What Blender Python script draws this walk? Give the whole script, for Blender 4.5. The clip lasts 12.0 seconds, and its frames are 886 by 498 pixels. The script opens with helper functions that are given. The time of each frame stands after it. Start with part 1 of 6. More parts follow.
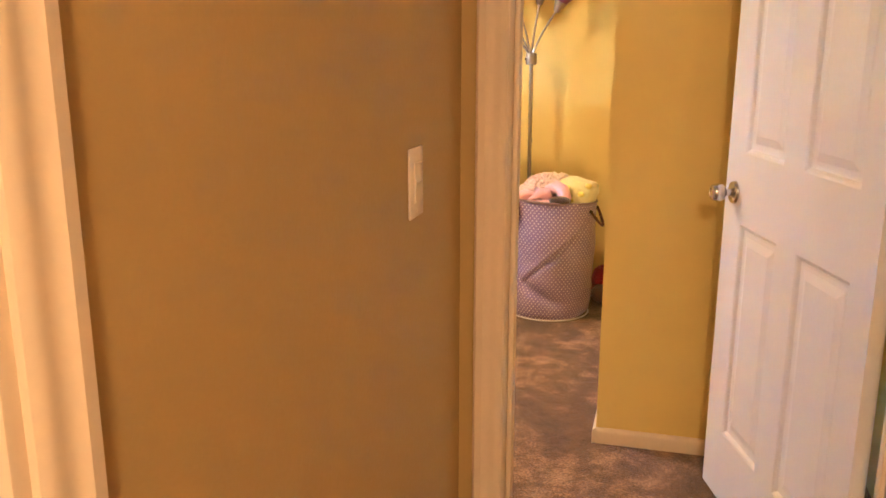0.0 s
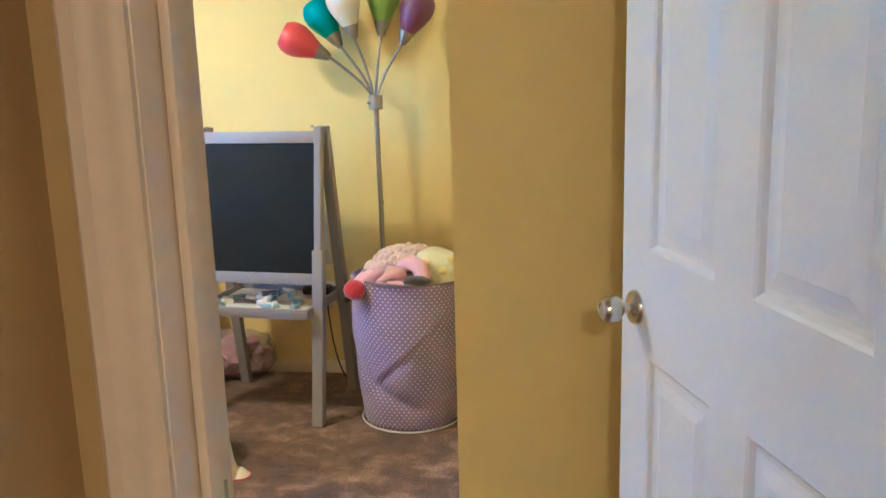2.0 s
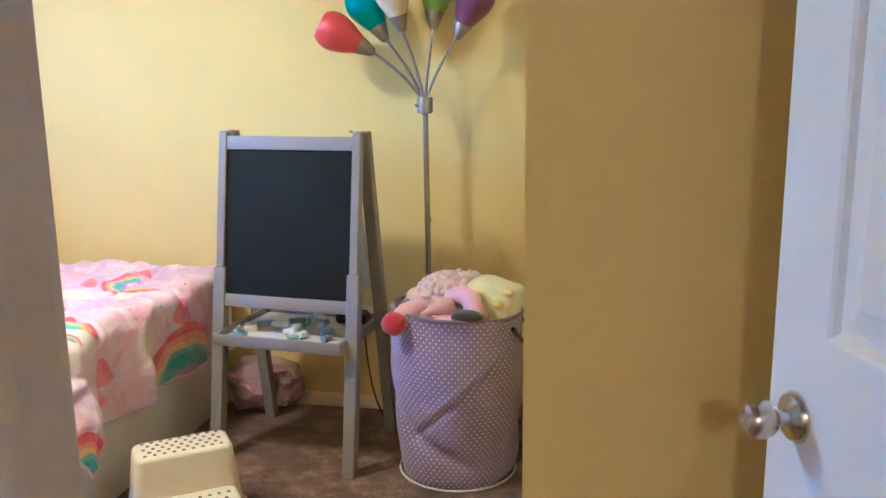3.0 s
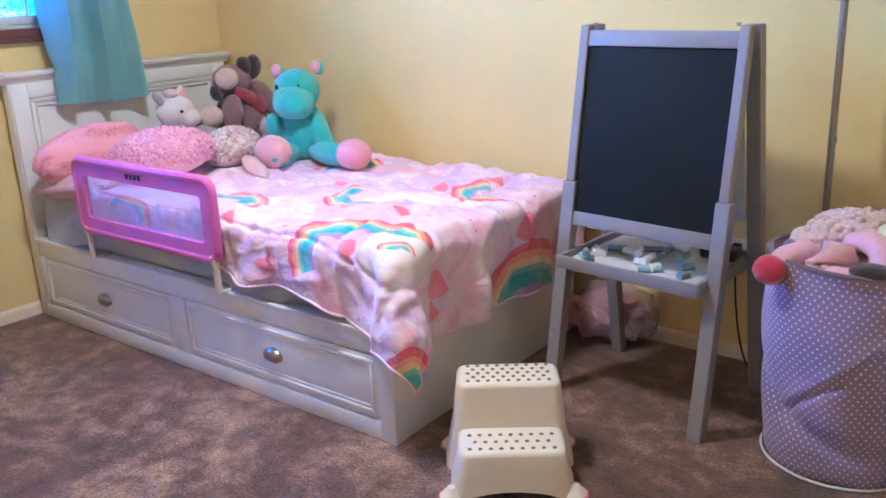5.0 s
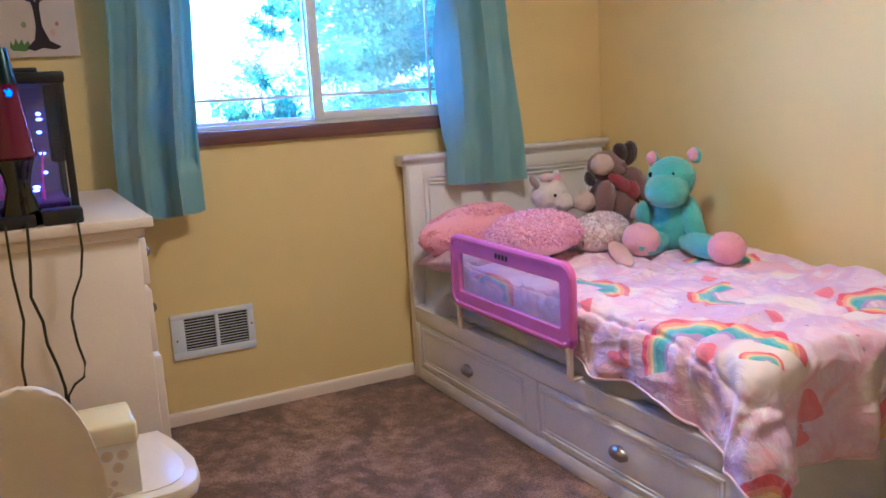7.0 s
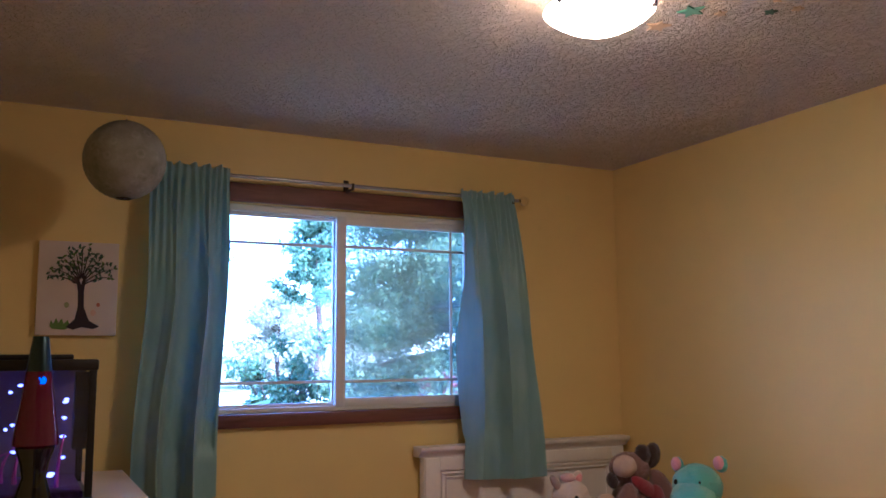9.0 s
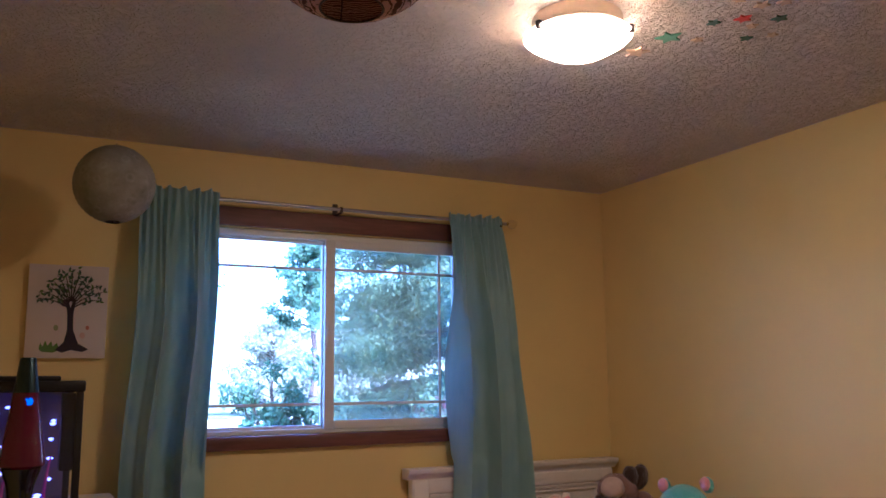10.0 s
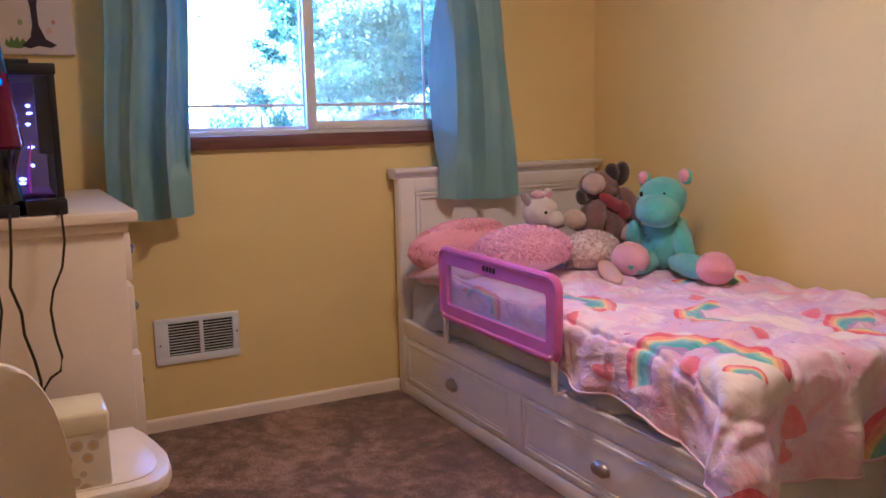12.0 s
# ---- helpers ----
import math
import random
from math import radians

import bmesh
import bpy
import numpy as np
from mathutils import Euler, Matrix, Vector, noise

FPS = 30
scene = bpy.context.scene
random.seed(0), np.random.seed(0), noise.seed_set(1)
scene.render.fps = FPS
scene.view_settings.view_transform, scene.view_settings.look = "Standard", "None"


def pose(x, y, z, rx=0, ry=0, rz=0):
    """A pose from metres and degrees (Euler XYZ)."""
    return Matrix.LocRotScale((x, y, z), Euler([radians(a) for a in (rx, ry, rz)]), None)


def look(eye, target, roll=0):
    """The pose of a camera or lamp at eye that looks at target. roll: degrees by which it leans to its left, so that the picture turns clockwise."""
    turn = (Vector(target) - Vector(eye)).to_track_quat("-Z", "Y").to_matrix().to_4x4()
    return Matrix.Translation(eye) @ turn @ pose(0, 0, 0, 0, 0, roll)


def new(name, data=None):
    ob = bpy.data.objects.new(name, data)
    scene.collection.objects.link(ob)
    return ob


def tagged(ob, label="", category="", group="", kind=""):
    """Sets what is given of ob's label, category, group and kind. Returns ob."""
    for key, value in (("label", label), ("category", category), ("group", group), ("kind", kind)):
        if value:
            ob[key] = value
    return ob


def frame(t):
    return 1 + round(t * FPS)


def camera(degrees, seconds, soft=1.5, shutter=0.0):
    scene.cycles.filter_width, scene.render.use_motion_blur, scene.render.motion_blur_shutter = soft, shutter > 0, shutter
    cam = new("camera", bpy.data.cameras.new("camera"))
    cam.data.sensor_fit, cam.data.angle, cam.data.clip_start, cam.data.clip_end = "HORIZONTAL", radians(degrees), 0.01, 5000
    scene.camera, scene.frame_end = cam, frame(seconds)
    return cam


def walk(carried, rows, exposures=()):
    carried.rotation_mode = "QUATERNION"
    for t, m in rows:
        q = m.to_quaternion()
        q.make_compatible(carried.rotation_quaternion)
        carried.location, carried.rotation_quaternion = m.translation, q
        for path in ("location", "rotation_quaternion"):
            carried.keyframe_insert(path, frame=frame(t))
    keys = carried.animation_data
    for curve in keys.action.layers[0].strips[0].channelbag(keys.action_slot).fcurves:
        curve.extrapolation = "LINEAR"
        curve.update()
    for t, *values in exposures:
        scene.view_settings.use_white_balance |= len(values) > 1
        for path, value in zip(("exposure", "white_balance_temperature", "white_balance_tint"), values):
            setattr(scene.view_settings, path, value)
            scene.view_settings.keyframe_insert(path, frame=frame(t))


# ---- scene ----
cam = camera(55.3, 12.0, 1.6)
PATH = [
    (0, (-0.238, -0.186, 1.332), (-0.738, 1.692, 0.858), 0.1),
    (0.5, (-0.2, -0.002, 1.324), (-0.595, 1.901, 0.853), -0.6),
    (1, (-0.22, 0.245, 1.344), (-0.506, 2.177, 0.912), -1.0),
    (1.5, (-0.22, 0.492, 1.331), (-0.431, 2.434, 0.905), -1.1),
    (2, (-0.189, 0.754, 1.351), (-0.4625, 2.695, 0.951), -1.6),
    (2.5, (-0.231, 1.038, 1.344), (-0.539, 2.976, 0.956), -1.6),
    (2.7, (-0.268, 1.118, 1.349), (-0.579, 3.056, 0.966), -1.2),
    (4.3, (-0.321, 1.539, 1.317), (-1.266, 3.208, 0.749), -0.6),
    (4.5, (-0.333, 1.571, 1.298), (-1.309, 3.216, 0.714), -0.7),
    (5, (-0.358, 1.631, 1.294), (-1.529, 3.142, 0.706), -2.2),
    (5.5, (-0.364, 1.695, 1.288), (-1.754, 3.014, 0.715), -2.8),
    (6, (-0.382, 1.718, 1.298), (-1.942, 2.85, 0.762), -3.0),
    (6.5, (-0.393, 1.728, 1.309), (-2.082, 2.697, 0.849), -3.1),
    (6.7, (-0.394, 1.727, 1.311), (-2.116, 2.648, 0.878), -3.0),
    (8.3, (-0.378, 1.736, 1.385), (-2.191, 2.581, 1.424), -0.3),
    (8.5, (-0.387, 1.719, 1.41), (-2.191, 2.577, 1.519), -0.2),
    (9, (-0.409, 1.69, 1.422), (-2.183, 2.578, 1.677), -0.4),
    (9.5, (-0.378, 1.688, 1.458), (-2.133, 2.595, 1.772), -0.3),
    (10, (-0.363, 1.705, 1.406), (-2.125, 2.599, 1.72), -0.6),
    (10.5, (-0.365, 1.722, 1.403), (-2.145, 2.613, 1.592), -0.5),
    (11, (-0.372, 1.751, 1.258), (-2.167, 2.631, 1.321), -1.2),
    (11.5, (-0.373, 1.753, 1.241), (-2.157, 2.649, 1.124), -1.3),
    (12, (-0.383, 1.75, 1.242), (-2.142, 2.653, 0.942), -1.3),
]
EXPOSURES = [
    (0, 5.69, 4600, 17), (0.5, 5.71, 4030, 9), (1, 5.64, 3620, 6), (1.5, 5.49, 3540, 6), (2, 5.39, 3350, 1), (2.5, 5.29, 3310, 3), (4.5, 5.13, 3030, 12), (5, 5.13, 3040, 14), (5.5, 4.76, 3120, 14),
    (6, 4.64, 3230, 16), (6.5, 4.81, 3290, 16), (8.5, 3.4, 3770, 27), (9.5, 3.4, 3920, 31), (10.5, 3.2, 3920, 34), (11, 3.1, 3820, 36), (11.5, 3.58, 3790, 34), (12, 4.2, 3800, 32),
]
walk(cam, [(t, look(eye, target, roll)) for t, eye, target, roll in PATH], EXPOSURES)

# ---- light ----
SUN_DIR = Vector((0.62, 0.35, 0.78)).normalized()      # towards the sun, behind the house as seen from the window
world = bpy.data.worlds.new("sky")
scene.world = world
world.use_nodes = True
wn = world.node_tree
sky = wn.nodes.new("ShaderNodeTexSky")
sky.sky_type, sky.sun_disc = "NISHITA", False
sky.sun_elevation = math.asin(SUN_DIR.z)
sky.sun_rotation = math.atan2(SUN_DIR.x, SUN_DIR.y)
wn.links.new(sky.outputs[0], wn.nodes["Background"].inputs[0])
wn.nodes["Background"].inputs[1].default_value = 0.15
sun = new("sun", bpy.data.lights.new("sun", "SUN"))
sun.data.energy, sun.data.angle, sun.data.color = 3.6, radians(0.5), (1.0, 0.95, 0.88)
sun.matrix_world = look(SUN_DIR * 50, (0, 0, 0))
ROOM_LAMP = 7.4
HALL_LAMP = 6.7
WARM = (1.0, 0.565, 0.18)
HALL_WARM = (1.0, 0.565, 0.20)

# ---- materials ----


def lin(r, g, b):
    """8-bit sRGB to linear."""
    return tuple(((c / 255 + 0.055) / 1.055) ** 2.4 if c > 10 else c / 3294.6 for c in (r, g, b)) + (1.0,)


class Nodes:
    """A small writer of node trees."""

    def __init__(self, name):
        self.m = bpy.data.materials.new(name)
        self.m.use_nodes = True
        self.t = self.m.node_tree
        self.bsdf = self.t.nodes["Principled BSDF"]

    def add(self, kind, **props):
        n = self.t.nodes.new(kind)
        for k, v in props.items():
            if k == "operation":
                n.operation = v
            elif k == "blend":
                n.data_type, n.blend_type = "RGBA", v
            elif k == "feature":
                n.feature = v
            elif k == "interp":
                n.color_ramp.interpolation = v
        return n

    def put(self, socket, v):
        if hasattr(v, "is_linked") or hasattr(v, "links"):
            self.t.links.new(v, socket)
        else:
            socket.default_value = v

    def math(self, op, a, b=0.0, clamp=False):
        n = self.add("ShaderNodeMath", operation=op)
        n.use_clamp = clamp
        self.put(n.inputs[0], a)
        self.put(n.inputs[1], b)
        return n.outputs[0]

    def mix(self, f, a, b, blend="MIX"):
        n = self.add("ShaderNodeMix", blend=blend)
        self.put(n.inputs[0], f)
        self.put(n.inputs[6], a)
        self.put(n.inputs[7], b)
        return n.outputs[2]

    def coords(self, kind="Object"):
        return self.add("ShaderNodeTexCoord").outputs[kind]

    def noise(self, vec, scale, detail=3.0, rough=0.55, distort=0.0):
        n = self.add("ShaderNodeTexNoise")
        self.put(n.inputs["Vector"], vec)
        n.inputs["Scale"].default_value = scale
        n.inputs["Detail"].default_value = detail
        n.inputs["Roughness"].default_value = rough
        n.inputs["Distortion"].default_value = distort
        return n.outputs[0]

    def ramp(self, f, stops, interp="LINEAR"):
        n = self.add("ShaderNodeValToRGB", interp=interp)
        self.put(n.inputs[0], f)
        el = n.color_ramp.elements
        while len(el) < len(stops):
            el.new(0.5)
        for e, (p, c) in zip(el, stops):
            e.position = p
            e.color = c if len(c) == 4 else (*c, 1.0)
        return n.outputs[0]

    def scaled(self, vec, s):
        n = self.add("ShaderNodeVectorMath", operation="MULTIPLY")
        self.put(n.inputs[0], vec)
        n.inputs[1].default_value = s
        return n.outputs[0]

    def bump(self, height, strength, dist):
        n = self.add("ShaderNodeBump")
        self.put(n.inputs["Height"], height)
        n.inputs["Strength"].default_value = strength
        n.inputs["Distance"].default_value = dist
        self.t.links.new(n.outputs[0], self.bsdf.inputs["Normal"])

    def done(self, color, rough=0.6, metal=0.0, sheen=0.0):
        self.put(self.bsdf.inputs["Base Color"], color)
        self.put(self.bsdf.inputs["Roughness"], rough)
        self.bsdf.inputs["Metallic"].default_value = metal
        if sheen:
            self.bsdf.inputs["Sheen Weight"].default_value = sheen
        return self.m


def surface(name, rgb, rough=0.6, var=0.10, scale=6.0, grain=60.0, bump=0.15, depth=0.002, metal=0.0, sheen=0.0):
    """Paint, plastic, metal or cloth with variation at two scales and fine relief."""
    n = Nodes(name)
    c = n.coords()
    big, small = n.noise(c, scale, 4), n.noise(c, grain, 3)
    base = lin(*rgb)
    dark = tuple(v * (1 - var) for v in base[:3]) + (1,)
    light = tuple(min(1, v * (1 + var)) for v in base[:3]) + (1,)
    f = n.math("ADD", n.math("MULTIPLY", big, 0.65), n.math("MULTIPLY", small, 0.35))
    col = n.ramp(f, [(0.3, dark), (0.7, light)])
    r = n.math("ADD", n.math("MULTIPLY", small, 0.16), rough - 0.08)
    if bump:
        n.bump(small, bump, depth)
    return n.done(col, r, metal, sheen)


def wall_paint(name, rgb):
    n = Nodes(name)
    c = n.coords()
    big, orange_peel = n.noise(c, 1.3, 4), n.noise(c, 120, 2)
    base = lin(*rgb)
    col = n.ramp(big, [(0.25, tuple(v * 0.94 for v in base[:3])), (0.75, tuple(min(1, v * 1.04) for v in base[:3]))])
    scuff = n.ramp(n.noise(c, 9, 6, 0.7), [(0.66, (1, 1, 1)), (0.8, (0.93, 0.92, 0.9))])
    n.bump(orange_peel, 0.22, 0.002)
    return n.done(n.mix(1.0, col, scuff, "MULTIPLY"), n.math("ADD", n.math("MULTIPLY", orange_peel, 0.2), 0.42))


def nz_color(n, c):
    """A coloured noise to bend coordinates with."""
    t = n.add("ShaderNodeTexNoise")
    n.put(t.inputs["Vector"], c)
    t.inputs["Scale"].default_value = 3.0
    return t.outputs[1]


def carpet_material():
    n = Nodes("carpet_pile")
    c = n.coords()
    patch = n.noise(c, 2.6, 6, 0.62, 1.2)
    mid = n.noise(c, 15, 4, 0.6)
    tuft = n.noise(c, 120, 3, 0.8)
    f = n.math("ADD", n.math("MULTIPLY", patch, 0.62), n.math("MULTIPLY", mid, 0.38))
    nap = n.add("ShaderNodeTexVoronoi")
    n.put(nap.inputs["Vector"], n.scaled(n.mix(0.16, c, nz_color(n, c)), (1.0, 2.3, 1.0)))
    nap.inputs["Scale"].default_value = 1.5
    nv = n.add("ShaderNodeSeparateColor")
    n.put(nv.inputs[0], nap.outputs["Color"])
    f = n.math("ADD", f, n.math("MULTIPLY", n.math("SUBTRACT", nv.outputs[0], 0.5), 0.05))
    col = n.ramp(f, [(0.36, lin(76, 53, 36)), (0.49, lin(108, 80, 56)), (0.64, lin(174, 141, 106))])
    speck = n.ramp(tuft, [(0.34, (0.34, 0.33, 0.32)), (0.66, (1.62, 1.56, 1.50))])
    h = n.math("ADD", n.math("MULTIPLY", tuft, 0.7), n.math("MULTIPLY", mid, 0.5))
    n.bump(h, 0.9, 0.008)
    return n.done(n.mix(1.0, col, speck, "MULTIPLY"), 0.95, 0.0, 0.25)


def ceiling_material():
    n = Nodes("textured_ceiling")
    c = n.coords()
    knock = n.noise(c, 34, 4, 0.6, 1.4)
    flat = n.ramp(knock, [(0.42, (0, 0, 0)), (0.58, (1, 1, 1))])
    fine = n.noise(c, 160, 2)
    h = n.math("ADD", flat, n.math("MULTIPLY", fine, 0.25))
    n.bump(h, 1.0, 0.009)
    col = n.ramp(n.noise(c, 1.1, 3), [(0.3, lin(220, 212, 202)), (0.7, lin(230, 222, 212))])
    return n.done(col, 0.85)


def glow(name, rgb, strength, base=(0.9, 0.85, 0.75, 1)):
    n = Nodes(name)
    n.bsdf.inputs["Emission Color"].default_value = (*rgb, 1)
    n.bsdf.inputs["Emission Strength"].default_value = strength
    return n.done(base, 0.3)


def glass_material(name, tint=(1, 1, 1, 1), rough=0.0):
    n = Nodes(name)
    n.bsdf.inputs["Transmission Weight"].default_value = 1.0
    n.bsdf.inputs["IOR"].default_value = 1.45
    return n.done(tint, rough)


def wood(name, rgb, rough=0.45, along=(1, 14, 14)):
    n = Nodes(name)
    c = n.scaled(n.coords(), along)
    g = n.noise(c, 4, 5, 0.6, 0.8)
    base = lin(*rgb)
    col = n.ramp(g, [(0.3, tuple(v * 0.62 for v in base[:3])), (0.7, tuple(min(1, v * 1.2) for v in base[:3]))])
    n.bump(g, 0.15, 0.002)
    return n.done(col, n.math("ADD", n.math("MULTIPLY", g, 0.2), rough))


def fabric(name, rgb, var=0.12, weave=500, scale=5.0, sheen=0.3, rough=0.85):
    n = Nodes(name)
    c = n.coords()
    w = n.add("ShaderNodeTexWave")
    n.put(w.inputs["Vector"], c)
    w.inputs["Scale"].default_value = weave
    w.inputs["Distortion"].default_value = 2.0
    big = n.noise(c, scale, 4)
    base = lin(*rgb)
    col = n.ramp(big, [(0.3, tuple(v * (1 - var) for v in base[:3])), (0.7, tuple(min(1, v * (1 + var)) for v in base[:3]))])
    n.bump(n.math("ADD", w.outputs[1], n.noise(c, 90, 3)), 0.2, 0.002)
    return n.done(col, rough, 0.0, sheen)


def plush(name, rgb, var=0.22, tuft=220.0):
    """Short-pile toy fur."""
    n = Nodes(name)
    c = n.coords()
    t = n.noise(c, tuft, 3, 0.7)
    base = lin(*rgb)
    f = n.math("ADD", n.math("MULTIPLY", t, 0.6), n.math("MULTIPLY", n.noise(c, 18, 3), 0.4))
    col = n.ramp(f, [(0.32, tuple(v * (1 - var) for v in base[:3])), (0.68, tuple(min(1, v * (1 + var)) for v in base[:3]))])
    n.bump(t, 0.7, 0.006)
    return n.done(col, 0.95, 0.0, 0.6)


def dotted_canvas():
    """Mauve-grey basket cloth with rows of small white dots, in metres of the unrolled cloth (UV)."""
    n = Nodes("dotted_canvas")
    uv = n.coords("UV")
    sep = n.add("ShaderNodeSeparateXYZ")
    n.put(sep.inputs[0], uv)
    pu, pv = 0.0200, 0.0122
    row = n.math("FLOOR", n.math("DIVIDE", sep.outputs[1], pv))
    shift = n.math("MULTIPLY", n.math("MODULO", row, 2.0), 0.5)
    fu = n.math("SUBTRACT", n.math("FRACT", n.math("ADD", n.math("DIVIDE", sep.outputs[0], pu), shift)), 0.5)
    fv = n.math("SUBTRACT", n.math("FRACT", n.math("DIVIDE", sep.outputs[1], pv)), 0.5)
    d2 = n.math("ADD", n.math("POWER", n.math("MULTIPLY", fu, pu), 2.0), n.math("POWER", n.math("MULTIPLY", fv, pv), 2.0))
    dot = n.math("LESS_THAN", n.math("SQRT", d2), 0.0028)
    c = n.coords()
    cloth = n.ramp(n.noise(c, 7, 5), [(0.3, lin(132, 112, 148)), (0.7, lin(155, 134, 172))])
    n.bump(n.noise(c, 300, 3), 0.25, 0.002)
    return n.done(n.mix(dot, cloth, lin(226, 218, 224)), 0.85, 0.0, 0.2)


def rainbow_cloth():
    """Watercolour comforter print: rainbows, hearts, clouds and small flecks, in metres of the flat cloth (UV)."""
    n = Nodes("rainbow_cloth")
    uv = n.coords("UV")
    nz = n.add("ShaderNodeTexNoise")
    n.put(nz.inputs["Vector"], uv)
    nz.inputs["Scale"].default_value = 13.0
    nz.inputs["Detail"].default_value = 3.0
    wob = n.add("ShaderNodeVectorMath", operation="ADD")
    n.put(wob.inputs[0], uv)
    n.put(wob.inputs[1], n.scaled(nz.outputs[1], (0.024, 0.024, 0)))
    sep = n.add("ShaderNodeSeparateXYZ")
    n.put(sep.inputs[0], wob.outputs[0])

    def offset(cx, cy):
        return n.math("SUBTRACT", sep.outputs[0], cx + 0.012), n.math("SUBTRACT", sep.outputs[1], cy + 0.012)

    def distance(cx, cy):
        dx, dy = offset(cx, cy)
        return n.math("SQRT", n.math("ADD", n.math("MULTIPLY", dx, dx), n.math("MULTIPLY", dy, dy))), dx, dy

    wash = n.noise(uv, 2.7, 5, 0.6, 0.6)
    col = n.ramp(wash, [(0.34, lin(238, 180, 206)), (0.46, lin(245, 214, 230)), (0.54, lin(222, 188, 228)), (0.66, lin(239, 186, 202))])
    bloom = n.noise(uv, 8.5, 4, 0.65, 0.8)
    col = n.mix(n.ramp(bloom, [(0.51, (0, 0, 0)), (0.64, (0.75, 0.75, 0.75))]), col, lin(250, 238, 242))
    col = n.mix(n.ramp(n.noise(uv, 5.3, 4, 0.6, 1.5), [(0.57, (0, 0, 0)), (0.70, (0.75, 0.75, 0.75))]), col, lin(238, 168, 186))
    tiny = n.add("ShaderNodeTexVoronoi")
    n.put(tiny.inputs["Vector"], wob.outputs[0])
    tiny.inputs["Scale"].default_value = 27.0
    th = n.add("ShaderNodeSeparateColor")
    n.put(th.inputs[0], tiny.outputs["Color"])
    fleck = n.math("MULTIPLY", n.math("LESS_THAN", tiny.outputs["Distance"], 0.15), n.math("GREATER_THAN", th.outputs[0], 0.74))
    col = n.mix(fleck, col, n.ramp(th.outputs[1], [(0.0, lin(172, 116, 170)), (0.5, lin(232, 118, 128)), (1.0, lin(146, 170, 206))]))
    # soft white clouds: centre, radius
    for cx, cy, r in ((-1.86, 3.36, 0.095), (-1.83, 3.43, 0.07), (-1.90, 3.30, 0.065), (-2.24, 3.79, 0.085), (-2.16, 3.84, 0.065), (-1.97, 3.86, 0.07), (-2.62, 3.52, 0.08), (-1.73, 3.72, 0.09), (-2.16, 3.30, 0.06), (-2.44, 4.12, 0.07)):
        d, _, _ = distance(cx, cy)
        col = n.mix(n.ramp(d, [(r * 0.72, (0.9, 0.9, 0.9)), (r, (0, 0, 0))]), col, lin(250, 232, 226))
    # hearts: centre, size, turn
    hearts = [(-2.335, 3.15, 0.060, 0.5), (-2.01, 3.31, 0.042, 0.4), (-1.70, 3.505, 0.062, 2.7), (-1.77, 3.948, 0.066, 0.2), (-2.068, 3.641, 0.034, 1.5), (-2.185, 4.0, 0.042, 1.2), (-2.56, 3.87, 0.034, 2.2),
              (-2.62, 3.44, 0.036, 0.0), (-2.53, 3.33, 0.036, 1.0), (-1.62, 3.46, 0.045, 0.6), (-2.80, 3.58, 0.040, 2.8), (-2.08, 4.20, 0.045, 1.1), (-2.28, 3.60, 0.028, 2.0), (-1.98, 3.50, 0.030, 0.9)]
    for cx, cy, r, a in hearts:
        dx, dy = offset(cx, cy)
        hx_ = n.math("ADD", n.math("MULTIPLY", dx, math.cos(a) / (0.8 * r)), n.math("MULTIPLY", dy, math.sin(a) / (0.8 * r)))
        hy_ = n.math("SUBTRACT", n.math("MULTIPLY", dy, math.cos(a) / (0.8 * r)), n.math("MULTIPLY", dx, math.sin(a) / (0.8 * r)))
        lift = n.math("SUBTRACT", hy_, n.math("MULTIPLY", n.math("ABSOLUTE", hx_), 0.75))
        inside = n.math("LESS_THAN", n.math("ADD", n.math("MULTIPLY", hx_, hx_), n.math("MULTIPLY", lift, lift)), 0.85)
        col = n.mix(n.math("MULTIPLY", inside, 0.8), col, n.ramp(bloom, [(0.35, lin(226, 84, 100)), (0.65, lin(238, 130, 138))]))
    bands = [(0.0, lin(182, 150, 216)), (0.14, lin(100, 188, 198)), (0.42, lin(146, 208, 190)), (0.54, lin(246, 210, 122)), (0.68, lin(244, 158, 108)), (0.81, lin(228, 84, 98))]
    # centre along and across the bed, outer radius, band width, direction of the arch (radians), where it is cut
    arcs = [(-1.98, 3.25, 0.265, 0.115, 2.27, 0.06), (-2.33, 3.77, 0.165, 0.085, -2.18, 0.0), (-1.99, 4.05, 0.16, 0.09, -2.4, 0.0),
            (-1.47, 3.98, 0.26, 0.18, 3.14, -0.02), (-1.49, 3.03, 0.235, 0.19, 2.3, -0.05), (-2.72, 3.42, 0.17, 0.09, 1.4, 0.02),
            (-2.75, 4.10, 0.15, 0.08, 2.0, 0.0), (-3.1, 3.2, 0.15, 0.09, 1.2, 0.0), (-1.855, 3.35, 0.036, 0.032, 2.3, 0.0)]
    for cx, cy, r, w, a, cut in arcs:
        d, dx, dy = distance(cx, cy)
        f = n.math("DIVIDE", n.math("SUBTRACT", d, r - w), w)
        inside = n.math("MULTIPLY", n.math("GREATER_THAN", f, 0.0), n.math("LESS_THAN", f, 1.0))
        half = n.math("ADD", n.math("MULTIPLY", dx, math.cos(a)), n.math("MULTIPLY", dy, math.sin(a)))
        inside = n.math("MULTIPLY", inside, n.math("GREATER_THAN", half, cut))
        col = n.mix(n.math("MULTIPLY", inside, n.ramp(bloom, [(0.40, (1, 1, 1)), (0.72, (0.72, 0.72, 0.72))])), col, n.ramp(f, bands, "CONSTANT"))
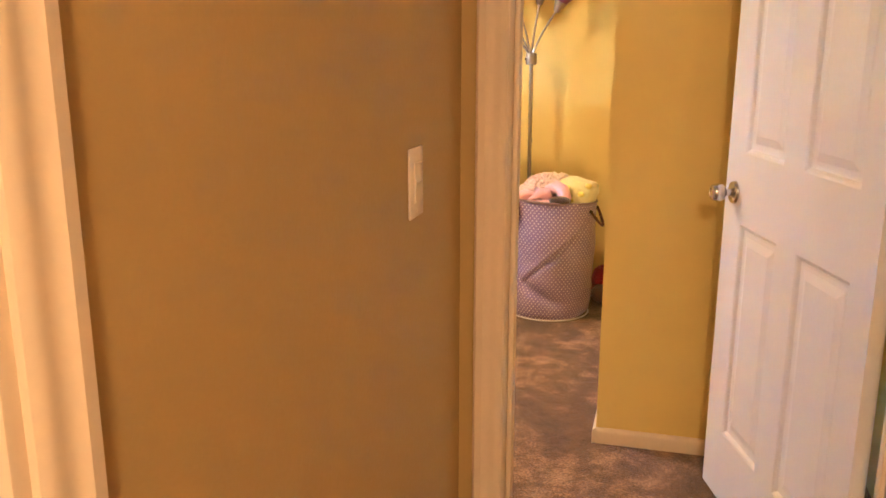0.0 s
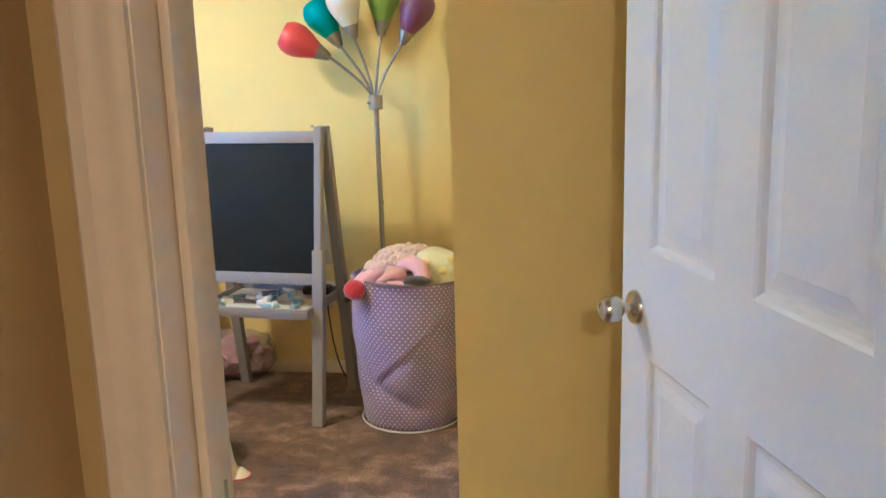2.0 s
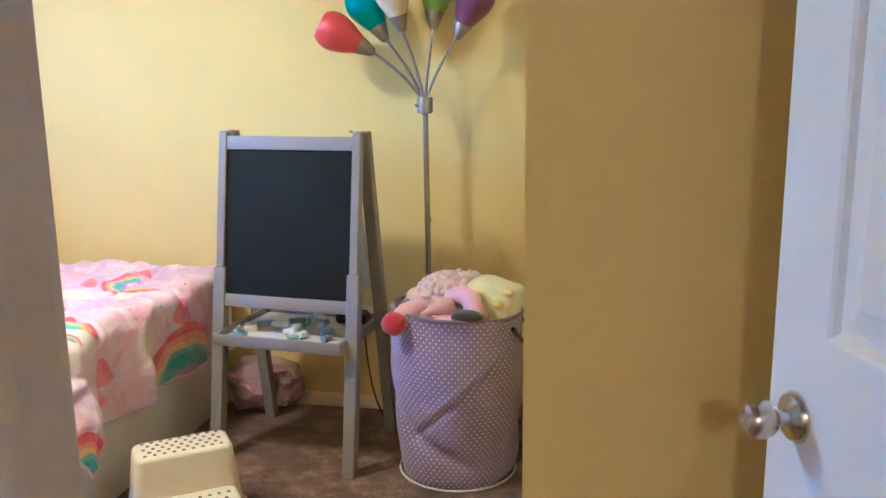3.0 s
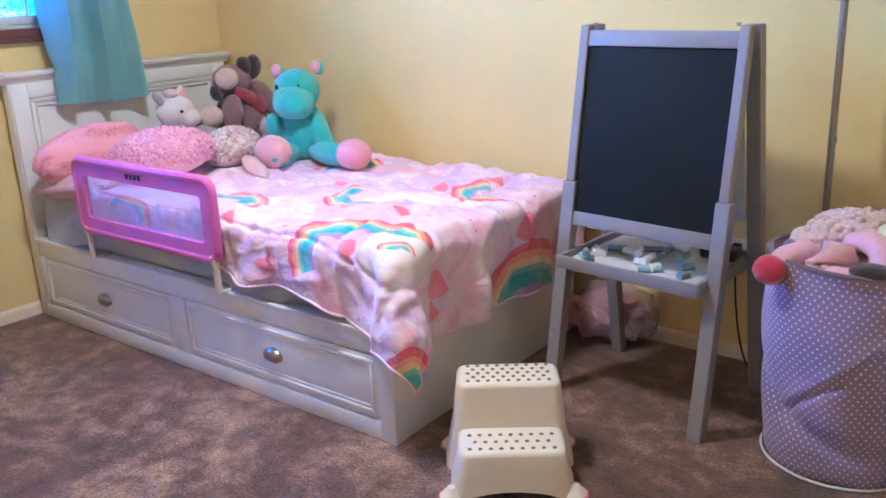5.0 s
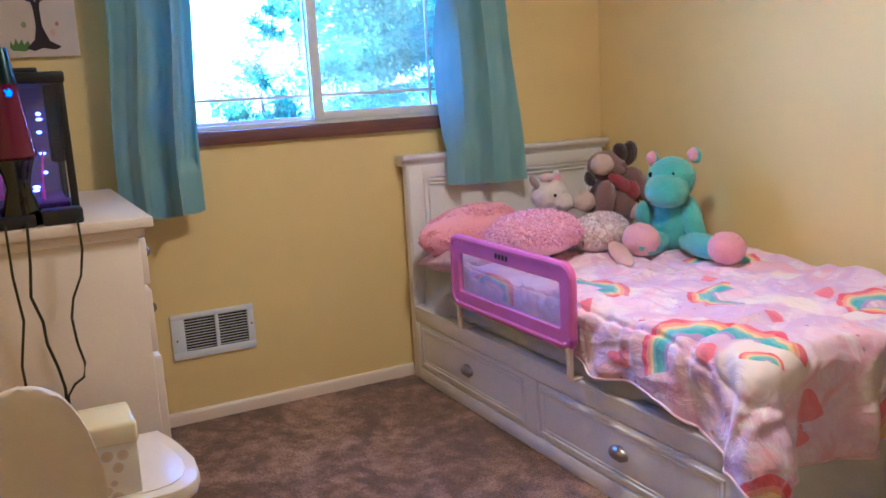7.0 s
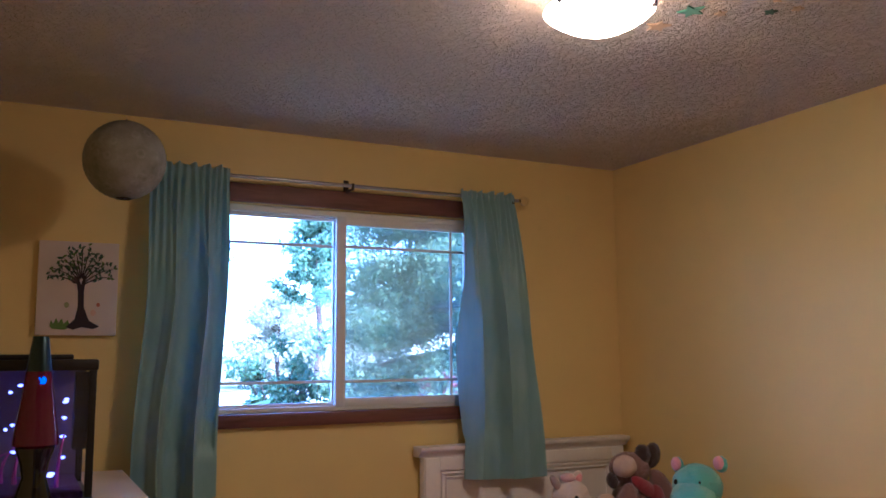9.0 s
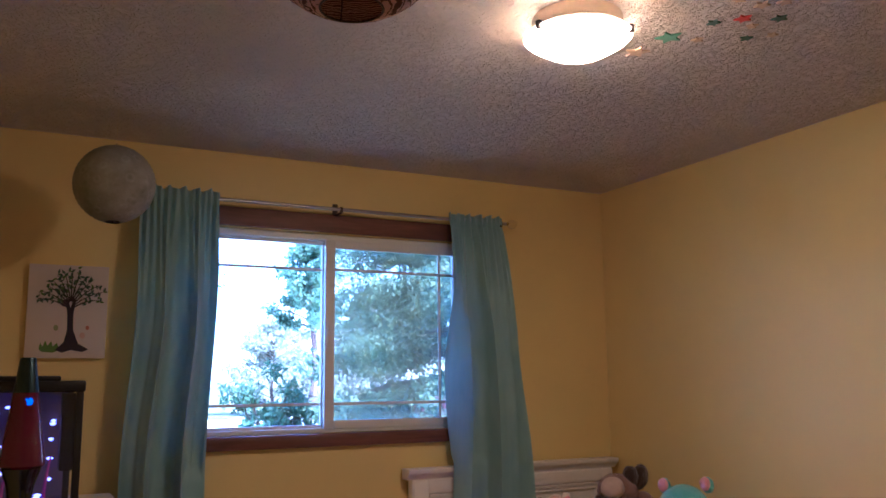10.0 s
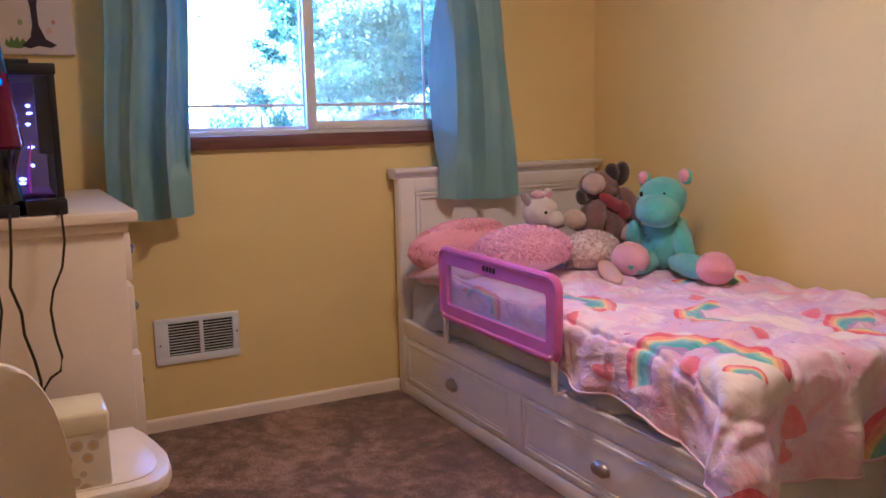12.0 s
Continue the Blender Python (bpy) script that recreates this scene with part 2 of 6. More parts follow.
    crease = n.noise(uv, 14, 4, 0.55, 1.6)
    n.bump(n.math("ADD", crease, n.math("MULTIPLY", n.noise(uv, 200, 2), 0.08)), 0.40, 0.024)
    return n.done(col, 0.85, 0.0, 0.25)


def curtain_material():
    n = Nodes("blackout_curtain")
    c = n.coords()
    col = n.ramp(n.noise(n.scaled(c, (1, 1, 0.3)), 14, 4), [(0.3, lin(138, 176, 180)), (0.7, lin(164, 198, 200))])
    n.bump(n.noise(c, 220, 3), 0.2, 0.002)
    n.bsdf.inputs["Transmission Weight"].default_value = 0.0
    m = n.done(col, 0.5, 0.0, 0.4)
    tr = n.add("ShaderNodeBsdfTranslucent")
    n.put(tr.inputs[0], lin(168, 204, 206))
    mixs = n.add("ShaderNodeMixShader")
    mixs.inputs[0].default_value = 0.26
    n.t.links.new(n.bsdf.outputs[0], mixs.inputs[1])
    n.t.links.new(tr.outputs[0], mixs.inputs[2])
    n.t.links.new(mixs.outputs[0], n.t.nodes["Material Output"].inputs[0])
    return m


def leaf_material(name, dark, light):
    n = Nodes(name)
    g = n.add("ShaderNodeNewGeometry")
    blot = n.ramp(n.noise(n.coords(), 2.2, 3), [(0.38, (0, 0, 0)), (0.66, (1, 1, 1))])
    col = n.ramp(n.math("ADD", n.math("MULTIPLY", g.outputs["Random Per Island"], 0.35), n.math("MULTIPLY", blot, 0.65)), [(0.0, dark), (1.0, light)])
    m = n.done(col, 0.6)
    tr = n.add("ShaderNodeBsdfTranslucent")
    n.put(tr.inputs[0], col)
    mixs = n.add("ShaderNodeMixShader")
    mixs.inputs[0].default_value = 0.45
    n.t.links.new(n.bsdf.outputs[0], mixs.inputs[1])
    n.t.links.new(tr.outputs[0], mixs.inputs[2])
    n.t.links.new(mixs.outputs[0], n.t.nodes["Material Output"].inputs[0])
    return m


def striped_paper():
    """Lantern paper printed with wavy brown animal stripes."""
    n = Nodes("striped_paper")
    c = n.coords()
    w = n.add("ShaderNodeTexWave")
    w.bands_direction = "Z"
    n.put(w.inputs["Vector"], c)
    w.inputs["Scale"].default_value = 62.0
    w.inputs["Distortion"].default_value = 7.0
    w.inputs["Detail"].default_value = 2.0
    w.inputs["Detail Scale"].default_value = 0.9
    col = n.ramp(w.outputs[1], [(0.36, lin(112, 76, 48)), (0.52, lin(226, 190, 142))])
    n.bump(n.noise(c, 60, 3), 0.2, 0.003)
    m = n.done(col, 0.75)
    tr = n.add("ShaderNodeBsdfTranslucent")
    n.put(tr.inputs[0], col)
    mixs = n.add("ShaderNodeMixShader")
    mixs.inputs[0].default_value = 0.4
    n.t.links.new(n.bsdf.outputs[0], mixs.inputs[1])
    n.t.links.new(tr.outputs[0], mixs.inputs[2])
    n.t.links.new(mixs.outputs[0], n.t.nodes["Material Output"].inputs[0])
    return m


def moon_paper():
    n = Nodes("moon_paper")
    c = n.coords()
    v = n.add("ShaderNodeTexVoronoi")
    n.put(v.inputs["Vector"], c)
    v.inputs["Scale"].default_value = 22.0
    crater = n.ramp(v.outputs["Distance"], [(0.1, (0.8, 0.8, 0.8)), (0.3, (1, 1, 1)), (0.42, (0.86, 0.86, 0.86))])
    col = n.ramp(n.noise(c, 9, 6, 0.65), [(0.3, lin(118, 118, 112)), (0.7, lin(172, 170, 158))])
    n.bump(v.outputs["Distance"], 0.25, 0.004)
    return n.done(n.mix(1.0, col, crater, "MULTIPLY"), 0.85)


YELLOW = wall_paint("yellow_wall_paint", (230, 207, 110))
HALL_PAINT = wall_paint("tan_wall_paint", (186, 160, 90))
CREAM_TRIM = surface("white_trim_paint", (229, 212, 182), 0.4, 0.05, 3, 90, 0.1)
DOOR_PAINT = surface("white_door_paint", (226, 224, 222), 0.38, 0.04, 3, 120, 0.12)
CARPET = carpet_material()
CEILING = ceiling_material()
BED_WHITE = surface("white_furniture_paint", (236, 232, 228), 0.4, 0.05, 4, 80, 0.08)
DRESSER_WHITE = surface("ivory_furniture_paint", (228, 213, 188), 0.4, 0.05, 4, 80, 0.08)
PLASTIC_WHITE = surface("white_plastic", (238, 225, 200), 0.35, 0.04, 4, 150, 0.05)
GREY_WOOD = surface("grey_painted_wood", (146, 140, 142), 0.45, 0.10, 7, 70, 0.12)
SLATE = surface("chalkboard_slate", (36, 38, 38), 0.78, 0.22, 3.5, 40, 0.08)
SLATE.node_tree.nodes["Principled BSDF"].inputs["Specular IOR Level"].default_value = 0.15
CHROME = surface("brushed_chrome", (206, 204, 200), 0.22, 0.06, 10, 200, 0.03, 0.001, 1.0)
NICKEL = surface("satin_nickel", (170, 164, 156), 0.32, 0.08, 10, 200, 0.04, 0.001, 1.0)
LAMP_METAL = surface("grey_lamp_metal", (150, 144, 136), 0.38, 0.08, 10, 200, 0.04, 0.001, 0.7)
BRONZE = surface("dark_bronze", (74, 66, 60), 0.4, 0.15, 12, 120, 0.08, 0.001, 0.8)
BROWN_WOOD = wood("stained_window_trim", (112, 72, 56), 0.4, (9, 1, 9))
VINYL = surface("white_vinyl", (226, 228, 230), 0.4, 0.03, 4, 120, 0.05)
GLASS = glass_material("window_glass")
CANVAS = dotted_canvas()
RAINBOW = rainbow_cloth()
CURTAIN = curtain_material()
SHEET = fabric("pale_sheet", (232, 232, 244), 0.06)
MATTRESS_DARK = fabric("dark_box_cover", (58, 58, 66), 0.2)
RAIL_PINK = fabric("magenta_rail_cover", (208, 100, 180), 0.1, 600, 6, 0.2, 0.7)
BLACK = surface("black_plastic", (22, 22, 24), 0.45, 0.2, 8, 120, 0.08)

# ---- building helpers ----
ROOTS = {}


def thing(name, m, label, category, group=""):
    """A top-level Empty at a thing's base; m is its pose."""
    ob = new(name)
    ob.empty_display_size = 0.05
    ob.matrix_world = m
    ROOTS[ob.name] = m.copy()
    return tagged(ob, label, category, group)


def mesh_of(name, bm, material, smooth=35):
    me = bpy.data.meshes.new(name)
    bmesh.ops.recalc_face_normals(bm, faces=bm.faces)
    for f in bm.faces:
        f.smooth = smooth > 0
    bm.to_mesh(me)
    bm.free()
    if smooth > 0:
        me.set_sharp_from_angle(angle=radians(smooth))
    me.materials.append(material)
    return me


def part(name, bm, material, parent, label="", world_space=False, smooth=35):
    """One mesh under a thing or a part. world_space: bm is given in the room's coordinates."""
    root = parent
    while root.parent:
        root = root.parent
    if world_space:
        bm.transform(ROOTS[root.name].inverted())
    ob = new(name, mesh_of(name, bm, material, smooth))
    ob.parent = parent
    return tagged(ob, label)


def single(name, bm, material, label, category, kind="", group="", smooth=35):
    """A thing or a piece of the setting that is one mesh, in the room's coordinates."""
    return tagged(new(name, mesh_of(name, bm, material, smooth)), label, category, group, kind)


def merge(bm, other, m=None):
    me = bpy.data.meshes.new("tmp")
    other.to_mesh(me)
    other.free()
    if m is not None:
        me.transform(m)
    bm.from_mesh(me)
    bpy.data.meshes.remove(me)


def box(x0, x1, y0, y1, z0, z1, bevel=0.0, bm=None, m=None, seg=2):
    b = bmesh.new()
    bmesh.ops.create_cube(b, size=1)
    bmesh.ops.scale(b, vec=(abs(x1 - x0), abs(y1 - y0), abs(z1 - z0)), verts=b.verts)
    bmesh.ops.translate(b, vec=((x0 + x1) / 2, (y0 + y1) / 2, (z0 + z1) / 2), verts=b.verts)
    if bevel:
        bmesh.ops.bevel(b, geom=b.edges[:], offset=bevel, segments=seg, affect="EDGES", profile=0.5)
    if bm is None and m is None:
        return b
    target = bm or bmesh.new()
    merge(target, b, m)
    return target


def rod(p, q, r0, r1=None, seg=12, bm=None):
    p, q = Vector(p), Vector(q)
    b = bmesh.new()
    bmesh.ops.create_cone(b, cap_ends=True, segments=seg, radius1=r0, radius2=r0 if r1 is None else r1, depth=(q - p).length)
    m = Matrix.Translation((p + q) / 2) @ (q - p).to_track_quat("Z", "Y").to_matrix().to_4x4()
    target = bm or bmesh.new()
    merge(target, b, m)
    return target


def lathe(profile, seg=32, m=None, bm=None, wobble=None):
    """A surface of revolution round z; profile: (radius, height)."""
    b = bmesh.new()
    rings = []
    for r, z in profile:
        if r < 1e-5:
            rings.append([b.verts.new((0, 0, z))])
        else:
            ring = []
            for i in range(seg):
                a = 2 * math.pi * i / seg
                k = r * (wobble(a, z) if wobble else 1.0)
                ring.append(b.verts.new((k * math.cos(a), k * math.sin(a), z)))
            rings.append(ring)
    for u, v in zip(rings, rings[1:]):
        for i in range(seg):
            j = (i + 1) % seg
            if len(u) == 1 and len(v) == 1:
                continue
            if len(u) == 1:
                b.faces.new((u[0], v[i], v[j]))
            elif len(v) == 1:
                b.faces.new((u[i], v[0], u[j]))
            else:
                b.faces.new((u[i], v[i], v[j], u[j]))
    target = bm or bmesh.new()
    merge(target, b, m)
    return target


def sweep(points, r, seg=8, bm=None, closed=False):
    """A round tube along points; r: one radius or one for each point."""
    pts = [Vector(p) for p in points]
    b = bmesh.new()
    rings = []
    up = Vector((0.13, 0.21, 0.97)).normalized()
    for i, p in enumerate(pts):
        t = (pts[min(i + 1, len(pts) - 1)] - pts[max(i - 1, 0)])
        if closed:
            t = pts[(i + 1) % len(pts)] - pts[i - 1]
        t.normalize()
        s = t.cross(up)
        if s.length < 0.05:
            s = t.cross(Vector((1, 0, 0)))
        s.normalize()
        w = s.cross(t)
        k = r[i] if isinstance(r, (list, tuple)) else r
        rings.append([b.verts.new(p + (s * math.cos(2 * math.pi * j / seg) + w * math.sin(2 * math.pi * j / seg)) * k) for j in range(seg)])
    pairs = list(zip(rings, rings[1:])) + ([(rings[-1], rings[0])] if closed else [])
    for u, v in pairs:
        for j in range(seg):
            b.faces.new((u[j], u[(j + 1) % seg], v[(j + 1) % seg], v[j]))
    if not closed:
        b.faces.new(rings[0])
        b.faces.new(rings[-1])
    target = bm or bmesh.new()
    merge(target, b)
    return target


def blob(c, radii, rot=(0, 0, 0), lumps=0.0, freq=6.0, bm=None, sub=3):
    """A soft stuffed body: an ellipsoid with uneven lumps."""
    b = bmesh.new()
    bmesh.ops.create_icosphere(b, subdivisions=sub, radius=1)
    if lumps:
        for v in b.verts:
            v.co *= 1 + lumps * noise.noise(v.co * freq * 0.35 + Vector(c) * 3)
    m = Matrix.Translation(c) @ Euler([radians(a) for a in rot]).to_matrix().to_4x4() @ Matrix.Diagonal((*radii, 1))
    target = bm or bmesh.new()
    merge(target, b, m)
    return target


def arc(p, q, r, n=10):
    """Points of a smooth bow from p to q through the mid control r."""
    p, q, r = Vector(p), Vector(q), Vector(r)
    return [p * (1 - t) ** 2 + r * 2 * t * (1 - t) + q * t * t for t in (i / (n - 1) for i in range(n))]


def shaped(outline, x0, x1, axis="x", bevel=0.0):
    """A slab: a flat outline (two coordinates) made thick along an axis."""
    b = bmesh.new()
    place = {"x": lambda u, v, w: (w, u, v), "y": lambda u, v, w: (u, w, v), "z": lambda u, v, w: (u, v, w)}[axis]
    lo = [b.verts.new(place(u, v, x0)) for u, v in outline]
    hi = [b.verts.new(place(u, v, x1)) for u, v in outline]
    f0, f1 = b.faces.new(lo), b.faces.new(hi[::-1])
    for i in range(len(outline)):
        j = (i + 1) % len(outline)
        b.faces.new((lo[i], lo[j], hi[j], hi[i]))
    if bevel:
        edges = set(f0.edges) | set(f1.edges)
        bmesh.ops.bevel(b, geom=list(edges), offset=bevel, segments=2, affect="EDGES", profile=0.5)
    return b


# ---- setting: bedroom and the end of the hall ----
H = 2.39
XW, YF, YD = -3.9, 4.44, 1.555        # window wall, far wall, room face of the doorway wall
XC, YC = -0.417, 2.53                 # closet corner
XH = -0.635                           # hall wall with the switch
JL, JR = -0.54, 0.215                 # doorway
YH = 1.44                             # hall face of the doorway wall
WY0, WY1, WZ0, WZ1 = 2.24, 3.64, 1.2, 2.072

PLAN = [(XW - 0.14, 1.44), (XH - 0.115, 1.44), (XH - 0.115, -2.6), (0.58, -2.6), (0.58, 4.55), (XW - 0.14, 4.55)]
single("floor", shaped(PLAN, -0.12, 0.0, "z"), CARPET, "brown cut-pile carpet with mottled foot marks", "carpet", "structure")
single("ceiling", shaped(PLAN, H, H + 0.12, "z"), CEILING, "white ceiling with knockdown texture", "ceiling", "structure")

b = box(XW - 0.14, XW, YD - 0.2, WY0, 0, H)
box(XW - 0.14, XW, WY1, YF + 0.11, 0, H, bm=b)
box(XW - 0.14, XW, WY0, WY1, 0, WZ0, bm=b)
box(XW - 0.14, XW, WY0, WY1, WZ1, H, bm=b)
single("wall_window", b, YELLOW, "pale yellow painted bedroom wall with the window", "wall", "structure", smooth=0)
single("wall_far", box(XW, 0.7, YF, YF + 0.11, 0, H), YELLOW, "pale yellow painted bedroom wall behind the bed", "wall", "structure", smooth=0)
b = shaped([(XC, YF), (XC, YC), (0.42, YC), (0.42, YC + 0.1), (XC + 0.1, YC + 0.1), (XC + 0.1, YF)], 0, H, "z")
single("wall_closet", b, YELLOW, "yellow painted closet corner jutting into the room", "wall", "structure", smooth=0)
single("wall_entry", box(0.42, 0.53, YD - 0.115, YC + 0.1, 0, H), YELLOW, "yellow wall of the entry nook behind the door", "wall", "structure", smooth=0)
b = box(XW - 0.14, XH - 0.115, YD - 0.115, YD - 0.0575, 0, H)
box(XW, JL - 0.021, YD - 0.0575, YD, 0, H, bm=b)
box(JR + 0.021, 0.42, YD - 0.0575, YD, 0, H, bm=b)
box(JL - 0.021, JR + 0.021, YD - 0.0575, YD, 2.071, H, bm=b)
single("wall_door", b, YELLOW, "yellow painted bedroom wall with the doorway", "wall", "structure", smooth=0)
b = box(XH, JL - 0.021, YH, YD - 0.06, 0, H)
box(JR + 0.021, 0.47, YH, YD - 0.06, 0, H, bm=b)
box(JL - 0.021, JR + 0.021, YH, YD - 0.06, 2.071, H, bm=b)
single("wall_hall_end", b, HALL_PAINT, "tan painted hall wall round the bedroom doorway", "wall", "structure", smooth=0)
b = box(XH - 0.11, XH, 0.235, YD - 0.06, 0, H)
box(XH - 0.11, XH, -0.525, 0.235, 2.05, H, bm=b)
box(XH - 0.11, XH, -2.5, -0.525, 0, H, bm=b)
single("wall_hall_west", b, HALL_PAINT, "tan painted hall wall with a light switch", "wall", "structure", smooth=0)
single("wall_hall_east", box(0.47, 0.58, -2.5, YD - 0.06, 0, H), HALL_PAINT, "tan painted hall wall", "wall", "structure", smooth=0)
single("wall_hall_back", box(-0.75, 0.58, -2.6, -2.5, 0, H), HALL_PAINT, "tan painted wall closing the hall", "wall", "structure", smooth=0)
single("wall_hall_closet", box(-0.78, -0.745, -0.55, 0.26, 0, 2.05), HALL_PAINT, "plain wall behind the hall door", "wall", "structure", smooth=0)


def skirting(name, p, q, inward):
    """Low baseboard from p to q with an eased top."""
    p, q, n = Vector((*p, 0)), Vector((*q, 0)), Vector((*inward, 0))
    d = (q - p).normalized()
    m = Matrix((( *d, 0), (*n, 0), (0, 0, 1, 0), (0, 0, 0, 1))).transposed()
    m.translation = p
    L = (q - p).length
    bm = shaped([(0, 0), (0.013, 0), (0.013, 0.040), (0.009, 0.051), (0.004, 0.055), (0, 0.055)], 0, L, "x")
    bm.transform(m)
    return single(name, bm, CREAM_TRIM, "white painted baseboard along the carpet", "baseboard", "structure")


skirting("baseboard_window", (XW, YD), (XW, YF), (1, 0))
skirting("baseboard_far", (XW, YF), (XC, YF), (0, -1))
skirting("baseboard_closet_side", (XC, YC - 0.013), (XC, YF), (-1, 0))
skirting("baseboard_closet_front", (XC, YC), (0.42, YC), (0, -1))
skirting("baseboard_door", (XW, YD), (JL - 0.065, YD), (0, 1))
skirting("baseboard_hall", (XH, 0.295), (XH, YH), (1, 0))


def casing_bar(bm, m, length, width=0.06):
    """Moulded door casing: across u, proud w, along the third axis."""
    prof = [(0, 0), (width, 0), (width, 0.012), (width - 0.006, 0.018), (width - 0.02, 0.019), (width - 0.026, 0.014), (0.022, 0.012), (0.014, 0.015), (0.006, 0.013), (0, 0.009)]
    b = shaped([(u, w) for u, w in prof], 0, length, "z")
    merge(bm, b, m)
    return bm


# the bedroom doorway: lining, stop, casing on both faces
dt = thing("door_frame", pose(JL, YH, 0), "white painted door lining and moulded casing", "door frame")
dt["kind"] = "structure"
TRIM = CREAM_TRIM
part("jamb", box(JL - 0.02, JL, YH - 0.004, YD + 0.004, 0, 2.05, 0.002), TRIM, dt, "", True)
part("jamb", box(JR, JR + 0.02, YH - 0.004, YD + 0.004, 0, 2.05, 0.002), TRIM, dt, "", True)
part("head_jamb", box(JL - 0.02, JR + 0.02, YH - 0.004, YD + 0.004, 2.05, 2.07, 0.002), TRIM, dt, "", True)
part("door_stop", box(JL + 0.0005, JL + 0.012, YH + 0.042, YH + 0.075, 0, 2.05, 0.003), TRIM, dt, "", True)
part("door_stop", box(JR - 0.012, JR - 0.0005, YH + 0.042, YH + 0.075, 0, 2.05, 0.003), TRIM, dt, "", True)
for nm, x, sgn in (("casing", JL - 0.002, -1), ("casing", JR + 0.002, 1)):
    for yy, out in ((YH - 0.003, -1), (YD + 0.003, 1)):
        m = Matrix(((sgn, 0, 0, x), (0, out, 0, yy), (0, 0, 1, 0), (0, 0, 0, 1)))
        part(nm, casing_bar(bmesh.new(), m, 2.11), TRIM, dt, "", True)
for yy, out in ((YH - 0.003, -1), (YD + 0.003, 1)):
    m = Matrix(((0, 0, 1, JL - 0.06), (0, out, 0, yy), (1, 0, 0, 2.052), (0, 0, 0, 1)))
    part("head_casing", casing_bar(bmesh.new(), m, JR - JL + 0.12), TRIM, dt, "", True)
part("strike_plate", box(JL + 0.0005, JL + 0.003, YD - 0.05, YD - 0.012, 0.87, 0.94, 0.001), NICKEL, dt, "metal strike plate", True)

# a closed hall door, of which the casing shows
hd = thing("hall_door_frame", pose(XH, 0.235, 0), "white painted casing of a closed hall door", "door frame")
hd["kind"] = "structure"
for yy, sgn in ((0.233, 1), (-0.523, -1)):
    m = Matrix(((0, 1, 0, XH + 0.002), (sgn, 0, 0, yy), (0, 0, 1, 0), (0, 0, 0, 1)))
    part("casing", casing_bar(bmesh.new(), m, 2.11), TRIM, hd, "", True)
part("jamb", box(XH - 0.1, XH + 0.004, 0.217, 0.236, 0, 2.05, 0.002), TRIM, hd, "", True)
part("jamb", box(XH - 0.1, XH + 0.004, -0.526, -0.507, 0, 2.05, 0.002), TRIM, hd, "", True)
part("door_slab", box(XH - 0.075, XH - 0.04, -0.505, 0.215, 0.01, 2.045, 0.002), DOOR_PAINT, hd, "", True)

# ---- the open six-panel door ----


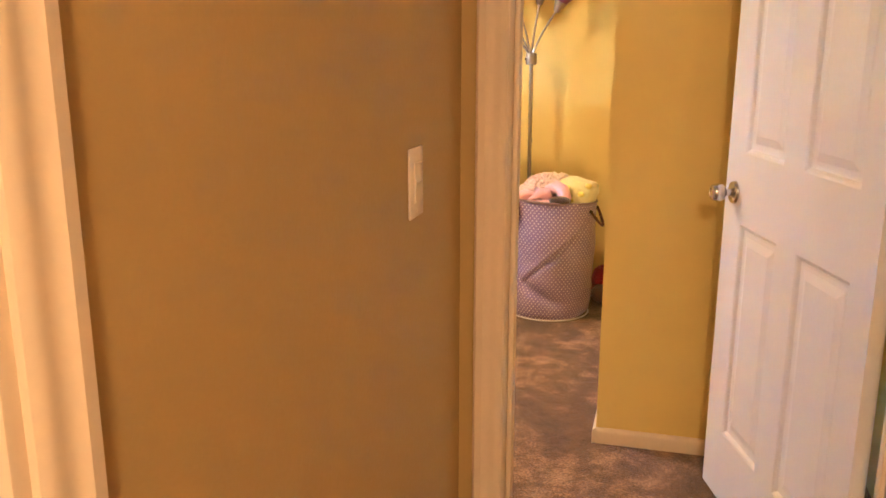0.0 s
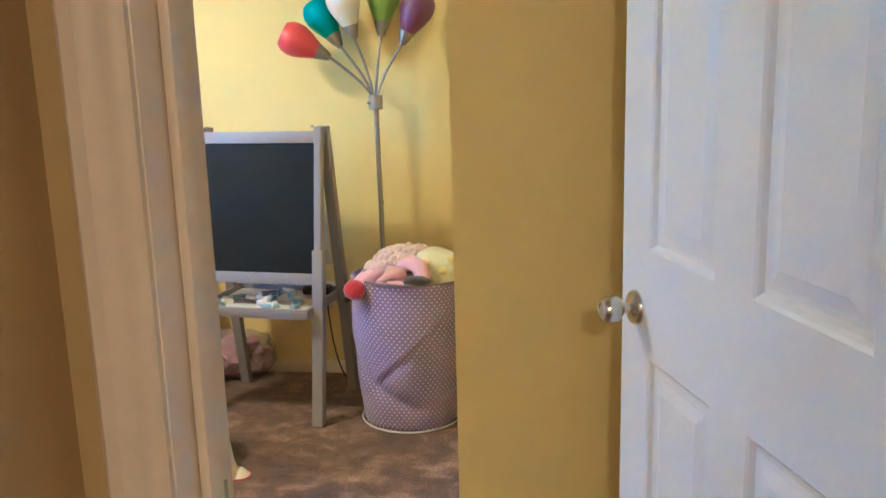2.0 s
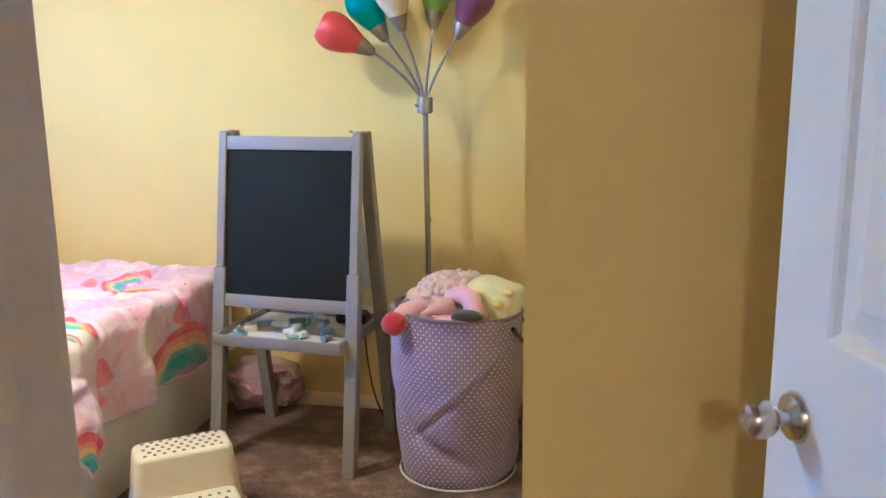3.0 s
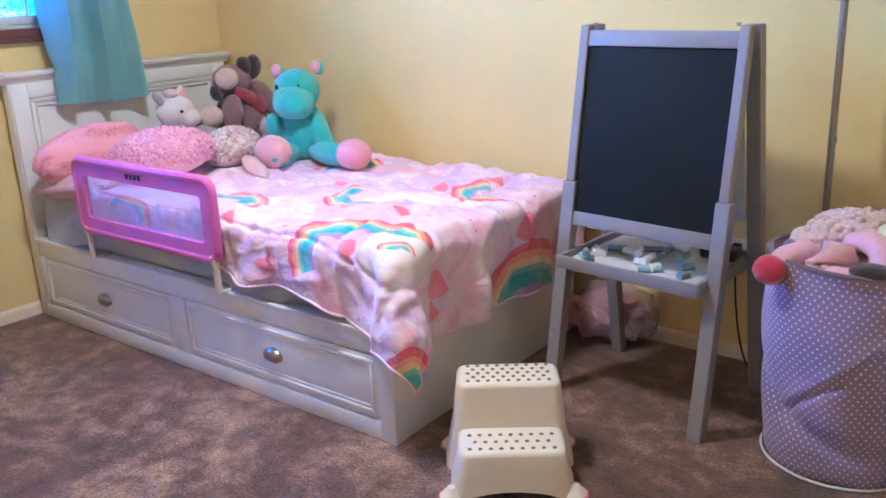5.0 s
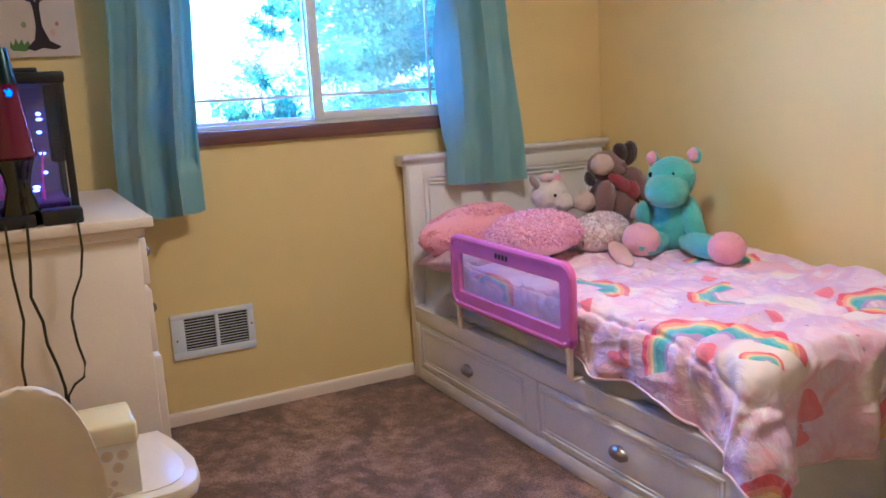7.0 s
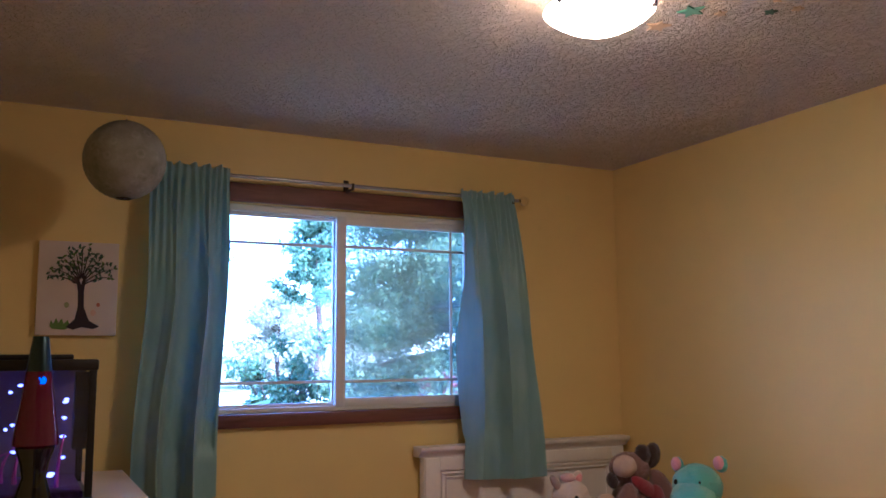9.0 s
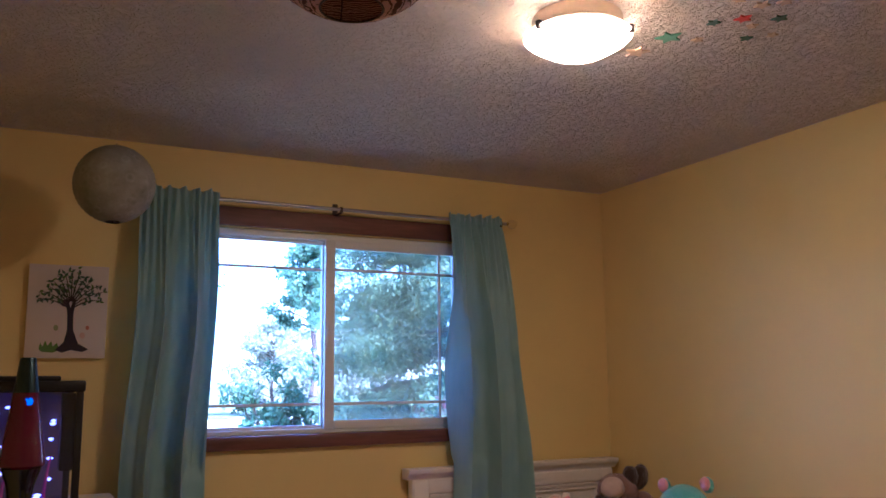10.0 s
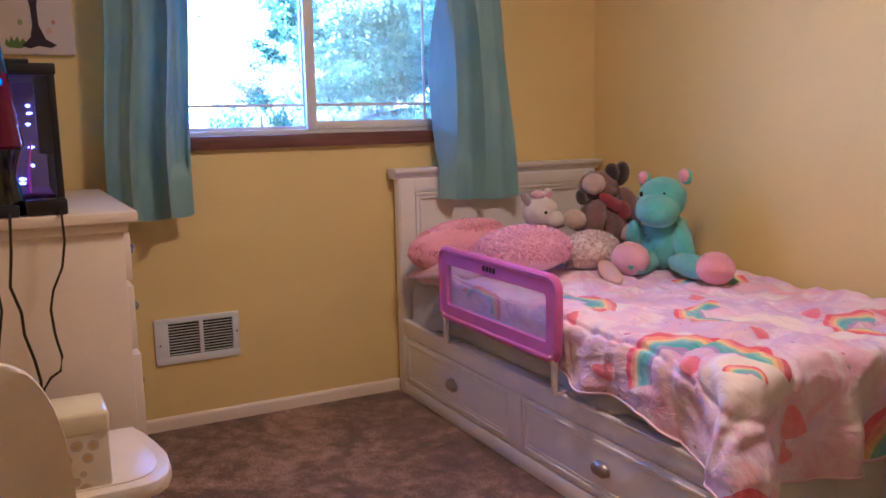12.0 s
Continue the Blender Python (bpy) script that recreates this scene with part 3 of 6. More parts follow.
def panel_door():
    """Local: x along the width from the latch edge, y into the face that is not seen, z up."""
    W, T, top = 0.80, 0.035, 2.03
    d = thing("door", Matrix.Translation((-0.07, 2.35, 0.008)) @ Matrix(((0.3057, 0.952, 0, 0), (-0.952, 0.3057, 0, 0), (0, 0, 1, 0), (0, 0, 0, 1))),
              "white six-panel interior door standing open", "door")
    cols = ((0.118, 0.352), (0.460, 0.708))
    rows = ((0.21, 0.838), (1.034, 1.66), (1.76, 1.93))
    xs, zs = [0] + [c for p in cols for c in p] + [W], [0] + [c for p in rows for c in p] + [top]
    bm = bmesh.new()
    for i in range(len(xs) - 1):
        for k in range(len(zs) - 1):
            if i % 2 == 1 and k % 2 == 1:
                continue
            box(xs[i], xs[i + 1], 0, T, zs[k], zs[k + 1], bm=bm)
    bmesh.ops.remove_doubles(bm, verts=bm.verts, dist=1e-5)
    part("door_slab", bm, DOOR_PAINT, d, smooth=0)
    for x0, x1 in cols:
        for z0, z1 in rows:
            b = bmesh.new()
            for side in (0, 1):
                # moulding slopes in, then a raised field
                steps = [(0.0, 0.0), (0.006, 0.003), (0.012, 0.010), (0.020, 0.011), (0.030, 0.0105), (0.052, 0.004)]
                loops = []
                for ins, dep in steps:
                    y = dep if side == 0 else T - dep
                    loops.append([b.verts.new((x, y, z)) for x, z in ((x0 + ins, z0 + ins), (x1 - ins, z0 + ins), (x1 - ins, z1 - ins), (x0 + ins, z1 - ins))])
                for u, v in zip(loops, loops[1:]):
                    for j in range(4):
                        b.faces.new((u[j], u[(j + 1) % 4], v[(j + 1) % 4], v[j]))
                b.faces.new(loops[-1])
            part("panel", b, DOOR_PAINT, d, smooth=0)
    for out in (-1, 1):
        y0 = 0 if out < 0 else T
        m = Matrix.Translation((0.066, y0, 0.918)) @ Matrix(((1, 0, 0, 0), (0, 0, out, 0), (0, 1, 0, 0), (0, 0, 0, 1)))
        rose = part("knob_rose", lathe([(0, 0), (0.033, 0), (0.033, 0.003), (0.029, 0.009), (0.016, 0.012), (0.012, 0.014), (0, 0.014)], 40, m), CHROME, d, "polished chrome rose")
        part("door_knob", lathe([(0.010, 0.012), (0.010, 0.026), (0.016, 0.030), (0.0225, 0.036), (0.025, 0.046), (0.0245, 0.060), (0.021, 0.066), (0.013, 0.068), (0.0125, 0.066), (0, 0.066)], 40, m), CHROME, rose, "polished chrome knob")
    part("latch_plate", box(-0.0015, 0.001, 0.006, 0.029, 0.89, 0.946, 0.0005), NICKEL, d, "metal latch plate")
    for z in (0.30, 1.055, 1.80):
        hb = shaped([(T - 0.001, z - 0.0445), (T - 0.001, z + 0.0445)] + [(0.012 - 0.010 * math.sin(a), z + 0.0345 + 0.010 * math.cos(a)) for a in (0, 0.4, 0.8, 1.2, 1.57)] + [(0.012 - 0.010 * math.cos(a), z - 0.0345 - 0.010 * math.sin(a)) for a in (0, 0.4, 0.8, 1.2, 1.57)], W - 0.001, W + 0.0025, "x")
        bmesh.ops.recalc_face_normals(hb, faces=hb.faces[:])
        h = part("hinge", hb, BRONZE, d, "dark bronze hinge")
        part("hinge_pin", rod((W + 0.006, T + 0.003, z - 0.047), (W + 0.006, T + 0.003, z + 0.047), 0.006), BRONZE, h)
    return d


panel_door()

# ---- light switch ----
sw = thing("light_switch", pose(XH, 1.12, 1.11), "almond rocker light switch plate on the hall wall", "switch")
b = box(XH + 0.0005, XH + 0.006, 1.083, 1.155, 1.054, 1.169, 0.003)
part("cover_plate", b, PLASTIC_WHITE, sw, "", True)
part("rocker", shaped([(XH + 0.004, 1.078), (XH + 0.0095, 1.080), (XH + 0.0075, 1.108), (XH + 0.0105, 1.114), (XH + 0.0075, 1.119), (XH + 0.0085, 1.144), (XH + 0.004, 1.146)], 1.1025, 1.1355, "y", 0.0008), PLASTIC_WHITE, sw, "", True)
for z in (1.063, 1.160):
    part("screw", rod((XH + 0.005, 1.119, z), (XH + 0.0068, 1.119, z), 0.003), PLASTIC_WHITE, sw, "", True)

# ---- window ----
wd = thing("window_1", pose(XW - 0.05, (WY0 + WY1) / 2, WZ0), "white vinyl sliding window with grids in brown wood trim", "window")
wd["kind"] = "structure"
XG = XW - 0.05
fr = 0.035
b = box(XG - 0.04, XG + 0.02, WY0, WY0 + fr, WZ0, WZ1, 0.004)
box(XG - 0.04, XG + 0.02, WY1 - fr, WY1, WZ0, WZ1, 0.004, bm=b)
box(XG - 0.039, XG + 0.019, WY0 + fr - 0.004, WY1 - fr + 0.004, WZ0 + 0.0005, WZ0 + 0.02, 0.004, bm=b)
box(XG - 0.039, XG + 0.019, WY0 + fr - 0.004, WY1 - fr + 0.004, WZ1 - 0.03, WZ1 - 0.0005, 0.004, bm=b)
part("window_frame", b, VINYL, wd, "", True)


def sash(y0, y1, x, wide, name):
    z0, z1 = WZ0 + 0.016, WZ1 - 0.026
    bm = box(x - 0.012, x + 0.014, y0, y0 + wide, z0, z1, 0.003)
    box(x - 0.012, x + 0.014, y1 - wide, y1, z0, z1, 0.003, bm=bm)
    box(x - 0.0115, x + 0.0135, y0 + wide - 0.003, y1 - wide + 0.003, z0 + 0.0005, z0 + wide * 0.8, 0.003, bm=bm)
    box(x - 0.0115, x + 0.0135, y0 + wide - 0.003, y1 - wide + 0.003, z1 - wide * 0.8, z1 - 0.0005, 0.003, bm=bm)
    s = part(name, bm, VINYL, wd, "", True)
    pane = part("pane", box(x - 0.002, x + 0.002, y0 + wide * 0.6, y1 - wide * 0.6, z0 + 0.01, z1 - 0.01), GLASS, s, "", True, smooth=0)
    pane.visible_shadow = False
    for z in (1.322, 1.915):
        part("grid_bar", box(x - 0.005, x + 0.005, y0 + wide, y1 - wide, z - 0.006, z + 0.006, 0.002), VINYL, s, "", True)
    yv = y1 - wide - 0.07 if name == "sliding_sash" else y0 + wide + 0.07
    part("grid_bar", box(x - 0.0045, x + 0.0045, yv - 0.006, yv + 0.006, z0 + 0.02, z1 - 0.02, 0.002), VINYL, s, "", True)
    return s


fixed = sash(WY0 + 0.03, 2.944, XG - 0.021, 0.022, "fixed_sash")
slide = sash(2.926, WY1 - 0.031, XG + 0.012, 0.045, "sliding_sash")
part("latch", lathe([(0, 0), (0.009, 0.0), (0.011, 0.01), (0.006, 0.016), (0, 0.016)], 16, Matrix.Translation((XG + 0.02, 2.94, 1.62)) @ Matrix.Diagonal((1, 1, 1, 1)) @ pose(0, 0, 0, 0, 90, 0) @ Matrix.Diagonal((4.2, 1, 1, 1))), VINYL, slide, "", True)
part("window_sill", box(XW - 0.03, XW + 0.03, WY0 - 0.075, WY1 + 0.075, WZ0 - 0.055, WZ0, 0.005), BROWN_WOOD, wd, "dark brown stained wood sill", True)
part("head_trim", box(XW - 0.03, XW + 0.018, WY0 - 0.07, WY1 + 0.07, WZ1 + 0.002, WZ1 + 0.082, 0.004), BROWN_WOOD, wd, "dark brown stained wood trim", True)
part("side_trim", box(XW - 0.03, XW + 0.016, WY0 - 0.065, WY0 - 0.001, WZ0, WZ1, 0.004), BROWN_WOOD, wd, "dark brown stained wood trim", True)
part("side_trim", box(XW - 0.03, XW + 0.016, WY1 + 0.001, WY1 + 0.065, WZ0, WZ1, 0.004), BROWN_WOOD, wd, "dark brown stained wood trim", True)

# insect screen outside the sliding half, added to put haze over the trees
sc = Nodes("haze_screen")
sc.bsdf.inputs["Alpha"].default_value = 0.3
part("haze_screen", box(XG - 0.0375, XG - 0.0365, 2.966, WY1 - 0.036, WZ0 + 0.022, WZ1 - 0.032), sc.done(lin(160, 182, 166), 0.8), wd, "fine grey insect screen added for haze", True, smooth=0)

# curtain rod
rd = thing("curtain_rod", pose(XW + 0.085, 2.95, 2.165), "slim metal curtain rod with glass ball finials", "curtain rod")
part("rod", rod((XW + 0.085, 2.0, 2.165), (XW + 0.085, 3.80, 2.165), 0.008, seg=16), NICKEL, rd, "", True)
for y, s in ((3.81, 1), (1.99, -1)):
    part("finial", lathe([(0, -0.014), (0.007, -0.012), (0.008, 0.0), (0.013, 0.003), (0.021, 0.014), (0.023, 0.025), (0.019, 0.038), (0.009, 0.046), (0, 0.048)], 20, Matrix.Translation((XW + 0.085, y, 2.165)) @ pose(0, 0, 0, -90 * s, 0, 0)), glass_material("finial_glass", (0.95, 0.93, 0.9, 1), 0.05), rd, "clear glass ball finial", True)
for y in (2.957, 2.05, 3.77):
    bb = box(XW, XW + 0.006, y - 0.012, y + 0.012, 2.145, 2.205, 0.002)
    box(XW + 0.003, XW + 0.092, y - 0.005, y + 0.005, 2.148, 2.156, 0.002, bm=bb)
    box(XW + 0.078, XW + 0.094, y - 0.006, y + 0.006, 2.146, 2.176, 0.003, bm=bb)
    part("bracket", bb, BRONZE, rd, "", True)


def curtain(y0, y1, yb0, yb1, z0, z1, folds, seed, label, lead=0):
    """A rod-pocket panel: gathered on the rod with a ruffle above it, deep soft folds below; lead: side whose edge turns back."""
    rnd = random.Random(seed)
    nu, nv = 150, 60
    ph = [rnd.uniform(0, 6.28) for _ in range(6)]
    rod_z = 2.165

    def at(s, t, side):
        z = z1 + (z0 - z1) * t
        open_ = max(0.0, min(1.0, (rod_z - 0.02 - z) / 0.5)) ** 0.7
        # the folds wander and grow as they fall
        w = s + 0.03 * math.sin(2.2 * t * 3.1 + ph[2]) * open_ + 0.02 * math.sin(9 * s + ph[5]) * open_
        wave = math.sin(2 * math.pi * w * folds + ph[1])
        wave = math.copysign(abs(wave) ** 0.72, wave)
        second = math.sin(2 * math.pi * w * (folds * 1.9) + ph[3] + 1.2 * t)
        deep = (0.042 + 0.016 * math.sin(ph[4] + 5 * s)) * open_ * (0.75 + 0.35 * t)
        gather = 0.012 * (1 - open_) * math.sin(2 * math.pi * s * folds * 4.6 + ph[0] + 2 * math.sin(7 * s))
        crease = 0.006 * math.exp(-((z - rod_z + 0.13) / 0.13) ** 2) * math.sin(2 * math.pi * s * folds * 3.1 + ph[3] + 4 * t)
        x = XW + 0.092 + 0.06 * open_ + wave * deep + second * 0.006 * open_ + gather + crease
        if lead:
            q = (s if lead < 0 else 1 - s) / 0.16
            if q < 1:
                x -= 0.075 * (1 - q) ** 0.8 * max(0.0, min(1.0, (t - 0.25) / 0.3))
        if abs(z - rod_z) < 0.016:
            x = XW + 0.0865 + (0.0115 if side else -0.0115) + gather * 0.35
        elif z > rod_z:
            x = XW + 0.0865 + gather * 1.3 + 0.004 * side
        a, c = y0 + (y1 - y0) * s, yb0 + (yb1 - yb0) * s
        y = a + (c - a) * t ** 1.3 + 0.018 * math.cos(2 * math.pi * w * folds + ph[1]) * open_ * math.sin(math.pi * s)
        y += 0.006 * math.sin(9 * t + ph[4]) * (1 if s in (0, 1) else 0.5)
        zz = z + (0.007 * math.sin(2 * math.pi * s * folds * 2.3 + ph[0]) if t < 0.012 else 0.0) + (0.006 * wave + 0.004 * math.sin(5 * s + ph[2]) if t > 0.985 else 0.0)
        return max(XW + 0.034 + 0.085 * max(0.0, min(1.0, (1.16 - z) / 0.1)), x) + 0.0035 * side, y, zz

    bm = bmesh.new()
    rows = [[[bm.verts.new(at(i / nu, j / nv, side)) for i in range(nu + 1)] for j in range(nv + 1)] for side in (0, 1)]
    for g in rows:
        for j in range(nv):
            for i in range(nu):
                bm.faces.new((g[j][i], g[j][i + 1], g[j + 1][i + 1], g[j + 1][i]))
    f, bk = rows
    for j in range(nv):
        bm.faces.new((f[j][0], f[j + 1][0], bk[j + 1][0], bk[j][0]))
        bm.faces.new((f[j][nu], f[j + 1][nu], bk[j + 1][nu], bk[j][nu]))
    for i in range(nu):
        bm.faces.new((f[0][i], f[0][i + 1], bk[0][i + 1], bk[0][i]))
        bm.faces.new((f[nv][i], f[nv][i + 1], bk[nv][i + 1], bk[nv][i]))
    return single("curtain", bm, CURTAIN, label, "curtain", group="curtains at the window", smooth=70)


curtain(2.125, 2.43, 2.08, 2.395, 0.895, 2.195, 2.5, 3, "teal blackout curtain panel beside the canvas print", 1)
curtain(3.485, 3.765, 3.475, 3.86, 0.885, 2.19, 2.3, 8, "teal blackout curtain panel over the headboard", -1)

# ---- wall heater vent ----
vt = thing("wall_vent", pose(XW, 2.4, 0.275), "white metal wall heater grille with dark slots", "vent")
v0, v1, vz0, vz1 = 2.228, 2.572, 0.277, 0.468
b = box(XW, XW + 0.012, v0, v1, vz0, vz0 + 0.032, 0.003)
box(XW, XW + 0.012, v0, v1, vz1 - 0.022, vz1, 0.003, bm=b)
box(XW, XW + 0.012, v0, v0 + 0.055, vz0 + 0.03, vz1 - 0.02, 0.003, bm=b)
box(XW, XW + 0.012, v1 - 0.028, v1, vz0 + 0.03, vz1 - 0.02, 0.003, bm=b)
box(XW, XW + 0.012, 2.407, 2.423, vz0 + 0.03, vz1 - 0.02, 0.002, bm=b)
part("grille_frame", b, VINYL, vt, "", True)
# flat black sheet stands in for the shaded recess behind the slats
part("backing", box(XW - 0.0005, XW + 0.0015, v0 + 0.05, v1 - 0.025, vz0 + 0.03, vz1 - 0.02), BLACK, vt, "black sheet for the shade behind the slots", True, smooth=0)
for y0, y1 in ((v0 + 0.053, 2.409), (2.421, v1 - 0.026)):
    for i in range(12):
        z = vz0 + 0.037 + i * 0.0119
        part("slat", box(XW + 0.002, XW + 0.007, y0, y1, z, z + 0.0026), VINYL, vt, "", True, smooth=0)
for y, z in ((v0 + 0.02, 0.36), (v1 - 0.012, 0.385)):
    part("screw", rod((XW + 0.011, y, z), (XW + 0.0135, y, z), 0.004), BRONZE, vt, "", True)

# ---- ceiling lights ----


def ceiling_light(name, cx, cy, radius, strength, label, tone=WARM, z_top=H):
    t = thing(name, pose(cx, cy, z_top), label, "ceiling light")
    m = Matrix.Translation((cx, cy, z_top))
    part("base_pan", lathe([(0, -0.001), (radius * 0.82, -0.001), (radius * 0.84, -0.006), (radius * 0.84, -0.036), (radius * 0.88, -0.042), (radius * 0.965, -0.050), (radius * 0.965, -0.056), (0, -0.057)], 48, m), surface(name + "_pan", (222, 206, 178), 0.4), t, "cream metal pan", True)
    prof = [(radius, -0.058)] + [(radius * (1 - i / 14), -0.060 - 0.063 * (1 - (1 - i / 14) ** 1.7)) for i in range(1, 14)] + [(0, -0.123)]
    part("glass_bowl", lathe(prof, 56, m), glow(name + "_bowl", tone, strength), t, "glowing frosted glass bowl", True)
    for k in range(3):
        a = radians(40 + 120 * k)
        c, s = math.cos(a), math.sin(a)
        bb = box(radius * 0.93, radius * 1.035, -0.007, 0.007, -0.068, -0.044, 0.003, m=m @ pose(0, 0, 0, 0, 0, 40 + 120 * k), bm=bmesh.new())
        part("clip", bb, BRONZE, t, "dark metal clip", True)
    return t


ceiling_light("ceiling_light", -2.145, 3.028, 0.147, ROOM_LAMP, "lit flush dome ceiling light with frosted glass")
ceiling_light("hall_ceiling_light", 0.15, -1.25, 0.150, HALL_LAMP, "lit flush dome ceiling light in the hall", HALL_WARM)

# ---- bed ----
BX0, BX1, BY0, BY1 = -3.87, -1.85, 3.30, 4.385
bed = thing("bed", pose((BX0 + BX1) / 2, (BY0 + BY1) / 2, 0), "white twin storage bed with drawers and panelled headboard", "bed")
hb = part("headboard", box(BX0 - 0.005, BX0 + 0.045, BY0, BY1, 0, 1.0, 0.004), BED_WHITE, bed, "", True)
part("headboard_stile", box(BX0 + 0.0455, BX0 + 0.055, BY0 + 0.004, BY0 + 0.075, 0.3, 0.985, 0.003), BED_WHITE, hb, "", True)
part("headboard_stile", box(BX0 + 0.0455, BX0 + 0.055, BY1 - 0.075, BY1 - 0.004, 0.3, 0.985, 0.003), BED_WHITE, hb, "", True)
part("headboard_rail", box(BX0 + 0.0455, BX0 + 0.0545, BY0 + 0.075, BY1 - 0.075, 0.93, 0.985, 0.003), BED_WHITE, hb, "", True)
prof = [(0, 0), (0.055, 0), (0.06, 0.008), (0.068, 0.018), (0.080, 0.024), (0.086, 0.034), (0.086, 0.046), (0.0, 0.046)]
b = shaped([(BX0 - 0.008 + u, 0.99 + v) for u, v in prof], BY0 - 0.028, BY1 + 0.02, "y", 0.002)
part("crown_moulding", b, BED_WHITE, hb, "", True)
for off, w in ((0.0, 0.012), (0.022, 0.008)):
    x = BX0 + 0.045
    y0, y1, z0, z1 = BY0 + 0.08 + off, BY1 - 0.08 - off, 0.35, 0.925 - off
    b = box(x - 0.002, x + 0.012, y0, y1, z1 - w, z1, 0.003)
    box(x - 0.002, x + 0.012, y0, y0 + w, z0, z1 - w, 0.003, bm=b)
    box(x - 0.002, x + 0.012, y1 - w, y1, z0, z1 - w, 0.003, bm=b)
    part("panel_moulding", b, BED_WHITE, hb, "", True)
for y in (BY0 + 0.037,):
    part("bolt_cap", rod((BX0 + 0.05, y, 0.385), (BX0 + 0.06, y, 0.385), 0.006), BED_WHITE, hb, "", True)
# near side: rail over two drawers on a plinth
part("side_rail", box(BX0 + 0.05, BX1 - 0.002, BY0, BY0 + 0.035, 0.275, 0.345, 0.006), BED_WHITE, bed, "", True)
part("rail_lip", box(BX0 + 0.05, BX1 - 0.02, BY0 - 0.004, BY0 + 0.05, 0.337, 0.352, 0.004), BED_WHITE, bed, "", True)
part("plinth", box(BX0 + 0.05, BX1 - 0.004, BY0 + 0.012, BY0 + 0.03, 0.0, 0.275, 0.002), BED_WHITE, bed, "", True)
part("base_rail", box(BX0 + 0.05, BX1 - 0.002, BY0 - 0.002, BY0 + 0.02, 0.0, 0.062, 0.005), BED_WHITE, bed, "", True)
part("centre_stile", box(-2.905, -2.825, BY0 - 0.001, BY0 + 0.02, 0.06, 0.276, 0.004), BED_WHITE, bed, "", True)
part("corner_stile", box(BX1 - 0.062, BX1, BY0 - 0.003, BY0 + 0.05, 0.0, 0.35, 0.004), BED_WHITE, bed, "", True)
part("head_stile", box(BX0 + 0.046, BX0 + 0.085, BY0 - 0.001, BY0 + 0.02, 0.06, 0.276, 0.004), BED_WHITE, bed, "", True)
for x0, x1 in ((BX0 + 0.088, -2.908), (-2.822, BX1 - 0.065)):
    dr = part("drawer", box(x0, x1, BY0 + 0.002, BY0 + 0.02, 0.066, 0.272, 0.003), BED_WHITE, bed, "", True)
    for ins, w, pr in ((0.016, 0.012, 0.007), (0.034, 0.007, 0.004)):
        b = bmesh.new()
        for a0, a1, c0, c1 in ((x0 + ins, x1 - ins, 0.272 - ins - w, 0.272 - ins), (x0 + ins, x1 - ins, 0.066 + ins, 0.066 + ins + w),
                               (x0 + ins, x0 + ins + w, 0.066 + ins + w, 0.272 - ins - w), (x1 - ins - w, x1 - ins, 0.066 + ins + w, 0.272 - ins - w)):
            box(a0, a1, BY0 + 0.004 - pr, BY0 + 0.004, c0, c1, 0.002, bm=b)
        part("drawer_moulding", b, BED_WHITE, dr, "", True)
    cx = (x0 + x1) / 2
    # cup pull: a quarter dome, open below
    b = bmesh.new()
    bmesh.ops.create_uvsphere(b, u_segments=28, v_segments=14, radius=1)
    bmesh.ops.delete(b, geom=[v for v in b.verts if v.co.y > 0.05 or v.co.z < -0.45], context="VERTS")
    b.transform(Matrix.Translation((cx, BY0 - 0.001, 0.168)) @ Matrix.Diagonal((0.044, 0.024, 0.027, 1)))
    pull = part("cup_pull", b, NICKEL, dr, "satin nickel cup pull", True)
    part("backplate", rod((cx, BY0 - 0.003, 0.168), (cx, BY0 + 0.002, 0.168), 0.028, seg=24), NICKEL, pull, "", True)
part("foot_panel", box(BX1 - 0.03, BX1 - 0.003, BY0 + 0.05, BY1, 0.0, 0.35, 0.004), BED_WHITE, bed, "", True)
part("foot_rail", box(BX1 - 0.035, BX1 + 0.001, BY0 + 0.05, BY1 + 0.002, 0.32, 0.352, 0.005), BED_WHITE, bed, "", True)
part("far_rail", box(BX0 + 0.05, BX1 - 0.03, BY1 - 0.03, BY1 - 0.003, 0.0, 0.35, 0.004), BED_WHITE, bed, "", True)
part("slat_deck", box(BX0 + 0.05, BX1 - 0.04, BY0 + 0.04, BY1 - 0.035, 0.24, 0.30), MATTRESS_DARK, bed, "dark slat deck cover", True)

mat_ = box(BX0 + 0.065, BX1 - 0.05, BY0 + 0.065, BY1 - 0.04, 0.301, 0.56, 0.05, seg=4)
single("mattress", mat_, SHEET, "twin mattress in a pale fitted sheet", "mattress")
# rumpled flat sheet slipping over the near edge
b = bmesh.new()
g = []
for i in range(61):
    u = i / 60
    x = BX0 + 0.12 + u * 1.75
    row = []
    for j in range(9):
        v = j / 8
        ang = v * math.pi * 0.62
        y = BY0 + 0.075 - 0.062 * math.sin(min(ang, math.pi / 2)) - 0.008 * math.sin(20 * u + 6 * v)
        z = 0.585 - v * (0.205 + 0.035 * math.sin(9 * u + 1) + 0.02 * math.sin(27 * u)) + 0.006 * math.sin(33 * u + 5 * v)
        row.append(b.verts.new((x, y, max(z, 0.356))))
    g.append(row)
for i in range(60):
    for j in range(8):
        b.faces.new((g[i][j], g[i + 1][j], g[i + 1][j + 1], g[i][j + 1]))
bmesh.ops.solidify(b, geom=b.faces[:], thickness=0.006)
single("bed_sheet", b, SHEET, "rumpled pale lavender sheet hanging over the mattress", "sheet", smooth=60)


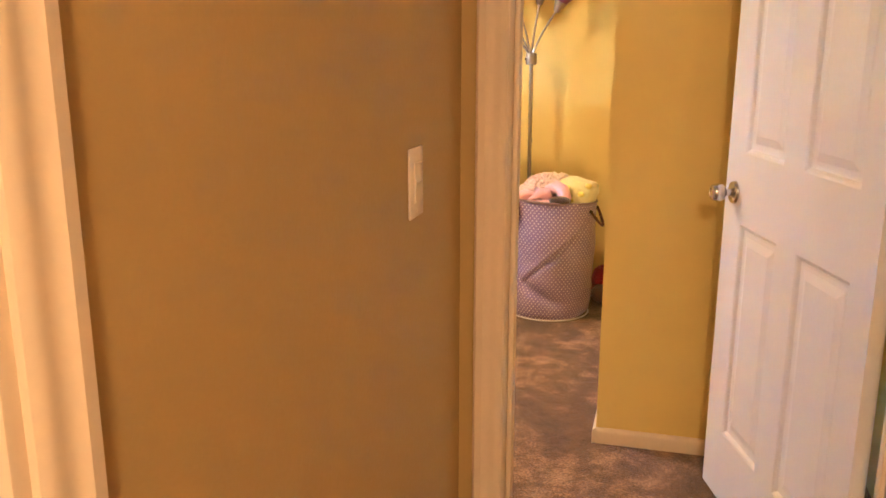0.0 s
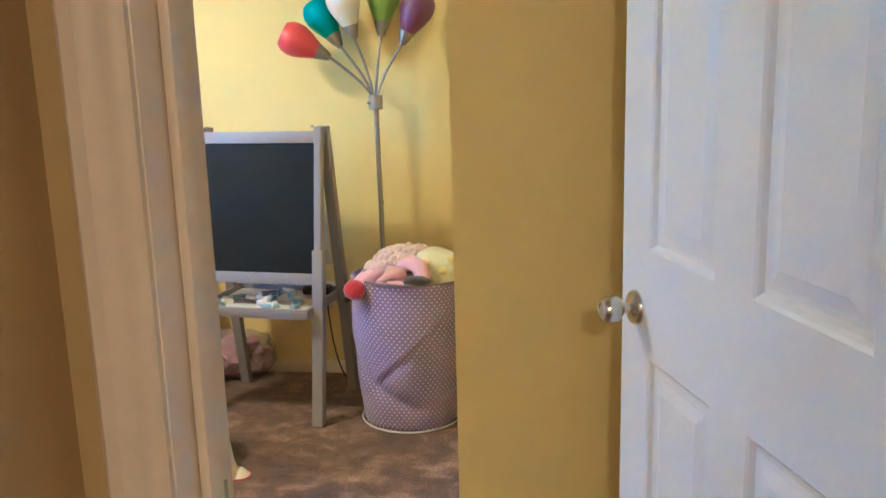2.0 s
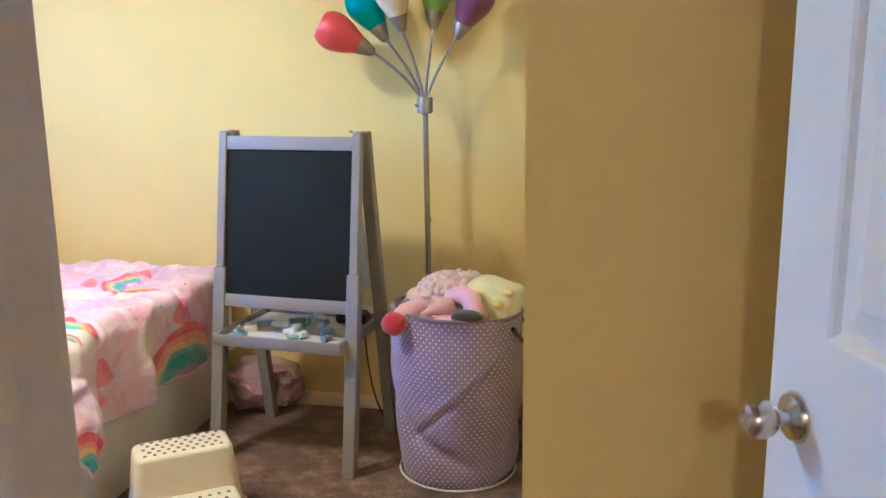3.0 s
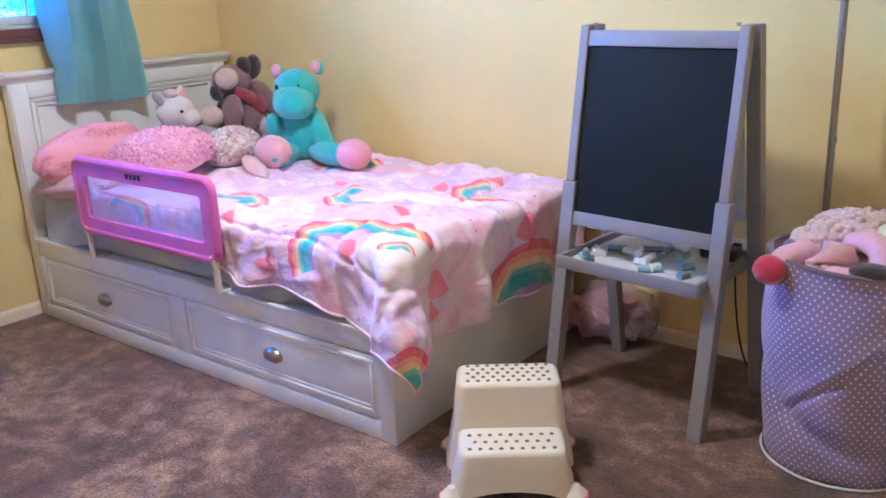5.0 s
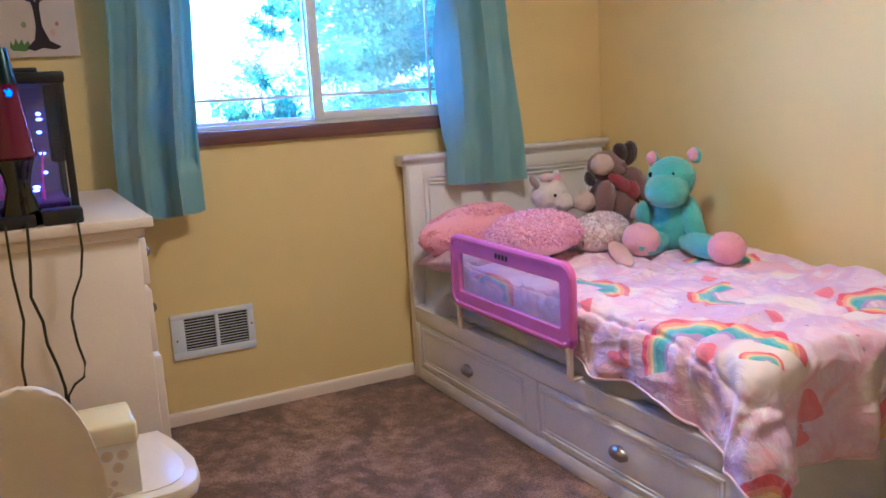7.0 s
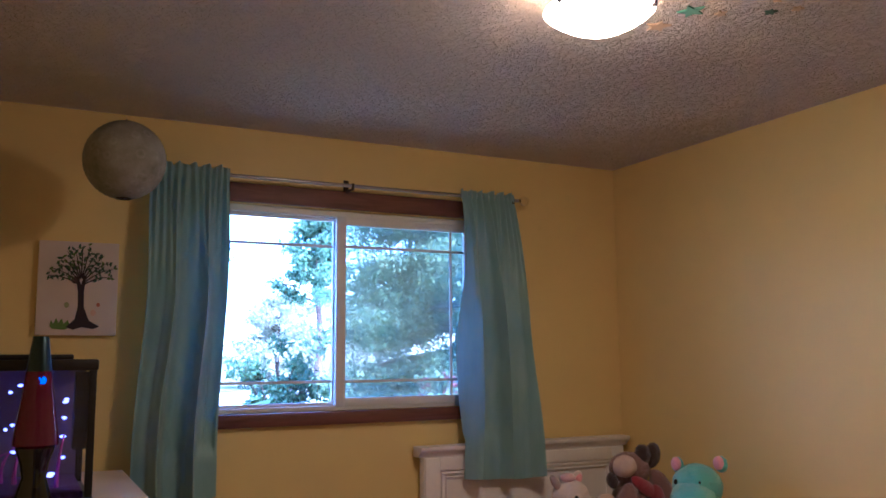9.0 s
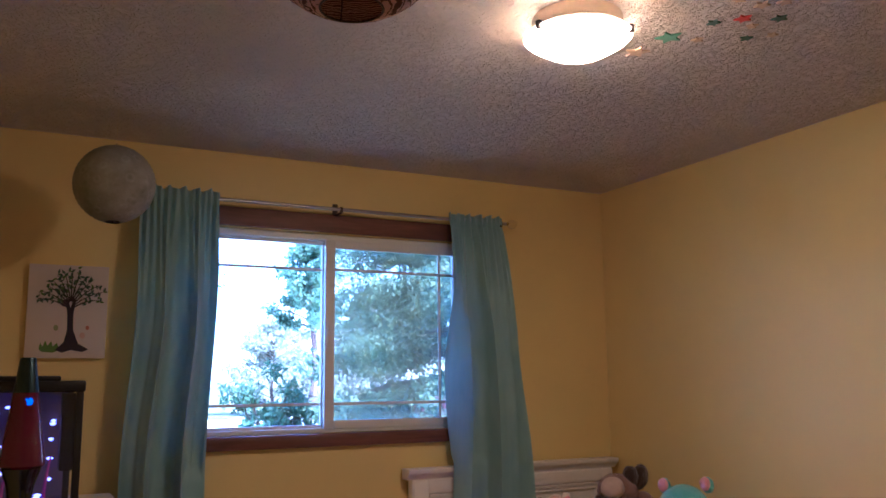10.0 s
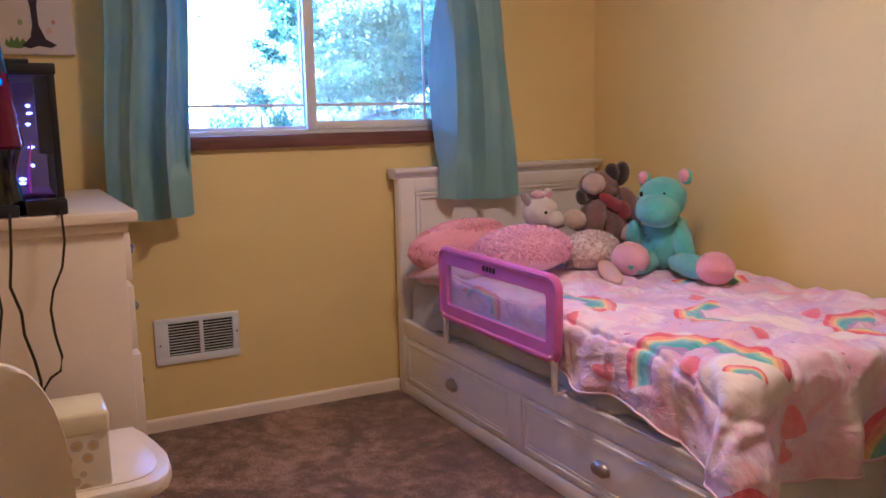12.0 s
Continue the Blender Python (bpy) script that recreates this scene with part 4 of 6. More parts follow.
def comforter():
    """A puffy cover: flat cloth coordinates bent over the near and the foot edge of the bed."""
    xf, yf, top = -1.885, 3.365, 0.595
    u0, u1, v0, v1 = -3.42, xf + 0.345, 4.405, yf - 0.31
    nu, nv = 290, 220
    bm = bmesh.new()
    uvs = {}
    grid = []
    rc = 0.055
    for i in range(nu + 1):
        row = []
        for j in range(nv + 1):
            u, v = u0 + (u1 - u0) * i / nu, v0 + (v1 - v0) * j / nv
            du, dv = max(0.0, u - xf), max(0.0, yf - v)
            head = max(0.0, min(1.0, (-2.42 - u) / 0.34))
            head = head * head * (3 - 2 * head)
            near = max(0.0, min(1.0, (u + 2.15) / 0.3))
            dv *= ((0.225 + 0.055 * near + 0.02 * math.sin(u * 9)) * (1 - head) + 0.15 * head) / 0.31
            x, y, z = min(u, xf), max(v, yf), top
            q = Vector((u * 3.1, v * 3.1, 0.3))
            puff = 0.022 * noise.noise(q) + 0.012 * noise.noise(q * 2.7) + 0.006 * noise.noise(q * 6.1)
            quilt = 0.014 * abs(math.sin((u + 0.15 * v) * math.pi / 0.62)) ** 0.5
            # ridged creases that run in from the near edge and the foot
            cr = abs(noise.noise(Vector((u * 7 + 2 * v, v * 2.2, 1.7)))) + 0.6 * abs(noise.noise(Vector((u * 2.4, v * 9 - u * 3, 4.2))))
            puff += 0.034 * (0.45 - min(cr, 0.45)) + 0.008 * noise.noise(Vector((u * 16, v * 11, 7.0)))
            loop = math.hypot(u + 1.875, v - 3.375) - 0.125
            run = 3.31 - 0.22 * max(0.0, u + 2.16)
            seam = math.exp(-(loop / 0.010) ** 2) + (math.exp(-((v - run) / 0.010) ** 2) if u < -1.97 else 0.0) + math.exp(-((v - 3.98) / 0.011) ** 2) + math.exp(-((u + 2.05 + 0.03 * math.sin(v * 6)) / 0.011) ** 2)
            puff -= 0.016 * min(1.0, seam)
            puff += 0.014 * math.exp(-((loop + 0.07) / 0.05) ** 2)
            gather = max(0.0, 1 - abs(v - 3.24) / 0.16)
            puff += 0.011 * gather * math.sin(u * 64 + 9 * noise.noise(Vector((u * 6, v * 5, 2.0))) + 22 * (v - 3.24))
            edge_far = max(0.0, (v - 4.30) / 0.1)
            d = math.hypot(du, dv)
            if d > 0:
                th = math.atan2(dv, du)
                tip = math.sin(2 * th) ** 4
                d *= 1 - 0.09 * tip * min(1.0, d / 0.4) ** 3
                fan = max(0.0, min(1.0, (math.hypot(du, dv) - 0.29) / 0.14))
                th = 0.68 + (th - 0.68) * (1 + 0.45 * fan * tip)
                bend = min(d / rc, math.pi / 2)
                out = rc * math.sin(bend)
                down = rc * (1 - math.cos(bend)) + max(0.0, d - rc * math.pi / 2)
                fold = 0.034 * math.sin(v * 19 + 1.0 + 2 * noise.noise(q)) * math.cos(th) ** 2 + 0.022 * math.sin(u * 21 + 2.0 + 3 * noise.noise(q)) * math.sin(th) ** 2
                fold += 0.010 * math.sin(v * 43) * math.cos(th) ** 2
                flare = (0.12 * math.sin(2 * th) + fold * (1 - head) * (1 - 0.75 * tip)) * min(1, max(0.0, d - 0.05) / 0.2)
                o = out + flare + 0.018
                x += math.cos(th) * o
                y -= math.sin(th) * o
                z = top - down + (puff + quilt) * max(0, 1 - d / 0.12)
                x += puff * 0.6 * math.cos(th)
                y -= puff * 0.6 * math.sin(th)
            else:
                z = top + puff + quilt - 0.05 * edge_far ** 2
            vert = bm.verts.new((x, y, z))
            uvs[vert] = (u, v)
            row.append(vert)
        grid.append(row)
    uvl = bm.loops.layers.uv.new("cloth")
    for i in range(nu):
        for j in range(nv):
            f = bm.faces.new((grid[i][j], grid[i + 1][j], grid[i + 1][j + 1], grid[i][j + 1]))
            for lo in f.loops:
                lo[uvl].uv = uvs[lo.vert]
    edge = [grid[i][nv].co.copy() for i in range(nu + 1)] + [grid[nu][j].co.copy() for j in range(nv - 1, -1, -1)]
    t = thing("comforter", pose(-2.6, 3.8, 0.56), "pink comforter printed with rainbows, clouds and hearts", "comforter")
    ob = part("cover", bm, RAINBOW, t, "", True, 80)
    so = ob.modifiers.new("thickness", "SOLIDIFY")
    so.thickness, so.offset = 0.018, -1
    part("hem", sweep(edge[::2], 0.0045, 8), RAINBOW_HEM, t, "rolled pink hem", True, 80)
    return ob


RAINBOW_HEM = fabric("pink_hem", (238, 206, 218), 0.12, 400, 20)
comforter()

# ---- bed rail with mesh ----
rl = thing("bed_rail", pose(-2.95, BY0 - 0.02, 0.352), "magenta fabric child bed rail with a mesh window", "bed rail")
yr = BY0 - 0.030


def rounded(x0, x1, z0, z1, r, n=6):
    pts = []
    for cx, cz, a0 in ((x1 - r, z1 - r, 0), (x0 + r, z1 - r, 90), (x0 + r, z0 + r, 180), (x1 - r, z0 + r, 270)):
        pts += [(cx + r * math.cos(radians(a0 + 90 * i / n)), cz + r * math.sin(radians(a0 + 90 * i / n))) for i in range(n + 1)]
    return pts


rx0, rx1, rz0, rz1 = -3.36, -2.545, 0.465, 0.745
outer, hole = rounded(rx0, rx1, rz0, rz1, 0.045), rounded(rx0 + 0.062, rx1 - 0.062, rz0 + 0.058, rz1 - 0.062, 0.012)
b = bmesh.new()
for y, in ((yr - 0.011,), (yr + 0.011,)):
    a = [b.verts.new((x, y, z)) for x, z in outer]
    c = [b.verts.new((x, y, z)) for x, z in hole]
    for i in range(len(a)):
        j = (i + 1) % len(a)
        b.faces.new((a[i], a[j], c[j], c[i]))
b.verts.ensure_lookup_table()
k = len(outer)
for i in range(k):
    j = (i + 1) % k
    b.faces.new((b.verts[i], b.verts[j], b.verts[2 * k + j], b.verts[2 * k + i]))
    b.faces.new((b.verts[k + i], b.verts[k + j], b.verts[3 * k + j], b.verts[3 * k + i]))
part("cover", b, RAIL_PINK, rl, "", True)
sweepable = [(x, yr, z) for x, z in rounded(rx0 + 0.008, rx1 - 0.008, rz0 + 0.006, rz1 - 0.008, 0.04)]
part("edge_tube", sweep(sweepable, 0.016, 10, closed=True), RAIL_PINK, rl, "", True)
nm = Nodes("sheer_mesh")
nm.bsdf.inputs["Alpha"].default_value = 0.28
MESH = nm.done(lin(232, 214, 236), 0.8)
part("mesh_window", box(rx0 + 0.058, rx1 - 0.058, yr - 0.0015, yr + 0.0015, rz0 + 0.055, rz1 - 0.058), MESH, rl, "sheer white mesh", True, smooth=0)
for i in range(4):
    part("label_bar", box(-3.01 + i * 0.024, -2.995 + i * 0.024, yr - 0.0135, yr - 0.0115, rz1 - 0.045, rz1 - 0.026), BLACK, rl, "dark printed mark", True, smooth=0)
for x in (rx0 + 0.03, rx1 - 0.03):
    lg = box(x - 0.011, x + 0.011, yr - 0.008, yr + 0.008, 0.353, rz0 + 0.03, 0.004)
    box(x - 0.011, x + 0.011, yr - 0.004, yr + 0.075, 0.353, 0.362, 0.003, bm=lg)
    part("leg", lg, PLASTIC_WHITE, rl, "white plastic leg", True)
    part("clip", box(x - 0.013, x + 0.013, yr - 0.014, yr - 0.006, rz0 - 0.01, rz0 + 0.02, 0.003), PLASTIC_WHITE, rl, "", True)

# ---- pillows and soft toys ----


def tufts(bm, c, radii, count, length, seed, rot=(0, 0, 0)):
    """Shaggy pile: short leaning spikes over an ellipsoid."""
    rnd = random.Random(seed)
    R = Euler([radians(a) for a in rot]).to_matrix()
    for _ in range(count):
        n = Vector((rnd.gauss(0, 1), rnd.gauss(0, 1), rnd.gauss(0, 1))).normalized()
        if n.z < -0.5:
            continue
        p = R @ Vector((n.x * radii[0], n.y * radii[1], n.z * radii[2])) + Vector(c)
        o = (R @ Vector((n.x / radii[0], n.y / radii[1], n.z / radii[2]))).normalized()
        lean = Vector((rnd.uniform(-1, 1), rnd.uniform(-1, 1), rnd.uniform(-1.2, 0.5)))
        lean = (lean - o * lean.dot(o)).normalized()
        tip = p + (o * 0.55 + lean * 0.85) * length * rnd.uniform(.6, 1.2)
        s = o.cross(lean).normalized() * length * 0.55
        w = lean * length * 0.45
        base = [bm.verts.new(p - o * 0.004 + d) for d in (s, w - s * 0.5, -w - s * 0.5)]
        t = bm.verts.new(tip)
        for i in range(3):
            bm.faces.new((base[i], base[(i + 1) % 3], t))


def fur(name, dark, light):
    n = Nodes(name)
    g = n.add("ShaderNodeNewGeometry")
    c = n.coords()
    col = n.ramp(g.outputs["Random Per Island"], [(0.0, lin(*dark)), (1.0, lin(*light))])
    n.bump(n.noise(c, 150, 3), 0.4, 0.004)
    return n.done(col, 0.95, 0.0, 0.5)


def pillow(c, radii, rot, material, label, seed):
    """A stuffed pillow: flattened, with pinched corners."""
    b = bmesh.new()
    bmesh.ops.create_cube(b, size=2)
    bmesh.ops.subdivide_edges(b, edges=b.edges[:], cuts=9, use_grid_fill=True)
    for v in b.verts:
        x, y, z = v.co
        k = (1 - x ** 4) * (1 - y ** 4)
        z = math.copysign(max(0.10, k ** 0.45), z) * abs(z) if abs(z) > .01 else 0
        pull = 1 - 0.07 * (1 - min(abs(x), abs(y)) ** 2)
        v.co = Vector((x * pull, y * pull, z * (1 + 0.12 * noise.noise(Vector((x * 1.6, y * 1.6, seed))))))
    b.transform(Matrix.Translation(c) @ Euler([radians(a) for a in rot]).to_matrix().to_4x4() @ Matrix.Diagonal((*radii, 1)))
    return single("pillow", b, material, label, "pillow", smooth=70)


b = blob((-3.63, 3.50, 0.705), (0.095, 0.255, 0.105), (6, -14, 3), 0.16, 9)
tufts(b, (-3.63, 3.50, 0.705), (0.095, 0.255, 0.105), 5200, 0.009, 14, (6, -14, 3))
single("fur_pillow", b, fur("salmon_fleece", (240, 164, 174), (247, 180, 186)), "fluffy salmon pink pillow against the headboard", "pillow", smooth=80)
pillow((-3.52, 3.53, 0.60), (0.22, 0.235, 0.06), (0, -8, 8), fabric("striped_pink_pillowcase", (226, 186, 204), 0.22, 500, 30), "pink bed pillow flat on the sheet", 5)

b = blob((-3.25, 3.585, 0.715), (0.135, 0.20, 0.095), (0, -12, -14), 0.06)
tufts(b, (-3.25, 3.585, 0.715), (0.135, 0.20, 0.095), 4200, 0.021, 4, (0, -12, -14))
single("fur_pillow", b, fur("pink_shag", (230, 158, 190), (250, 206, 226)), "shaggy two-tone pink heart pillow", "pillow", smooth=80)
b = blob((-3.27, 3.93, 0.675), (0.12, 0.145, 0.085), (0, -10, 18), 0.08)
tufts(b, (-3.27, 3.93, 0.675), (0.12, 0.145, 0.085), 2600, 0.018, 9, (0, -10, 18))
single("fur_pillow", b, fur("cream_shag", (206, 168, 162), (246, 234, 224)), "shaggy cream pillow with pink flecks", "pillow", smooth=80)
b = blob((-3.04, 3.86, 0.628), (0.19, 0.038, 0.030), (0, 4, -28), 0.12)
single("soft_toy_limb", b, plush("peach_plush", (240, 190, 176)), "peach plush toy lying across the comforter", "soft toy")


def soft_toy(name, bits, material, label, names, group="soft toys on the bed"):
    """A stuffed animal: stuffed bodies, each a part named in names."""
    low = min(c[2] - r[2] * 0.9 for c, r, _, _ in bits)
    t = thing(name, pose(bits[0][0][0], bits[0][0][1], low), label, "soft toy", group)
    for (c, radii, rot, mat2), nm in zip(bits, names.split()):
        b = blob(c, radii, rot, 0.09, 7, None, 3)
        if min(radii) > 0.022:
            area = radii[0] * radii[1] + radii[1] * radii[2] + radii[0] * radii[2]
            tufts(b, c, radii, int(60000 * area), 0.0055, len(nm) + int(900 * radii[1]), rot)
        part(nm, b, mat2 or material, t, "", True, 80)
    return t


TEAL = plush("teal_plush", (116, 196, 190), 0.2)
PINK = plush("pink_plush", (236, 164, 172), 0.18)
LIGHTPINK = plush("pale_pink_plush", (240, 184, 194), 0.14)
EYE = surface("black_bead", (16, 16, 18), 0.15, 0.1, 10, 100, 0)
BROWN = plush("brown_plush", (136, 102, 98), 0.28)
GREYFUR = plush("grey_plush", (168, 154, 148), 0.22)
DARKFUR = plush("dark_plush", (56, 40, 40), 0.3)
BEIGE = plush("beige_plush", (214, 190, 172), 0.18)
CREAM = plush("cream_plush", (228, 216, 206), 0.15)
RED = plush("red_felt", (180, 30, 42), 0.15, 120)
DULLRED = plush("dull_red_felt", (150, 48, 60), 0.2, 120)
ROSE = plush("rose_beige_plush", (222, 184, 180), 0.2)
hx, hy = -3.055, 4.16
soft_toy("hippo_toy", [
    ((hx, hy, 0.725), (0.115, 0.105, 0.125), (0, 0, 0), None),
    ((hx - 0.01, hy - 0.01, 0.905), (0.102, 0.092, 0.088), (0, 0, 0), None),
    ((hx + 0.035, hy - 0.075, 0.862), (0.105, 0.088, 0.068), (0, 10, -40), None),
    ((hx - 0.095, hy - 0.04, 0.985), (0.026, 0.016, 0.028), (0, 0, 0), PINK), ((hx + 0.055, hy + 0.045, 0.998), (0.026, 0.016, 0.028), (0, 0, 0), PINK),
    ((hx - 0.10, hy - 0.028, 0.98), (0.030, 0.02, 0.032), (0, 0, 0), None), ((hx + 0.055, hy + 0.058, 0.993), (0.030, 0.02, 0.032), (0, 0, 0), None),
    ((hx - 0.035, hy - 0.097, 0.925), (0.009, 0.009, 0.011), (0, 0, 0), EYE), ((hx + 0.058, hy - 0.062, 0.930), (0.009, 0.009, 0.011), (0, 0, 0), EYE),
    ((hx - 0.075, hy - 0.09, 0.735), (0.042, 0.042, 0.092), (25, 20, 0), None), ((hx - 0.055, hy - 0.135, 0.665), (0.048, 0.042, 0.036), (0, 0, 0), PINK),
    ((hx + 0.115, hy - 0.01, 0.725), (0.040, 0.042, 0.105), (0, -28, 0), None),
    ((hx + 0.02, hy - 0.13, 0.652), (0.052, 0.11, 0.048), (0, 0, 20), None), ((hx + 0.01, hy - 0.19, 0.672), (0.084, 0.062, 0.068), (0, 0, 12), LIGHTPINK),
    ((hx + 0.20, hy - 0.045, 0.655), (0.155, 0.052, 0.048), (0, 0, -12), None), ((hx + 0.365, hy - 0.08, 0.672), (0.080, 0.066, 0.062), (0, 0, -12), PINK),
    ((hx + 0.087, hy - 0.140, 0.835), (0.022, 0.006, 0.004), (0, 0, 40), LIGHTPINK),
], TEAL, "teal plush hippo with pink feet sitting by the wall", "body head muzzle inner_ear inner_ear ear ear eye eye arm paw arm leg foot leg foot mouth")
bx, by = -3.47, 4.15
soft_toy("dog_toy", [
    ((bx, by + 0.02, 0.76), (0.10, 0.125, 0.135), (0, 0, 0), None), ((bx + 0.0, by - 0.01, 0.93), (0.075, 0.098, 0.072), (-12, 0, 0), None),
    ((bx + 0.035, by + 0.035, 0.992), (0.032, 0.036, 0.046), (18, 0, 0), DARKFUR), ((bx + 0.035, by + 0.085, 0.985), (0.032, 0.040, 0.056), (-14, 0, 0), DARKFUR),
    ((bx + 0.045, by - 0.075, 0.948), (0.050, 0.056, 0.048), (0, 0, 20), BEIGE), ((bx + 0.03, by - 0.132, 0.89), (0.026, 0.024, 0.036), (20, 0, 0), DARKFUR),
    ((bx + 0.088, by + 0.005, 0.855), (0.022, 0.092, 0.030), (-32, 0, 0), DULLRED), ((bx + 0.094, by + 0.055, 0.825), (0.018, 0.050, 0.036), (-50, 0, 0), DULLRED),
    ((bx + 0.06, by + 0.12, 0.84), (0.042, 0.042, 0.095), (24, -16, 0), None), ((bx + 0.08, by - 0.09, 0.80), (0.045, 0.05, 0.085), (-20, -10, 0), None),
    ((bx + 0.085, by + 0.085, 0.720), (0.042, 0.042, 0.040), (0, 0, 0), BEIGE), ((bx + 0.075, by - 0.11, 0.72), (0.06, 0.06, 0.05), (0, 0, 0), None),
], BROWN, "brown plush dog with a red scarf leaning in the corner", "body head ear ear muzzle cheek scarf scarf_end arm arm paw leg")
ux, uy = -3.49, 3.83
soft_toy("goat_toy", [
    ((ux, uy + 0.02, 0.72), (0.085, 0.10, 0.11), (0, 0, 0), None), ((ux + 0.01, uy - 0.005, 0.835), (0.074, 0.080, 0.068), (12, 0, 0), None),
    ((ux + 0.060, uy + 0.03, 0.805), (0.046, 0.055, 0.040), (0, 12, 30), None), ((ux + 0.080, uy - 0.022, 0.838), (0.006, 0.009, 0.009), (0, 0, 0), EYE),
    ((ux + 0.010, uy - 0.078, 0.893), (0.014, 0.018, 0.042), (38, 0, 0), GREYFUR), ((ux + 0.012, uy + 0.028, 0.905), (0.016, 0.026, 0.036), (-30, 0, 0), CREAM),
    ((ux + 0.026, uy + 0.028, 0.903), (0.008, 0.016, 0.026), (-30, 0, 0), PINK), ((ux + 0.015, uy - 0.02, 0.912), (0.034, 0.032, 0.020), (0, 0, 0), ROSE),
    ((ux + 0.080, uy + 0.128, 0.795), (0.050, 0.052, 0.048), (0, 0, 0), BEIGE), ((ux + 0.065, uy + 0.075, 0.725), (0.06, 0.07, 0.05), (0, 0, 0), GREYFUR),
], CREAM, "cream plush goat with pointed grey ears", "body head muzzle eye ear ear inner_ear tuft paw leg")

# ---- bag of bedding behind the bed's foot ----
nb = Nodes("cloudy_bag_plastic")
nb.bsdf.inputs["Alpha"].default_value = 0.35
BAG = nb.done(lin(190, 170, 176), 0.2)
bag = thing("storage_bag", pose(-1.66, 4.33, 0), "clear plastic bag of pink clothes between bed and wall", "bag")
part("contents", blob((-1.69, 4.345, 0.10), (0.15, 0.078, 0.10), (0, 0, 8), 0.45, 12), fabric("pink_clothes", (190, 140, 148), 0.3, 300, 14), bag, "folded pink clothes", True)
part("clear_bag", blob((-1.665, 4.345, 0.118), (0.165, 0.088, 0.115), (0, 0, 8), 0.4, 14), BAG, bag, "cloudy clear plastic", True)

# ---- chalkboard easel ----


def easel():
    cx, cy = -1.395, 4.06
    e = thing("easel", pose(cx + 0.020, cy, 0, 0, 0, -6), "grey wooden folding chalkboard easel with a chalk tray", "easel")
    hw, top = 0.248, 1.172
    front, back = -0.215, 0.20
    apex = -0.035
    t = 0.028

    def lean(z, foot):
        return foot + (apex - foot) * z / top

    for sx in (-1, 1):
        for foot, nm, y in ((front, "leg", 0), (back, "rear_leg", 0)):
            bm = bmesh.new()
            for z0, z1, grow in ((0.0, 0.695, 0.0), (0.695, top, -0.012)) if nm == "leg" else ((0.0, top, 0.0),):
                w = 0.022 + grow * 0.6
                x0, x1 = sx * (hw + 0.012 - 0.004 * z0 / top) , sx * (hw + 0.012 - 0.004 * z1 / top)
                dpt = 0.018 + (0.004 if z0 == 0 and nm == "leg" else 0)
                off = 0.045 if nm == "rear_leg" else 0.0
                pts = []
                for x, z in ((x0, z0), (x1, z1)):
                    y0 = lean(z, foot) + off * z / top
                    pts.append([bm.verts.new((x + sgx * w, y0 + sgy * dpt, z)) for sgx, sgy in ((-1, -1), (1, -1), (1, 1), (-1, 1))])
                a, c = pts
                for i in range(4):
                    bm.faces.new((a[i], a[(i + 1) % 4], c[(i + 1) % 4], c[i]))
                bm.faces.new(a)
                bm.faces.new(c)
            bmesh.ops.bevel(bm, geom=bm.edges[:], offset=0.003, segments=1, affect="EDGES")
            leg = part(nm, bm, GREY_WOOD, e)
            if nm == "leg":
                part("cap_screw", rod((sx * (hw - 0.02), lean(top, foot) , top - 0.003), (sx * (hw - 0.02), lean(top, foot), top + 0.006), 0.006), NICKEL, leg)
    slope = math.degrees(math.atan2(apex - front, top))
    m = pose(0, front, 0, -slope, 0, 0)

    def tilted(b):
        b.transform(m)
        return b
    k = 1 / math.cos(radians(slope))
    part("top_rail", tilted(box(-hw + 0.002, hw - 0.002, -0.012, 0.012, 1.108 * k, 1.155 * k, 0.003)), GREY_WOOD, e)
    part("lower_rail", tilted(box(-hw + 0.004, hw - 0.004, -0.013, 0.013, 0.556 * k, 0.600 * k, 0.003)), GREY_WOOD, e)
    part("chalkboard", tilted(box(-hw + 0.004, hw - 0.004, -0.004, 0.006, 0.595 * k, 1.118 * k, 0.001)), SLATE, e, "dusty black chalkboard panel")
    m = pose(0, back, 0, slope + 1.2, 0, 0)
    part("rear_board", tilted(box(-hw + 0.02, hw - 0.02, -0.005, 0.005, 0.60, 1.14, 0.001)), surface("white_board", (206, 208, 210), 0.3, 0.05), e, "white back board")
    part("rear_rail", tilted(box(-hw + 0.002, hw - 0.002, -0.012, 0.012, 1.12, 1.16, 0.003)), GREY_WOOD, e)
    # tray between the legs
    ty0, ty1, tz = front + 0.03 - 0.04, back - 0.03, 0.455
    tw = hw - 0.005
    part("tray_floor", box(-tw + 0.012, tw - 0.012, ty0 + 0.01, ty1, tz - 0.008, tz, 0.001), surface("white_tray", (206, 200, 194), 0.5, 0.12, 8), e, "chalk-dusted white tray floor")
    part("tray_side", box(-tw, tw, ty0, ty0 + 0.014, tz - 0.018, tz + 0.022, 0.003), GREY_WOOD, e)
    part("tray_side", box(-tw, tw, ty1 - 0.012, ty1 + 0.002, tz - 0.018, tz + 0.022, 0.003), GREY_WOOD, e)
    part("tray_side", box(-tw, -tw + 0.014, ty0 + 0.014, ty1 - 0.012, tz - 0.018, tz + 0.022, 0.003), GREY_WOOD, e)
    part("tray_side", box(tw - 0.014, tw, ty0 + 0.014, ty1 - 0.012, tz - 0.018, tz + 0.022, 0.003), GREY_WOOD, e)
    return ROOTS[e.name], ty0, ty1, tz, tw


